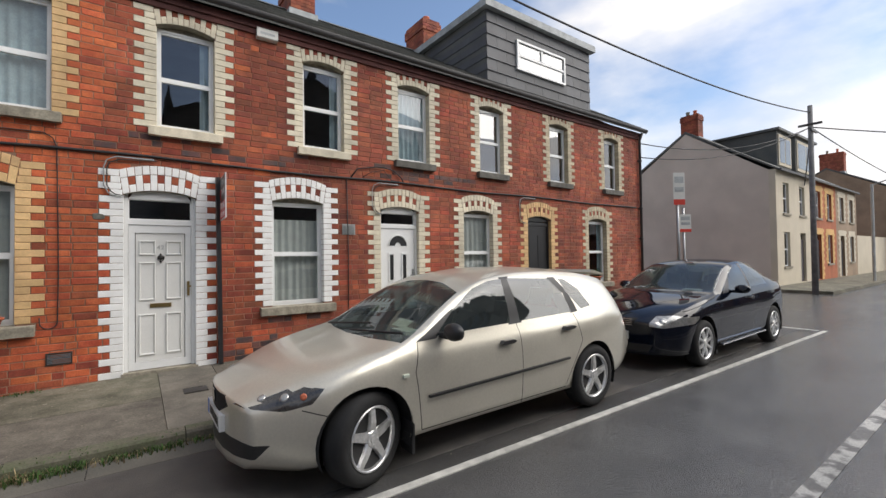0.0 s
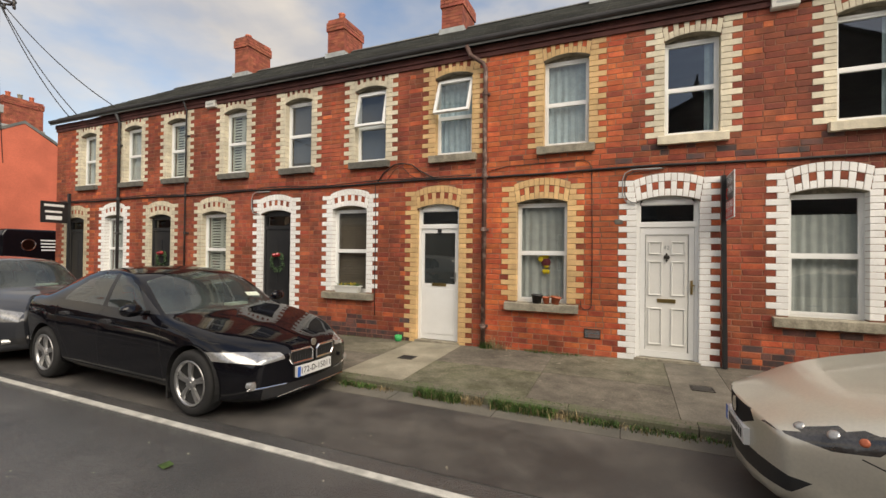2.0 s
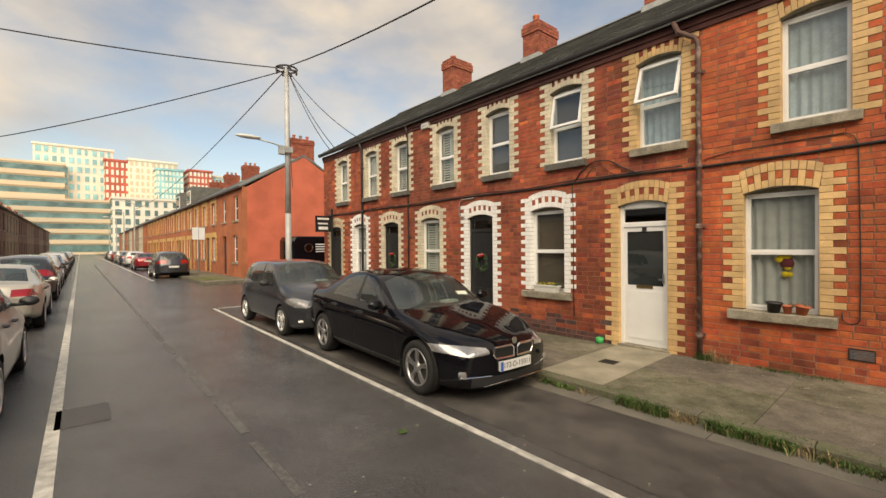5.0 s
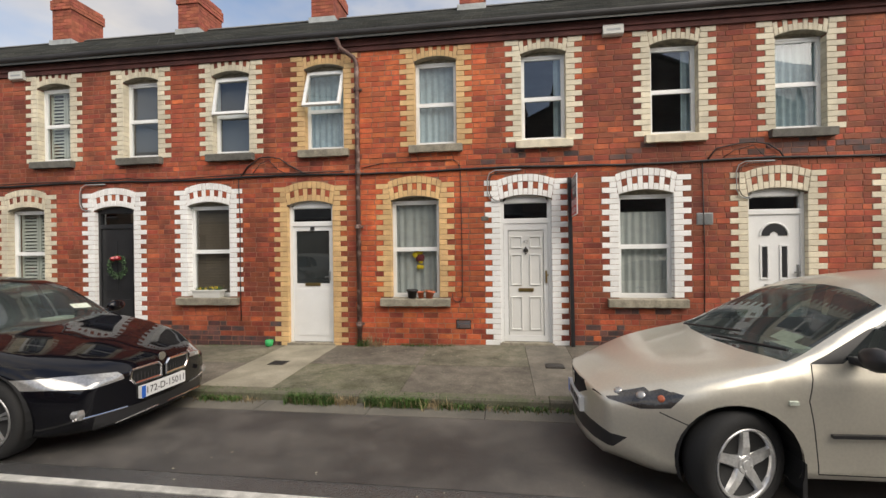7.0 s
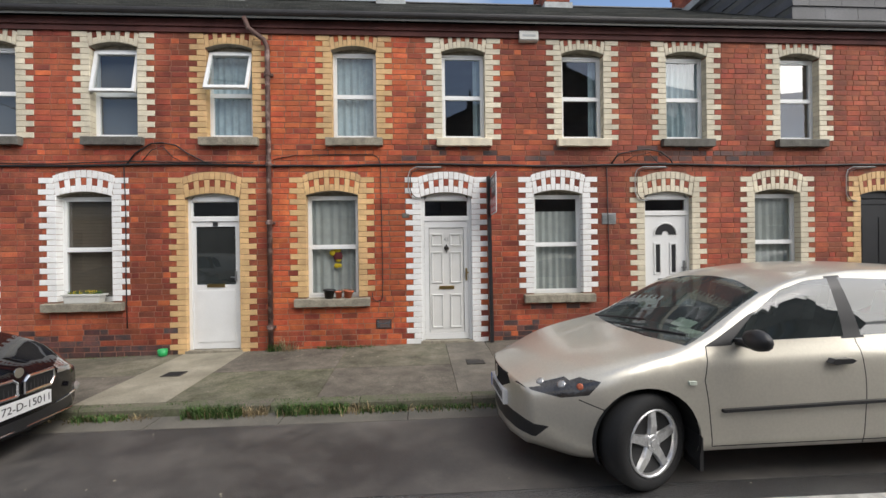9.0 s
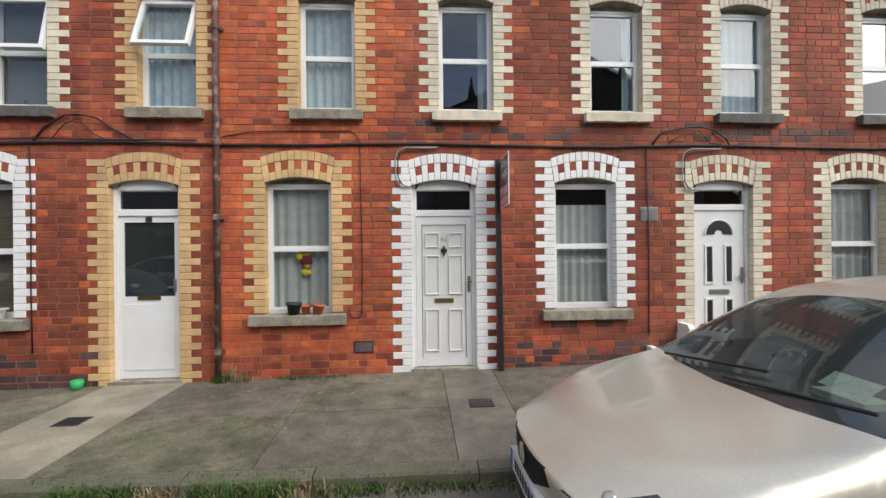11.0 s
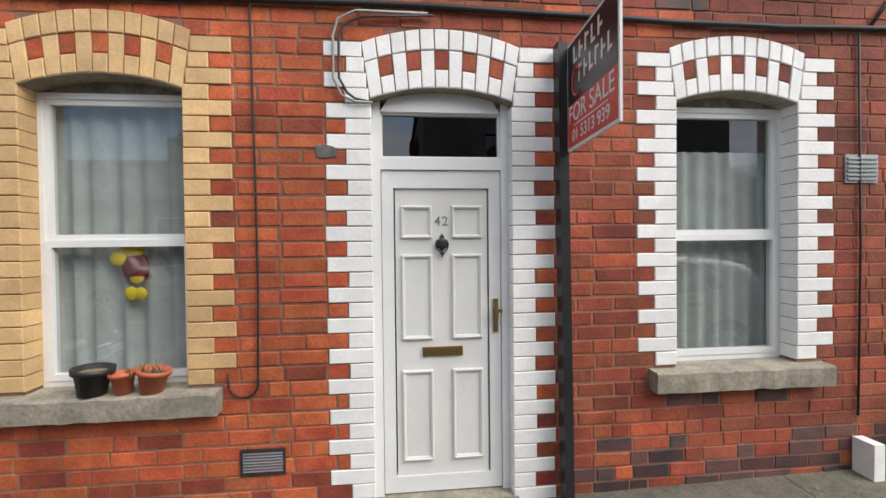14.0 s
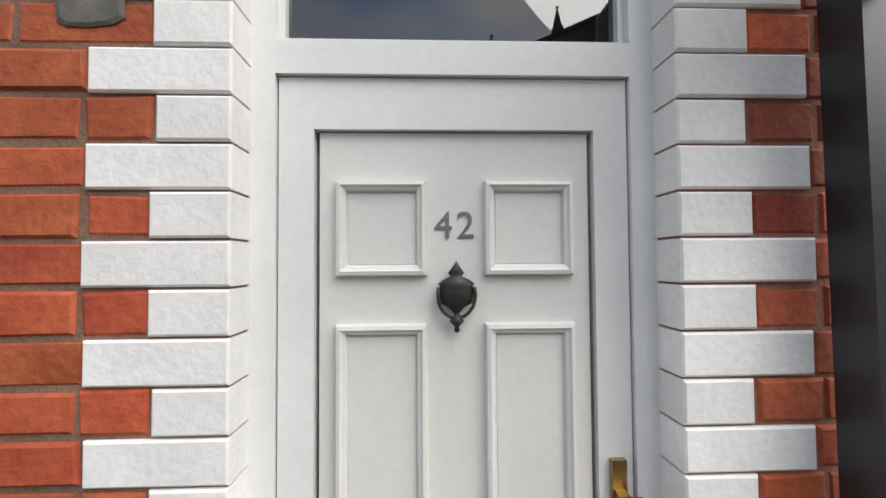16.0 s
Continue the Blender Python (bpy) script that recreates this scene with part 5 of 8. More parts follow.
def gabled_hall():
    """Across the street, seen mirrored in the windows: a dark stone hall, its gable to the street, with pinnacles along the slopes."""
    x0, x1, y0, y1, eaves, top = 1.76, 12.6, -4.4, -13.0, 6.9, 9.35
    cx = (x0 + x1) / 2
    h = empty("hall", (cx, y0, 0), "dark stone gabled hall with pointed pinnacles across the street", "building")
    w = (x1 - x0) / 2
    s = Soup()
    s.box((-w, -0.35, 0), (-3.4, 0, eaves))
    s.box((3.4, -0.35, 0), (w, 0, eaves))
    s.box((-1.9, -0.35, 0), (1.9, 0, eaves))
    for sg in (-1, 1):
        a, b = sorted((sg * 1.9, sg * 3.4))
        s.box((a, -0.35, 0), (b, 0, 1.4))
        s.box((a, -0.35, 5.2), (b, 0, eaves))
    s.prism([(-w, eaves), (w, eaves), (0, top)], -0.35, 0)
    put("wall", s, M_HALL, h)
    s = Soup()
    s.box((-w, -8.6, 0), (-w + 0.35, -0.35, eaves))
    s.box((w - 0.35, -8.6, 0), (w, -0.35, eaves))
    s.prism([(-w + 0.35, 0), (w - 0.35, 0), (w - 0.35, eaves), (0, top - 0.2), (-w + 0.35, eaves)], -8.6, -8.25)
    put("side_wall", s, M_HALL, h)
    s = Soup()
    s.prism([(-w - 0.15, eaves - 0.1), (0, top - 0.22), (w + 0.15, eaves - 0.1), (w + 0.15, eaves), (0, top - 0.05), (-w - 0.15, eaves)], -8.7, -0.36)
    put("roof", s, M_SLATE, h)
    s = Soup()
    s.prism([(-w - 0.05, eaves - 0.02), (0, top), (w + 0.05, eaves - 0.02), (w + 0.05, eaves + 0.12), (0, top + 0.14), (-w - 0.05, eaves + 0.12)], -0.4, 0.06)
    put("coping", s, M_SILLD, h)
    for sg in (-1, 1):
        g = Soup()
        a, b = sorted((sg * 1.9, sg * 3.4))
        g.box((a, -0.2, 1.4), (b, -0.18, 5.2))
        put("window", g, M_WPANE, h)
        g = Soup()
        for q in np.linspace(a, b, 4):
            g.box((q - 0.04, -0.17, 1.4), (q + 0.04, -0.05, 5.2))
        put("mullion", g, M_SILLD, h, kind="stuff")
    for x in (-5.3, -4.1, -2.1, 0.0, 2.1, 4.1, 5.3):
        z = eaves + (top - eaves) * (1 - abs(x) / w)
        p = Soup()
        p.box((x - 0.14, -0.3, z - 0.05), (x + 0.14, -0.02, z + 0.35))
        p.tube((x, -0.16, z + 0.35), (x, -0.16, z + 0.95), 0.15, 6, 0.02)
        p.lathe([(0.001, -0.05), (0.06, 0), (0.001, 0.05)], 8, at=(x, -0.16, z + 0.97))
        put("pinnacle", p, M_SILLD, h)


M_HALL = mat("dark_hall_stone", (0.20, 0.175, 0.15), 0.9, var=0.25, scale=1.2, bump=0.5, bscale=25)
rows()
gabled_hall()


def tower(name, x, y, w, d, h, m, label, cols, levels, pane_m, seed=0, band=None):
    """A far block of many storeys: walls, floors' edges and panes that stand proud."""
    t = empty("apartment_building", (x, y, 0), label, "building")
    boxes("wall", [((-d / 2, -w / 2, 0), (d / 2, w / 2, h))], m, t)
    boxes("roof", [((-d / 2 - 0.4, -w / 2 - 0.4, h), (d / 2 + 0.4, w / 2 + 0.4, h + 0.8))], m, t)
    rnd = random.Random(seed)
    for j in range(levels):
        s = Soup()
        for i in range(cols):
            yy = -w / 2 + w * (i + 0.25) / cols
            z = h * (j + 0.25) / levels
            q = w / cols * (rnd.uniform(0.35, 0.7) if not band else 1.0)
            s.box((d / 2, yy, z), (d / 2 + 0.15, yy + q, z + h / levels * 0.62))
            s.box((-w / 2 * 0 - d / 2 + d * (i + 0.3) / cols, -w / 2 - 0.15, z), (-d / 2 + d * (i + 0.3) / cols + d / cols * 0.45, -w / 2, z + h / levels * 0.62))
        put("glazing", s, pane_m, t, kind="stuff")
    if band:
        boxes("floor_edge", [((d / 2, -w / 2, h * j / levels), (d / 2 + 0.5, w / 2, h * j / levels + h / levels * 0.38)) for j in range(1, levels)], band, t)
    return t


def skyline():
    white = mat("far_white_panels", (0.80, 0.77, 0.66), 0.7, var=0.08, scale=0.05, bump=0)
    sand = mat("far_sandstone", (0.66, 0.55, 0.40), 0.8, var=0.06, scale=0.05, bump=0)
    teal = mat("far_teal_glass", (0.30, 0.62, 0.66), 0.25, var=0.25, scale=0.2, bump=0)
    red = mat("far_red_panels", (0.52, 0.12, 0.08), 0.6, var=0.2, scale=0.2, bump=0)
    dark = mat("far_dark_glass", (0.12, 0.22, 0.22), 0.15, var=0.35, scale=0.3, bump=0)
    tower("office", -215, -14, 62, 30, 19, sand, "low sandstone and glass office block at the end of the street", 22, 5, dark, 1, sand)
    tower("office", -228, -30, 52, 20, 34, sand, "stepped pale sandstone office block", 14, 8, dark, 2, sand)
    tower("tower", -232, -1, 24, 20, 42, white, "pale panelled tower with teal glazing", 10, 12, teal, 3)
    tower("tower", -222, 12.0, 8, 14, 37, red, "red panelled far apartment block", 5, 12, white, 4)
    tower("tower", -226, 24, 17, 24, 38, white, "pale panelled far apartment tower", 9, 14, sand, 5)
    tower("tower", -211, 29, 9.5, 8, 34, teal, "teal glazed front of an apartment tower", 7, 14, white, 6)
    tower("tower", -216, 40.5, 9, 14, 35, red, "red panelled far apartment tower", 6, 13, white, 7)
    tower("tower", -222, 57, 26, 16, 34, white, "pale panelled apartment block", 14, 12, teal, 8)
    tower("block", -196, 22, 26, 16, 19.5, white, "pale grey apartment block with dark windows", 9, 6, dark, 9)
    boxes("backdrop", [((-330, -160, 0), (-325, 160, 8)), ((175, -160, 0), (180, 160, 8)), ((-330, 155, 0), (180, 160, 8)), ((-330, -160, 0), (180, -155, 8))], M_BBRICK, kind="structure", label="low far buildings that close the view")


skyline()

# ---- cars ----
from mathutils.bvhtree import BVHTree


def smooth_curve(pts, L, soft):
    g = np.linspace(-0.5, L + 0.5, 400)
    y = np.interp(g, [p[0] for p in pts], [p[1] for p in pts])
    k = np.exp(-0.5 * (np.arange(-30, 31) * (g[1] - g[0]) / soft) ** 2)
    y = np.convolve(np.pad(y, 30, mode="edge"), k / k.sum(), mode="valid")
    return lambda x: float(np.interp(x, g, y))


def shell(P):
    """The car's skin: x runs back from the nose, y to both sides."""
    L, W = P["L"], P["W"] / 2
    top = smooth_curve(P["top"], L, P.get("soft", 0.07))
    belt = smooth_curve(P["belt"], L, 0.12)
    bot = smooth_curve(P["bottom"], L, 0.08)
    wid = smooth_curve([(x, w * W) for x, w in P["wide"]], L, 0.06)
    wt = smooth_curve([(x, w * W) for x, w in P["wtop"]], L, 0.09)
    bm = bmesh.new()
    xs = [0, 0.015, 0.04, 0.08, 0.13, 0.19] + list(np.arange(0.25, L - 0.22, 0.065)) + [L - 0.19, L - 0.13, L - 0.08, L - 0.04, L - 0.015, L]

    def half(x):
        w, b, t, z0 = wid(x), belt(x), top(x), bot(x)
        t = max(t, b + 0.012)
        e = min(0.55, 0.07 / max(0.1, t - b))
        zs = z0 + 0.5 * (b - z0)
        pts = [(0, z0), (w * 0.5, z0), (w * 0.86, z0 + 0.005), (w * 0.955, z0 + 0.05), (w * 0.975, z0 + 0.12), (w * 0.985, z0 + 0.25 * (b - z0) + 0.04), (w * 0.998, zs),
               (w * 1.0, zs + 0.2 * (b - zs)), (w * 0.995, zs + 0.45 * (b - zs)), (w * 0.98, zs + 0.7 * (b - zs)), (w * 0.96, zs + 0.87 * (b - zs)), (w * 0.925, b)]
        x5, x6 = w * 0.925, min(wt(x), w * 0.9)
        ze = t - 0.05 * min(1.0, (t - b) / 0.12)
        for q in (0.25, 0.5, 0.75):
            bulge = 0.018 * math.sin(math.pi * q) if t - b > 0.15 else 0
            pts.append((x5 + (x6 - x5) * q + bulge, b + (ze - b) * q + (0.0 if t - b > 0.15 else 0.008 * math.sin(math.pi * q))))
        pts.append((x6, ze))
        for q in (0.92, 0.8, 0.6, 0.4, 0.2, 0.0):
            pts.append((x6 * q, ze + (t - ze) * (1 - q ** 2.2)))
        return pts
    kf, kr = P.get("bend", (0.24, 0.16))

    def bend(x, y):
        u = (abs(y) / W) ** 2.2
        return x + kf * u * math.exp(-(x / 0.42) ** 2) - kr * u * math.exp(-((L - x) / 0.4) ** 2)
    rings = []
    H = [half(x) for x in xs]
    n = len(H[0])

    def ring(x, pts):
        left = [bm.verts.new((bend(x, y), y, z)) for y, z in pts]
        right = [bm.verts.new((bend(x, y), -y, z)) for y, z in pts[1:-1]]
        return left + right[::-1]
    def scaled(pts, s):
        zc = (pts[0][1] + pts[-1][1]) / 2
        return [(y * s, zc + (z - zc) * s) for y, z in pts]
    seq = [(xs[0], scaled(H[0], s)) for s in (0.02, 0.3, 0.6, 0.85)] + list(zip(xs, H)) + [(xs[-1], scaled(H[-1], s)) for s in (0.85, 0.6, 0.3, 0.02)]
    for x, pts in seq:
        rings.append(ring(x, pts))
    m = len(rings[0])
    for a, b in zip(rings, rings[1:]):
        for i in range(m):
            j = (i + 1) % m
            bm.faces.new((a[i], b[i], b[j], a[j]))
    bm.faces.new(rings[0])
    bm.faces.new(rings[-1][::-1])
    bmesh.ops.recalc_face_normals(bm, faces=bm.faces)
    return bm


def region(bm, poly, axis, idx, cond):
    """Cuts a convex outline into the skin, seen along an axis, and marks what is inside with idx."""
    u, v = {"x": (1, 2), "y": (0, 2), "z": (0, 1)}[axis]
    cx, cy = sum(p[0] for p in poly) / len(poly), sum(p[1] for p in poly) / len(poly)
    lo = (min(p[0] for p in poly) - 0.12, min(p[1] for p in poly) - 0.12)
    hi = (max(p[0] for p in poly) + 0.12, max(p[1] for p in poly) + 0.12)
    lines = []
    for a, b in zip(poly, poly[1:] + poly[:1]):
        nx, ny = b[1] - a[1], a[0] - b[0]
        d = math.hypot(nx, ny)
        if d < 1e-6:
            continue
        nx, ny = nx / d, ny / d
        if (cx - a[0]) * nx + (cy - a[1]) * ny > 0:
            nx, ny = -nx, -ny
        lines.append((a, nx, ny))

    def near():
        r = []
        for f in bm.faces:
            c = f.calc_center_median()
            if lo[0] < c[u] < hi[0] and lo[1] < c[v] < hi[1] and cond(c, f.normal):
                r.append(f)
        return r
    for a, nx, ny in lines:
        fs = near()
        geom = list({e for f in fs for e in f.edges}) + list({e for f in fs for e in f.verts}) + fs
        co, no = [0, 0, 0], [0, 0, 0]
        co[u], co[v], no[u], no[v] = a[0], a[1], nx, ny
        bmesh.ops.bisect_plane(bm, geom=geom, plane_co=co, plane_no=no, dist=1e-5)
    out = []
    for f in near():
        c = f.calc_center_median()
        if all((c[u] - a[0]) * nx + (c[v] - a[1]) * ny < 1e-5 for a, nx, ny in lines):
            f.material_index = idx
            out.append(f)
    return out


def strip(p, q, w=0.005):
    d = Vector((q[0] - p[0], q[1] - p[1])).normalized()
    n = Vector((-d.y, d.x)) * w
    return [(p[0] + n.x, p[1] + n.y), (p[0] - n.x, p[1] - n.y), (q[0] - n.x, q[1] - n.y), (q[0] + n.x, q[1] + n.y)]


def wheel(parent, x, y, r, side, spokes, rim_mat, width=0.205, style="five", turn=0):
    """side: -1 when its face looks to -y."""
    w = empty("wheel", (0, 0, 0))
    w.parent = parent
    w.matrix_basis = pose(x, y, r, 0, 0, turn) @ (Matrix.Identity(4) if side < 0 else pose(0, 0, 0, 0, 0, 180))
    h = width / 2
    t = Soup()
    rr = r * 0.68
    t.lathe([(rr, h - 0.03), (rr + 0.01, h - 0.005), (rr + 0.03, h), (r - 0.045, h + 0.002), (r - 0.014, h - 0.012), (r - 0.003, h - 0.035), (r, h * 0.3), (r, -h * 0.3), (r - 0.003, -h + 0.035), (r - 0.03, -h), (rr + 0.02, -h), (rr, -h + 0.02)], 40, "y")
    put("tyre", t, M_RUBBER, w, smooth=True)
    t = Soup()
    n = 40
    prof = [(rr + 0.004, h - 0.012), (rr + 0.006, h - 0.001), (rr - 0.006, h + 0.001), (rr - 0.016, h - 0.012), (rr - 0.02, h - 0.06), (rr - 0.03, -h + 0.03)]
    v = [(a * math.cos(6.28318 * i / n), -b, a * math.sin(6.28318 * i / n)) for a, b in prof for i in range(n)]
    t.add(v, [(j * n + i, j * n + (i + 1) % n, (j + 1) * n + (i + 1) % n, (j + 1) * n + i) for j in range(len(prof) - 1) for i in range(n)])
    put("rim", t, rim_mat, w, smooth=True)
    t = Soup()
    for k in range(spokes):
        a = 6.28318 * k / spokes + 0.3
        if style == "twin":
            parts_ = [(-0.11, 0.02), (0.11, 0.02)]
        else:
            parts_ = [(0.0, 0.040 if spokes < 6 else 0.022)]
        for off, sw in parts_:
            pr = []
            for q, ww, dy in ((0.16, 1.1, 0.012), (0.5, 0.82, 0.0), (0.86, 0.72, 0.006), (0.99, 0.85, 0.01)):
                rad = rr * q
                aa = a + off * (0.55 + 0.45 * q)
                c, s_ = math.cos(aa), math.sin(aa)
                wv = sw * ww
                for e, yy in ((-1, -h + 0.03), (-0.75, -h + 0.004 + dy), (0.75, -h + 0.004 + dy), (1, -h + 0.03)):
                    pr.append((rad * c - e * wv * s_, yy, rad * s_ + e * wv * c))
            t.add(pr, [(j * 4 + i, j * 4 + i + 1, j * 4 + 5 + i, j * 4 + 4 + i) for j in range(3) for i in range(3)])
    put("spokes", t, rim_mat, w, kind="stuff")
    t = Soup()
    t.lathe([(rr * 0.30, h - 0.045), (rr * 0.30, h - 0.022), (rr * 0.24, h - 0.008), (0.03, h - 0.006), (0.028, h - 0.001), (0.001, h + 0.001)], 20, "y")
    for k in range(5):
        a = 6.28318 * (k + 0.5) / spokes + 0.3
        t.lathe([(0.011, 0), (0.009, h - 0.003)], 6, "y", (rr * 0.2 * math.cos(a), 0, rr * 0.2 * math.sin(a)))
    put("hub", t, rim_mat, w)
    t = Soup()
    t.lathe([(rr * 0.93, 0.0), (rr * 0.93, 0.03), (0.05, 0.03)], 24, "y")
    put("brake", t, M_UNDER, w)
    t = Soup()
    t.lathe([(rr * 0.62, 0.032), (rr * 0.62, 0.045), (0.05, 0.045)], 24, "y")
    put("brake_disc", t, M_IRON, w)


def car(P, body_mat, m, label, full=True, rim=M_ALLOY, plate="", rear_plate=False, group=""):
    c = empty("car", (0, 0, 0), label, "car", group)
    L, W = P["L"], P["W"] / 2
    fx, rx, R = P["fo"], P["fo"] + P["wb"], P["r"]
    bm = shell(P)
    bm.normal_update()
    bm.faces.ensure_lookup_table()
    smooth_skin = BVHTree.FromBMesh(bm)
    quads = [[(v.co.copy(), v.normal.copy()) for v in f.verts] for f in bm.faces]

    def skin_normal(p):
        at, flat, i, _ = smooth_skin.find_nearest(p)
        acc = Vector((0, 0, 0))
        for co, no in quads[i]:
            acc += no / (1e-5 + (co - at).length_squared)
        return acc.normalized() if acc.length > 0 else flat
    gone = []
    for wx in (fx, rx):
        for sg in (-1, 1):
            rad = R + P.get("gap", 0.055)
            ring = [(wx + rad * math.cos(a), R + 0.01 + rad * math.sin(a)) for a in np.linspace(0, 2 * math.pi, 33)[:-1]]
            fs = region(bm, ring, "y", 9, lambda q, n, s=sg: q.y * s > W * 0.72)
            gone += fs
    bmesh.ops.delete(bm, geom=list(set(gone)), context="FACES")
    side = lambda s: (lambda q, n: q.y * s > W * 0.3 and abs(n.y) > 0.35)
    up = lambda q, n: n.z > 0.15 and q.z > P["cowl_z"] - 0.05
    if P.get("screen"):
        region(bm, P["screen"], "z", 1, lambda q, n: q.z > P["cowl_z"] - 0.12 and n.z > 0.2 and q.x < P["L"] * 0.55)
        region(bm, P["rear"], "z" if P["sedan"] else "x", 1, (lambda q, n: q.z > P["cowl_z"] - 0.1 and n.z > 0.2) if P["sedan"] else (lambda q, n: q.x > L - 0.85))
    for sg in (-1, 1):
        for b in P.get("black", []):
            region(bm, b, "y", 3, side(sg))
        for w in P["side"]:
            region(bm, w, "y", 2, side(sg))
        for s in P.get("gaps", []) if full else []:
            region(bm, strip(*s, 0.0035), "y", 8, side(sg))
        region(bm, P["lamp"], P.get("lamp_axis", "y"), 4, (lambda q, n, s=sg: q.y * s > P["lamp_in"] and q.x < 1.0 and n.z < 0.78) if P.get("lamp_axis", "y") == "y" else (lambda q, n: q.x < 0.75))
        if P.get("lamp_axis") == "x":
            region(bm, [(-a, b) for a, b in P["lamp"]][::-1], "x", 4, lambda q, n: q.x < 0.75)
        region(bm, P["tail"], "y", 5, lambda q, n, s=sg: q.y * s > W * 0.45 and q.x > L - 0.6)
    for g in P["grille"]:
        region(bm, g, "x", 6, lambda q, n: q.x < 0.45 and n.x < -0.3)
    for g in P.get("bumper", []):
        region(bm, g, "x", 3, lambda q, n: q.x < 0.45 and n.x < -0.1)
    mats = {0: ("body", body_mat), 1: ("windscreen", M_CARGLASS), 2: ("side_window", M_CARSIDE), 3: ("black_trim", M_TRIM), 4: ("headlight", P.get("lamp_mat", M_LAMP)), 5: ("tail_light", M_TAIL), 6: ("grille", M_UNDER), 8: ("panel_gap", M_UNDER)}
    for f in bm.faces:
        f.smooth = True
    body = None
    for k, (nm, mt) in mats.items():
        if not any(f.material_index == k for f in bm.faces):
            continue
        halves = [0]
        if k in (1, 2, 4, 5):
            halves = [-1, 1] if k != 1 else [-2, 2]
        for hv in halves:
            b2 = bm.copy()
            if abs(hv) == 1:
                kill = [f for f in b2.faces if f.material_index != k or f.calc_center_median().y * hv <= 0]
            elif abs(hv) == 2:
                kill = [f for f in b2.faces if f.material_index != k or (f.calc_center_median().x - L / 2) * hv <= 0]
            else:
                kill = [f for f in b2.faces if f.material_index != k]
            bmesh.ops.delete(b2, geom=kill, context="FACES")
            for f in b2.faces:
                f.material_index = 0
            if not b2.faces:
                b2.free()
                continue
            me = bpy.data.meshes.new(nm)
            b2.to_mesh(me)
            b2.free()
            me.normals_split_custom_set_from_vertices([skin_normal(v.co) for v in me.vertices])
            me.materials.append(mt)
            ob = new("rear_window" if hv == 2 else nm, me)
            ob.parent = c
            if nm in ("windscreen", "side_window"):
                ob.visible_shadow = False
                tagged(ob, "tinted glass")
            if k in (3, 8):
                tagged(ob, kind="stuff")
    bm.free()
    # round reflectors and lenses that follow the skin
    for sg in (-1, 1):
        for nm, px_, pz_, pr, mt in P.get("lenses", []):
            at, no, _, _ = smooth_skin.ray_cast(Vector((px_, sg * 3.0, pz_)), Vector((0, -sg, 0)))
            if at is None:
                continue
            u = Vector((0, 0, 1)).cross(no).normalized()
            w = no.cross(u)
            q = Soup()
            ring = lambda r, h: [at + no * h + u * (r * math.cos(t)) + w * (r * math.sin(t)) for t in np.linspace(0, 2 * math.pi, 17)[:-1]]
            q.v = [tuple(p) for p in ring(pr, -0.004) + ring(pr * 0.9, 0.004) + ring(pr * 0.45, 0.006)]
            q.f = [(a + i, a + (i + 1) % 16, a + 16 + (i + 1) % 16, a + 16 + i) for a in (0, 16) for i in range(16)] + [tuple(range(32, 48))]
            put(nm, q, mt, c, smooth=True)
    # floor, wheel wells, seats
    s = Soup()
    s.box((0.35, -W + 0.22, 0.2), (L - 0.3, W - 0.22, 0.42))
    s.box((0.45, -W + 0.24, 0.42), (P["cowl_x"] - 0.05, W - 0.24, 0.62))
    put("underbody", s, M_UNDER, c)
    s = Soup()
    for wx in (fx, rx):
        for sg in (-1, 1):
            n = 20
            rad = R + P.get("gap", 0.055) + 0.004
            y0, y1 = sorted((sg * (W - 0.30), sg * (W - 0.02)))
            v = [(wx + rad * math.cos(a), y, R + 0.01 + rad * math.sin(a)) for y in (y0, y1) for a in np.linspace(-0.4, math.pi + 0.4, n)]
            s.add(v, [(i, i + 1, n + i + 1, n + i) for i in range(n - 1)] + [tuple(range(n)) if sg > 0 else tuple(range(2 * n - 1, n - 1, -1))])
    put("wheel_well", s, M_UNDER, c, kind="stuff")
    if full:
        s = Soup()
        for sx in (P["seat"], P["seat"] + 0.85):
            for sy in (-0.36, 0.36):
                s.prism([(sx, 0.42), (sx + 0.5, 0.42), (sx + 0.72, 1.0), (sx + 0.6, 1.04), (sx + 0.38, 0.55), (sx, 0.58)], sy - 0.24, sy + 0.24)
                s.prism([(sx + 0.62, 1.04), (sx + 0.72, 1.04), (sx + 0.76, 1.22), (sx + 0.68, 1.22)], sy - 0.13, sy + 0.13)
        put("seat_row", s, M_SEAT, c, kind="stuff")
        s = Soup()
        s.prism([(P["cowl_x"] + 0.05, 0.6), (P["cowl_x"] + 0.5, 0.6), (P["cowl_x"] + 0.45, P["cowl_z"] - 0.03), (P["cowl_x"] + 0.05, P["cowl_z"] - 0.03)], -W + 0.2, W - 0.2)
        put("dashboard", s, M_TRIM, c)
        boxes("paper_disc", [((P["cowl_x"] + 0.28, -0.45, P["cowl_z"] - 0.02), (P["cowl_x"] + 0.42, -0.20, P["cowl_z"] + 0.012))], M_PAPER, c)
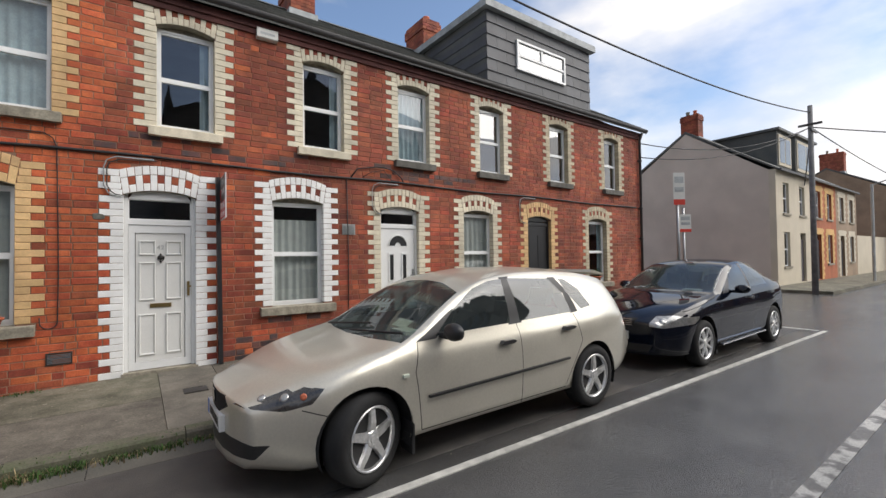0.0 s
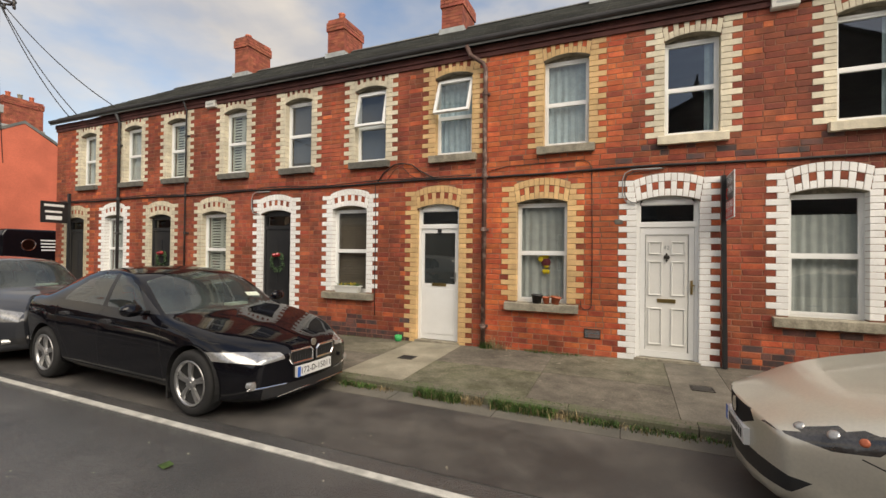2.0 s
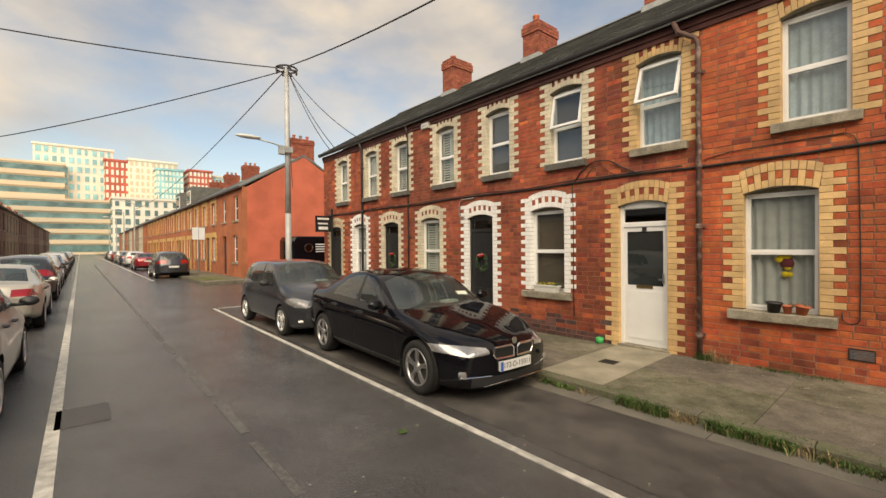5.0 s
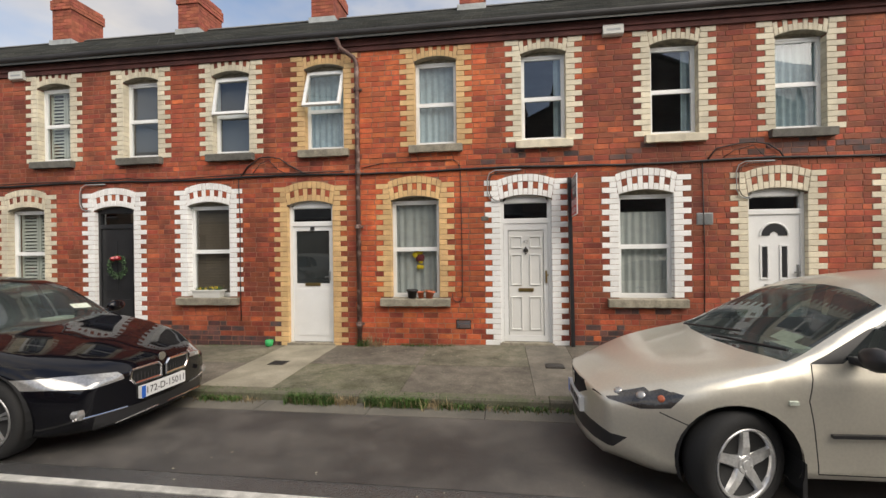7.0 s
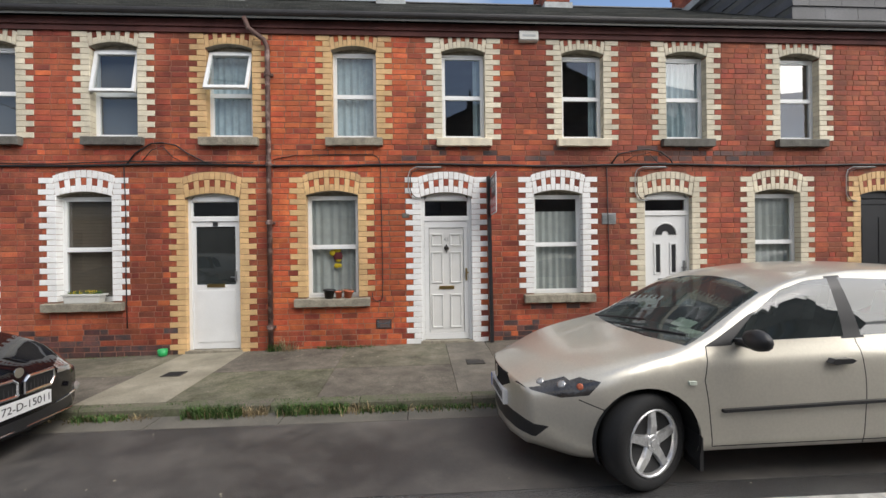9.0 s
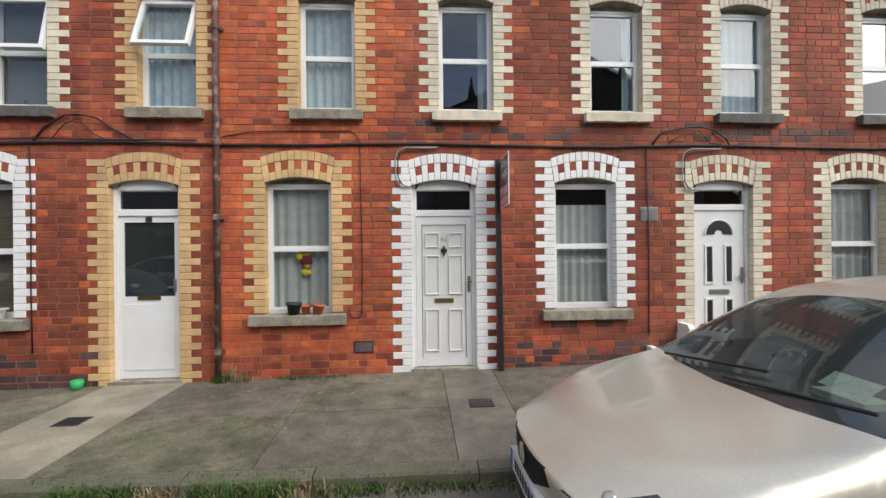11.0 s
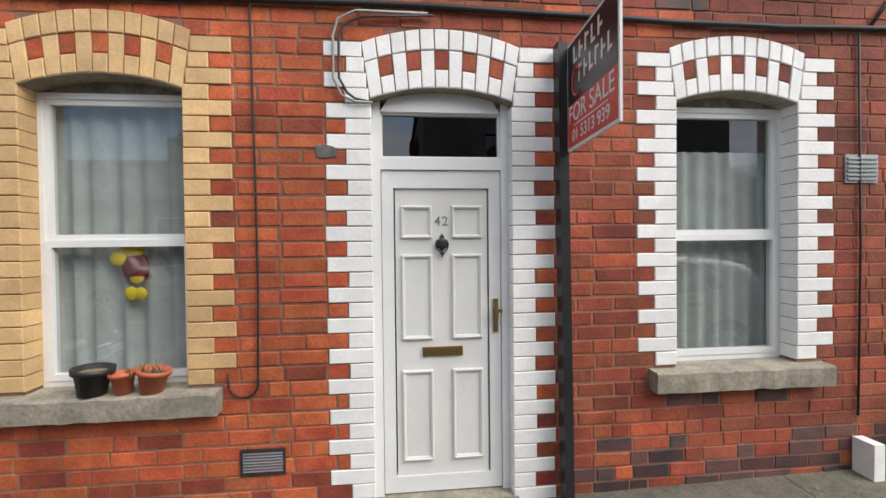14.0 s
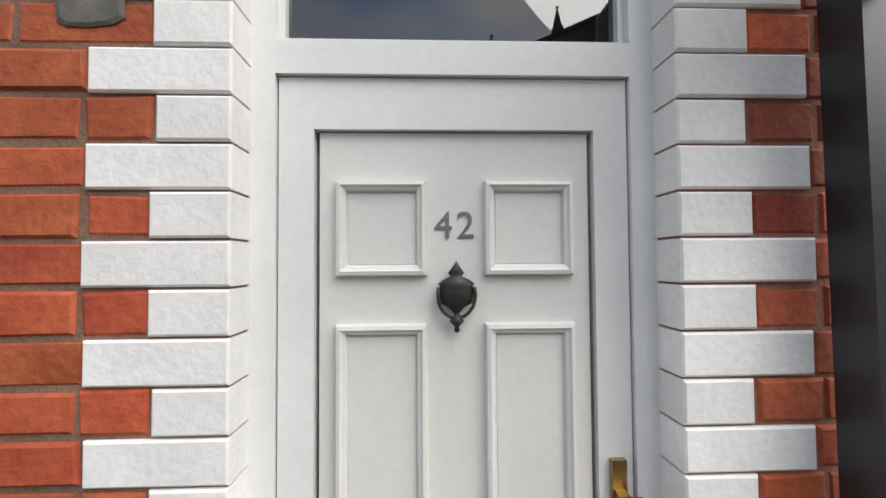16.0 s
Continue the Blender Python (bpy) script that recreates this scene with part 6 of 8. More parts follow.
    for sg in (-1, 1):
        q = Soup()
        mx, mz = P["mirror"]
        yy = sg * (W - 0.02 - (P.get("folded", 0) if sg > 0 else 0))
        mx += 0.12 if sg > 0 and P.get("folded") else 0
        prof = [(0.0, -0.11), (0.05, -0.10), (0.078, -0.04), (0.08, 0.05), (0.055, 0.10), (0.0, 0.115)]
        q.lathe(prof, 14, "x")
        q.v = [(mx + b_z * 0.9 * 0 + a * 0.62 + 0.0, yy + sg * (0.10 + 0.0) + b * 1.0, mz + z * 0.85) for a, b, z, b_z in ((v[0] * 0.7, v[1] * 1.35, v[2], 0) for v in q.v)]
        q.prism([(mx - 0.02, mz - 0.06), (mx + 0.05, mz - 0.06), (mx + 0.05, mz - 0.02), (mx - 0.02, mz - 0.02)], *sorted((yy - sg * 0.08, yy + sg * 0.06)))
        put("mirror", q, P.get("mirror_mat", M_TRIM) or body_mat, c, smooth=True)
        for hx, hz in P["handles"]:
            q = Soup()
            q.prism([(hx, hz - 0.012), (hx + 0.03, hz - 0.022), (hx + 0.15, hz - 0.016), (hx + 0.18, hz + 0.002), (hx + 0.15, hz + 0.016), (hx + 0.03, hz + 0.016)], *sorted((sg * (W * 0.94), sg * (W + 0.012))))
            put("door_handle", q, P.get("handle_mat", M_TRIM), c)
        for (ax, az), (bx_, bz) in P.get("moulding", []):
            q = Soup()
            q.prism(strip((ax, az), (bx_, bz), 0.010), *sorted((sg * (W * 0.96), sg * (W + 0.009))))
            put("side_moulding", q, P.get("moulding_mat", M_TRIM), c)
        for wx, tn in ((fx, P.get("steer", 0)), (rx, 0)):
            wheel(c, wx, sg * (W - 0.115), R, sg, P.get("spokes", 5), rim, style=P.get("wstyle", "five"), turn=tn)
        if full:
            q = Soup()
            q.prism([(fx + R + 0.03, 0.12), (fx + R + 0.055, 0.12), (fx + R + 0.055, 0.34), (fx + R + 0.03, 0.36)], *sorted((sg * (W - 0.2), sg * (W - 0.03))))
            put("mud_flap", q, M_TRIM, c)
    for nm, items, mt in P.get("extra", []):
        q = Soup()
        for it in items:
            it(q)
        put(nm, q, mt, c, kind="stuff" if len(items) > 3 else "")
    px, pz = P["plate"]
    q = Soup()
    q.box((px - 0.012, -0.26, pz - 0.055), (px + 0.03, 0.26, pz + 0.055))
    pl = put("number_plate", q, M_PLATE, c, label="white number plate")
    boxes("plate_band", [((px - 0.014, 0.215, pz - 0.053), (px - 0.012, 0.258, pz + 0.053))], M_BLUE, pl)
    if plate:
        text("plate_number", plate, 0.088, pose(px - 0.0135, -0.02, pz, 90, 0, -90), M_TRIM, pl, depth=0.0005)
    else:
        boxes("plate_bars", [((px - 0.0145, 0.16 - 0.055 * i, pz - 0.03), (px - 0.012, 0.125 - 0.055 * i, pz + 0.03)) for i in range(7)], M_TRIM, pl, kind="stuff")
    boxes("rear_plate", [((L - 0.02, -0.26, P["rplate"] - 0.055), (L + 0.012, 0.26, P["rplate"] + 0.055))], M_PLATE, c)
    c.matrix_basis = m
    return c


def hatch(L=4.40, W=1.755, H=1.465, fo=0.83, wb=2.64, r=0.32):
    k, h = L / 4.42, H / 1.465
    S = lambda pts: [(x * k, z * h) for x, z in pts]
    X = lambda pts: [(x * k, w) for x, w in pts]
    return dict(L=L, W=W, fo=fo, wb=wb, r=r, sedan=False, cowl_x=1.10 * k, cowl_z=0.935 * h, seat=1.62 * k, lamp_mat=M_LAMPD, gap=0.034,
                top=S([(0, 0.62), (0.04, 0.67), (0.25, 0.755), (0.6, 0.84), (0.95, 0.905), (1.14, 0.94), (1.45, 1.125), (1.78, 1.305), (2.05, 1.405), (2.5, 1.462), (3.0, 1.46), (3.5, 1.425), (3.95, 1.35), (4.1, 1.22), (4.28, 1.0), (4.38, 0.9), (4.42, 0.62)]),
                belt=S([(0, 0.57), (0.2, 0.67), (0.5, 0.755), (0.9, 0.845), (1.2, 0.895), (2, 0.925), (3, 0.955), (3.8, 1.02), (4.2, 0.96), (4.42, 0.6)]),
                bottom=[(0, 0.215), (0.3, 0.16), (0.9, 0.19), (1.4, 0.2), (3.2 * k, 0.21), (3.9 * k, 0.25), (L, 0.36)],
                wide=X([(0, 0.66), (0.06, 0.76), (0.2, 0.875), (0.45, 0.955), (0.8, 0.995), (1.2, 0.985), (3.0, 0.985), (3.5, 1.0), (4.0, 0.97), (4.25, 0.90), (4.42, 0.78)]),
                wtop=X([(0, 0.46), (0.3, 0.63), (0.9, 0.79), (1.2, 0.86), (1.8, 0.755), (2.3, 0.715), (3.4, 0.70), (3.98, 0.68), (4.3, 0.70), (4.42, 0.66)]),
                screen=[(x * k, y) for x, y in ((1.16, 0.745), (1.80, 0.62), (1.88, 0.3), (1.90, 0), (1.88, -0.3), (1.80, -0.62), (1.16, -0.745), (1.07, -0.38), (1.04, 0), (1.07, 0.38))],
                rear=[(-0.5, 1.06 * h), (0.5, 1.06 * h), (0.44, 1.32 * h), (-0.44, 1.32 * h)],
                side=[S([(1.45, 0.955), (2.27, 0.975), (2.30, 1.365), (2.12, 1.35), (1.92, 1.29), (1.68, 1.14)]), S([(2.40, 0.98), (3.14, 1.0), (3.08, 1.20), (2.94, 1.345), (2.38, 1.37)]), S([(3.22, 1.01), (3.46, 1.04), (3.36, 1.22), (3.20, 1.325), (3.03, 1.345), (3.15, 1.20)])],
                black=[S([(1.27, 0.925), (1.45, 0.935), (1.72, 1.16), (1.64, 1.13)]), S([(2.25, 0.96), (2.42, 0.965), (2.40, 1.385), (2.28, 1.38)]), S([(3.12, 0.99), (3.24, 1.0), (3.17, 1.21), (3.09, 1.21)]), S([(3.09, 1.19), (3.17, 1.20), (3.05, 1.355), (2.93, 1.355)])],
                gaps=[(S([(1.28, 0.28)])[0], S([(1.22, 0.72)])[0]), (S([(1.22, 0.72)])[0], S([(1.28, 0.925)])[0]), (S([(2.36, 0.25)])[0], S([(2.35, 0.965)])[0]), (S([(3.22, 0.72)])[0], S([(3.16, 0.99)])[0]), (S([(2.98, 0.31)])[0], S([(3.22, 0.72)])[0]),
                      (S([(1.28, 0.275)])[0], S([(2.98, 0.285)])[0]), (S([(0.40, 0.59)])[0], S([(0.55, 0.54)])[0])],
                lamp=S([(0.02, 0.615), (0.14, 0.60), (0.30, 0.585), (0.46, 0.625), (0.54, 0.715), (0.36, 0.74), (0.14, 0.70)]), lamp_in=0.42 * W / 2 + 0.04,
                tail=S([(4.02, 0.80), (4.42, 0.80), (4.42, 1.0), (4.18, 1.0)]),
                grille=[[(-0.14, 0.50), (0.14, 0.50), (0.32, 0.575), (0.27, 0.64), (-0.27, 0.64), (-0.32, 0.575)]], bumper=[[(-0.60, 0.285), (-0.42, 0.27), (0.42, 0.27), (0.60, 0.285), (0.66, 0.375), (0.34, 0.385), (-0.34, 0.385), (-0.66, 0.375)]],
                mirror=(1.50 * k, 1.0 * h), handles=[(2.08 * k, 0.83 * h), (2.92 * k, 0.865 * h)], moulding=[(S([(1.33, 0.525)])[0], S([(3.0, 0.57)])[0])], plate=(0.0, 0.445), rplate=0.7)


def saloon(L=4.63, W=1.81, H=1.43, fo=0.78, wb=2.81, r=0.325):
    k, h = L / 4.63, H / 1.43
    S = lambda pts: [(x * k, z * h) for x, z in pts]
    X = lambda pts: [(x * k, w) for x, w in pts]
    return dict(L=L, W=W, fo=fo, wb=wb, r=r, sedan=True, cowl_x=1.42 * k, cowl_z=0.96 * h, seat=1.95 * k,
                top=S([(0, 0.62), (0.03, 0.69), (0.2, 0.755), (0.6, 0.85), (1.1, 0.93), (1.45, 0.97), (1.8, 1.15), (2.15, 1.325), (2.4, 1.40), (2.8, 1.435), (3.1, 1.42), (3.4, 1.36), (3.75, 1.22), (4.08, 1.07), (4.3, 1.06), (4.55, 1.05), (4.6, 0.95), (4.63, 0.66)]),
                belt=S([(0, 0.58), (0.2, 0.68), (0.5, 0.77), (1.0, 0.87), (1.45, 0.91), (2.2, 0.93), (3.2, 0.97), (3.9, 1.0), (4.4, 0.98), (4.63, 0.64)]),
                bottom=[(0, 0.22), (0.3, 0.17), (0.9, 0.18), (1.4, 0.2), (3.4 * k, 0.21), (4.1 * k, 0.25), (L, 0.38)],
                wide=X([(0, 0.74), (0.06, 0.82), (0.2, 0.92), (0.45, 0.97), (0.8, 0.995), (1.3, 0.98), (3.0, 0.985), (3.6, 1.0), (4.1, 0.965), (4.45, 0.90), (4.63, 0.80)]),
                wtop=X([(0, 0.58), (0.3, 0.70), (0.9, 0.80), (1.45, 0.85), (2.15, 0.73), (2.6, 0.69), (3.3, 0.67), (3.7, 0.69), (4.08, 0.80), (4.55, 0.82), (4.63, 0.74)]),
                screen=[(x * k, y) for x, y in ((1.50, 0.74), (2.19, 0.62), (2.26, 0.3), (2.28, 0), (2.26, -0.3), (2.19, -0.62), (1.50, -0.74), (1.38, -0.38), (1.35, 0), (1.38, 0.38))],
                rear=[(x * k, y) for x, y in ((3.40, 0.56), (3.42, -0.56), (4.02, -0.64), (4.02, 0.64))],
                side=[S([(1.92, 0.955), (2.72, 0.975), (2.72, 1.345), (2.5, 1.335), (2.2, 1.22)]), S([(2.79, 0.98), (3.5, 1.0), (3.42, 1.26), (3.2, 1.335), (2.79, 1.35)])],
                black=[S([(2.70, 0.97), (2.81, 0.975), (2.81, 1.36), (2.70, 1.355)]), S([(1.70, 0.93), (1.93, 0.94), (2.12, 1.16), (2.02, 1.12)])],
                gaps=[(S([(1.36, 0.3)])[0], S([(1.52, 0.9)])[0]), (S([(2.76, 0.26)])[0], S([(2.76, 0.95)])[0]), (S([(3.25, 0.3)])[0], S([(3.6, 0.75)])[0]), (S([(0.5, 0.76)])[0], S([(1.4, 0.895)])[0])],
                lamp=[(0.40, 0.60), (0.60, 0.585), (0.86, 0.62), (0.88, 0.70), (0.70, 0.695), (0.42, 0.67)], lamp_axis="x", lamp_in=0.4,
                tail=S([(4.30, 0.78), (4.63, 0.78), (4.63, 0.93), (4.40, 0.93)]),
                grille=[[(0.035, 0.545), (0.30, 0.55), (0.34, 0.60), (0.32, 0.685), (0.07, 0.685), (0.035, 0.65)], [(-0.32, 0.685), (-0.34, 0.60), (-0.30, 0.55), (-0.035, 0.545), (-0.035, 0.65), (-0.07, 0.685)]],
                bumper=[[(-0.5, 0.25), (0.5, 0.25), (0.56, 0.36), (-0.56, 0.36)]],
                mirror=(1.98 * k, 0.99 * h), handles=[(2.50 * k, 0.84 * h), (3.40 * k, 0.87 * h)], plate=(-0.005, 0.465), rplate=0.78, mirror_mat=None)


def bar(a, b, r):
    return lambda s: s.tube(a, b, r, 8)


def loop(pts, r):
    return lambda s: s.pipe(pts + pts[:1], r, 6)


def parked_cars():
    P = hatch(wb=2.58)
    P["bend"] = (0.30, 0.16)
    P["steer"] = 21
    P["folded"] = 0.10
    P["lenses"] = [("lamp_reflector", 0.20, 0.655, 0.030, M_LAMP), ("lamp_reflector", 0.315, 0.665, 0.032, M_LAMP), ("indicator_lens", 0.415, 0.672, 0.024, M_TERRA)]
    P["extra"] = [("badge", [lambda s: s.lathe([(0.001, 0.012), (0.05, 0.01), (0.055, 0.0)], 16, "x", (-0.012, 0, 0.585))], M_CHROME),
                  ("spoiler", [lambda s: s.prism([(3.86, 1.375), (4.10, 1.335), (4.10, 1.355), (3.88, 1.405)], -0.52, 0.52)], C_SILVER),
                  ("indicator", [lambda s: s.box((1.10, -0.875, 0.70), (1.15, -0.855, 0.722))], M_PAPER),
                  ("permit_disc", [lambda s: s.add([(1.33, -0.50, 0.99), (1.33, -0.28, 0.995), (1.42, -0.28, 1.045), (1.42, -0.50, 1.04)], [(0, 1, 2, 3)])], M_PAPER),
                  ("wiper", [bar((1.06, 0.5, 0.95), (1.20, -0.15, 1.01), 0.009), bar((1.06, -0.02, 0.95), (1.24, -0.62, 0.975), 0.009)], M_TRIM)]
    car(P, C_SILVER, pose(1.37, 4.055, 0), "champagne silver five-door hatchback parked by the kerb", plate="")
    P = saloon()
    P.update(spokes=5, wstyle="twin", gap=0.04, cowl_x=1.28, cowl_z=0.945, seat=1.68,
             top=[(0, 0.56), (0.03, 0.63), (0.2, 0.705), (0.6, 0.815), (1.0, 0.895), (1.32, 0.945), (1.6, 1.10), (1.9, 1.285), (2.15, 1.38), (2.5, 1.425), (2.8, 1.425), (3.15, 1.38), (3.55, 1.25), (3.9, 1.10), (4.15, 1.04), (4.4, 1.04), (4.55, 1.03), (4.6, 0.94), (4.63, 0.66)],
             belt=[(0, 0.52), (0.2, 0.62), (0.5, 0.73), (1.0, 0.85), (1.4, 0.90), (2.2, 0.93), (3.2, 0.97), (3.9, 0.99), (4.4, 0.97), (4.63, 0.64)],
             bottom=[(0, 0.17), (0.3, 0.14), (0.9, 0.17), (1.4, 0.19), (3.4, 0.20), (4.1, 0.24), (4.63, 0.36)],
             screen=[(1.38, 0.75), (1.96, 0.62), (2.05, 0.3), (2.07, 0), (2.05, -0.3), (1.96, -0.62), (1.38, -0.75), (1.26, -0.38), (1.23, 0), (1.26, 0.38)],
             rear=[(3.28, 0.56), (3.30, -0.56), (3.92, -0.64), (3.92, 0.64)],
             side=[[(1.62, 0.965), (2.36, 0.98), (2.38, 1.335), (2.18, 1.32), (1.93, 1.21)], [(2.45, 0.985), (3.30, 1.01), (3.22, 1.12), (2.98, 1.27), (2.75, 1.33), (2.46, 1.34)]],
             black=[[(2.35, 0.97), (2.47, 0.975), (2.47, 1.35), (2.37, 1.345)], [(1.42, 0.94), (1.63, 0.95), (1.88, 1.19), (1.80, 1.15)]],
             gaps=[((1.22, 0.28), (1.30, 0.87)), ((2.42, 0.25), (2.42, 0.96)), ((3.02, 0.30), (3.32, 0.75)), ((0.5, 0.72), (1.28, 0.865)), ((3.32, 0.75), (3.36, 0.98)), ((1.22, 0.27), (3.02, 0.29))],
             lamp=[(0.38, 0.545), (0.60, 0.525), (0.86, 0.57), (0.90, 0.655), (0.70, 0.645), (0.40, 0.61)],
             grille=[[(0.03, 0.475), (0.29, 0.475), (0.335, 0.53), (0.32, 0.605), (0.07, 0.61), (0.03, 0.575)], [(-0.32, 0.605), (-0.335, 0.53), (-0.29, 0.475), (-0.03, 0.475), (-0.03, 0.575), (-0.07, 0.61)]],
             bumper=[[(-0.62, 0.185), (0.62, 0.185), (0.60, 0.285), (-0.60, 0.285)]],
             mirror=(1.58, 1.0), handles=[(2.15, 0.83), (3.02, 0.86)], plate=(-0.005, 0.385))
    front = lambda y: -0.004 + 0.24 * (abs(y) / 0.9) ** 2.2
    kid = lambda sg: [(front(y), y * sg, z) for y, z in ((0.03, 0.475), (0.29, 0.475), (0.335, 0.53), (0.32, 0.605), (0.07, 0.61), (0.03, 0.575))]
    bars = []
    for sg in (-1, 1):
        for i in range(8):
            y = sg * (0.06 + 0.034 * i)
            bars.append(bar((front(y) + 0.006, y, 0.48), (front(y) + 0.010, y, 0.60), 0.0045))
    low = lambda sg, z: [(front(y) + 0.004, y * sg, z + (y - 0.36) * 0.03) for y in (0.36, 0.46, 0.56, 0.66, 0.74)]
    P["extra"] = [("kidney_surround", [loop(kid(1), 0.013), loop(kid(-1), 0.013)], M_CHROME), ("grille_insert", bars, M_TRIM),
                  ("badge", [lambda s: s.lathe([(0.001, 0.012), (0.038, 0.01), (0.041, 0.0)], 16, "x", (0.006, 0, 0.655))], M_CHROME),
                  ("chrome_strip", [lambda s: s.pipe(low(1, 0.29), 0.008), lambda s: s.pipe(low(-1, 0.29), 0.008), bar((0.01, -0.5, 0.20), (0.01, 0.5, 0.20), 0.007)], M_CHROME),
                  ("fog_light", [lambda s: s.lathe([(0.001, -0.02), (0.042, -0.01), (0.042, 0.05)], 14, "x", (0.135, 0.69, 0.335)), lambda s: s.lathe([(0.001, -0.02), (0.042, -0.01), (0.042, 0.05)], 14, "x", (0.135, -0.69, 0.335))], M_LAMP),
                  ("windscreen_label", [lambda s: s.add([(1.50, -0.60, 1.03), (1.50, -0.40, 1.045), (1.57, -0.40, 1.09), (1.57, -0.60, 1.08)], [(0, 1, 2, 3)])], M_PAPER)]
    car(P, C_BLACK, pose(-2.50, 4.135, 0, 0, 0, 178), "glossy black four-door saloon parked by the kerb", rim=M_ALLOYD, plate="172-D-15011")
    P = saloon(4.65, 1.76, 1.48, 0.95, 2.70, 0.32)
    P.update(spokes=8, grille=[[(-0.32, 0.60), (0.32, 0.60), (0.36, 0.70), (-0.36, 0.70)]], handle_mat=C_NAVY, lamp=[(0.52, 0.60), (0.68, 0.585), (0.86, 0.62), (0.87, 0.71), (0.72, 0.745), (0.54, 0.73)], lenses=[("lamp_reflector", 0.20, 0.67, 0.045, M_LAMP)])
    P["extra"] = [("grille_insert", [bar((0.0, -0.33, z), (0.0, 0.33, z), 0.007) for z in (0.61, 0.635, 0.66, 0.69)], M_CHROME), ("badge", [lambda s: s.lathe([(0.001, 0.012), (0.05, 0.01), (0.055, 0.0)], 16, "x", (-0.012, 0, 0.66))], M_CHROME)]
    P["moulding"], P["moulding_mat"] = [((1.45, 0.245), (3.15, 0.27))], M_CHROME
    car(P, C_NAVY, pose(6.42, 4.06, 0), "dark navy four-door saloon parked behind the silver hatchback")
    P = hatch(4.0, 1.65, 1.50, 0.84, 2.45, 0.30)
    P.update(spokes=7, lamp_mat=M_LAMP, moulding=[], cowl_x=1.02, cowl_z=1.03,
             top=[(0, 0.66), (0.03, 0.74), (0.2, 0.83), (0.6, 0.93), (0.95, 1.0), (1.08, 1.03), (1.3, 1.20), (1.55, 1.385), (1.75, 1.46), (2.2, 1.50), (2.8, 1.495), (3.4, 1.45), (3.72, 1.38), (3.84, 1.15), (3.93, 1.0), (3.98, 0.9), (4.0, 0.62)],
             belt=[(0, 0.60), (0.2, 0.73), (0.6, 0.84), (1.0, 0.92), (2, 0.96), (3, 0.98), (3.7, 1.0), (4.0, 0.6)],
             screen=[(1.12, 0.69), (1.62, 0.60), (1.69, 0.3), (1.70, 0), (1.69, -0.3), (1.62, -0.60), (1.12, -0.69), (1.05, -0.38), (1.03, 0), (1.05, 0.38)],
             side=[[(1.42, 0.985), (2.2, 0.995), (2.2, 1.41), (1.85, 1.40), (1.62, 1.28)], [(2.27, 0.995), (3.0, 1.01), (2.98, 1.40), (2.27, 1.41)], [(3.07, 1.03), (3.45, 1.06), (3.40, 1.34), (3.05, 1.38)]],
             black=[[(2.17, 0.98), (2.30, 0.98), (2.30, 1.42), (2.17, 1.42)]], gaps=[((1.15, 0.28), (1.2, 0.92)), ((2.23, 0.26), (2.23, 0.97)), ((3.02, 0.32), (3.22, 0.7))],
             lamp=[(0.10, 0.60), (0.34, 0.605), (0.60, 0.70), (0.62, 0.76), (0.40, 0.78), (0.16, 0.72)], lamp_in=0.36, mirror=(1.5, 1.03), handles=[(1.95, 0.86), (2.8, 0.88)],
             grille=[[(-0.34, 0.60), (0.34, 0.60), (0.38, 0.72), (-0.38, 0.72)]])
    P["extra"] = [("chrome_strip", [bar((0.0, -0.4, 0.735), (0.0, 0.4, 0.735), 0.014)], M_CHROME), ("fog_light", [bar((0.16, 0.45, 0.33), (0.24, 0.68, 0.33), 0.04), bar((0.16, -0.45, 0.33), (0.24, -0.68, 0.33), 0.04)], M_LAMP)]
    car(P, C_GREY, pose(-7.06, 4.10, 0, 0, 0, 180), "dark grey small hatchback parked behind the black saloon")
    # farther cars along both kerbs, tails to the viewer
    far_h = hatch(4.3, 1.78, 1.56, 0.88, 2.6, 0.33)
    far_h["moulding"] = []
    far_s = saloon(4.6, 1.8, 1.45, 0.9, 2.7, 0.32)
    suv = hatch(4.4, 1.82, 1.62, 0.9, 2.62, 0.35)
    suv["moulding"] = []
    built = {}

    def far_car(P, mt, nm, x, y, where, full, group):
        key = (id(P), mt.name)
        if key not in built:
            built[key] = car(P, mt, pose(x, y, 0), nm + where, full=full, group=group)
        else:
            c = copy_thing(built[key], pose(x, y, 0))
            tagged(c, nm + where, group=group)
    for i, (P, mt, nm, x) in enumerate([(suv, C_GREY, "dark grey hatchback", -33.2), (far_s, C_RED, "red saloon", -46.0), (far_h, C_WHITE, "white hatchback", -55.0), (far_s, C_BLUE, "slate blue saloon", -63.5), (far_h, C_SILVER, "silver hatchback", -71),
                                        (far_s, C_RED, "red saloon", -80), (far_h, C_WHITE, "white hatchback", -88), (far_s, C_BLUE, "slate blue saloon", -97)]):
        far_car(P, mt, nm, x, 4.45, " parked along the far kerb", i < 2, "parked cars down the street")
    for i, (P, mt, nm, x) in enumerate([(far_h, C_SILVER, "silver hatchback", -9.0), (far_s, C_SILVER, "pale gold saloon", -16.4), (suv, C_GREY, "dark hatchback", -23.2), (far_h, C_WHITE, "white hatchback", -29.4), (far_s, C_BLUE, "dark saloon", -37), (far_h, C_WHITE, "white hatchback", -43.5),
                                        (suv, C_GREY, "grey hatchback", -50), (far_h, C_SILVER, "silver hatchback", -56.5), (far_s, C_SILVER, "pale saloon", -63), (far_h, C_WHITE, "white hatchback", -70), (far_s, C_RED, "red saloon", -78), (far_s, C_SILVER, "silver saloon", -86)]):
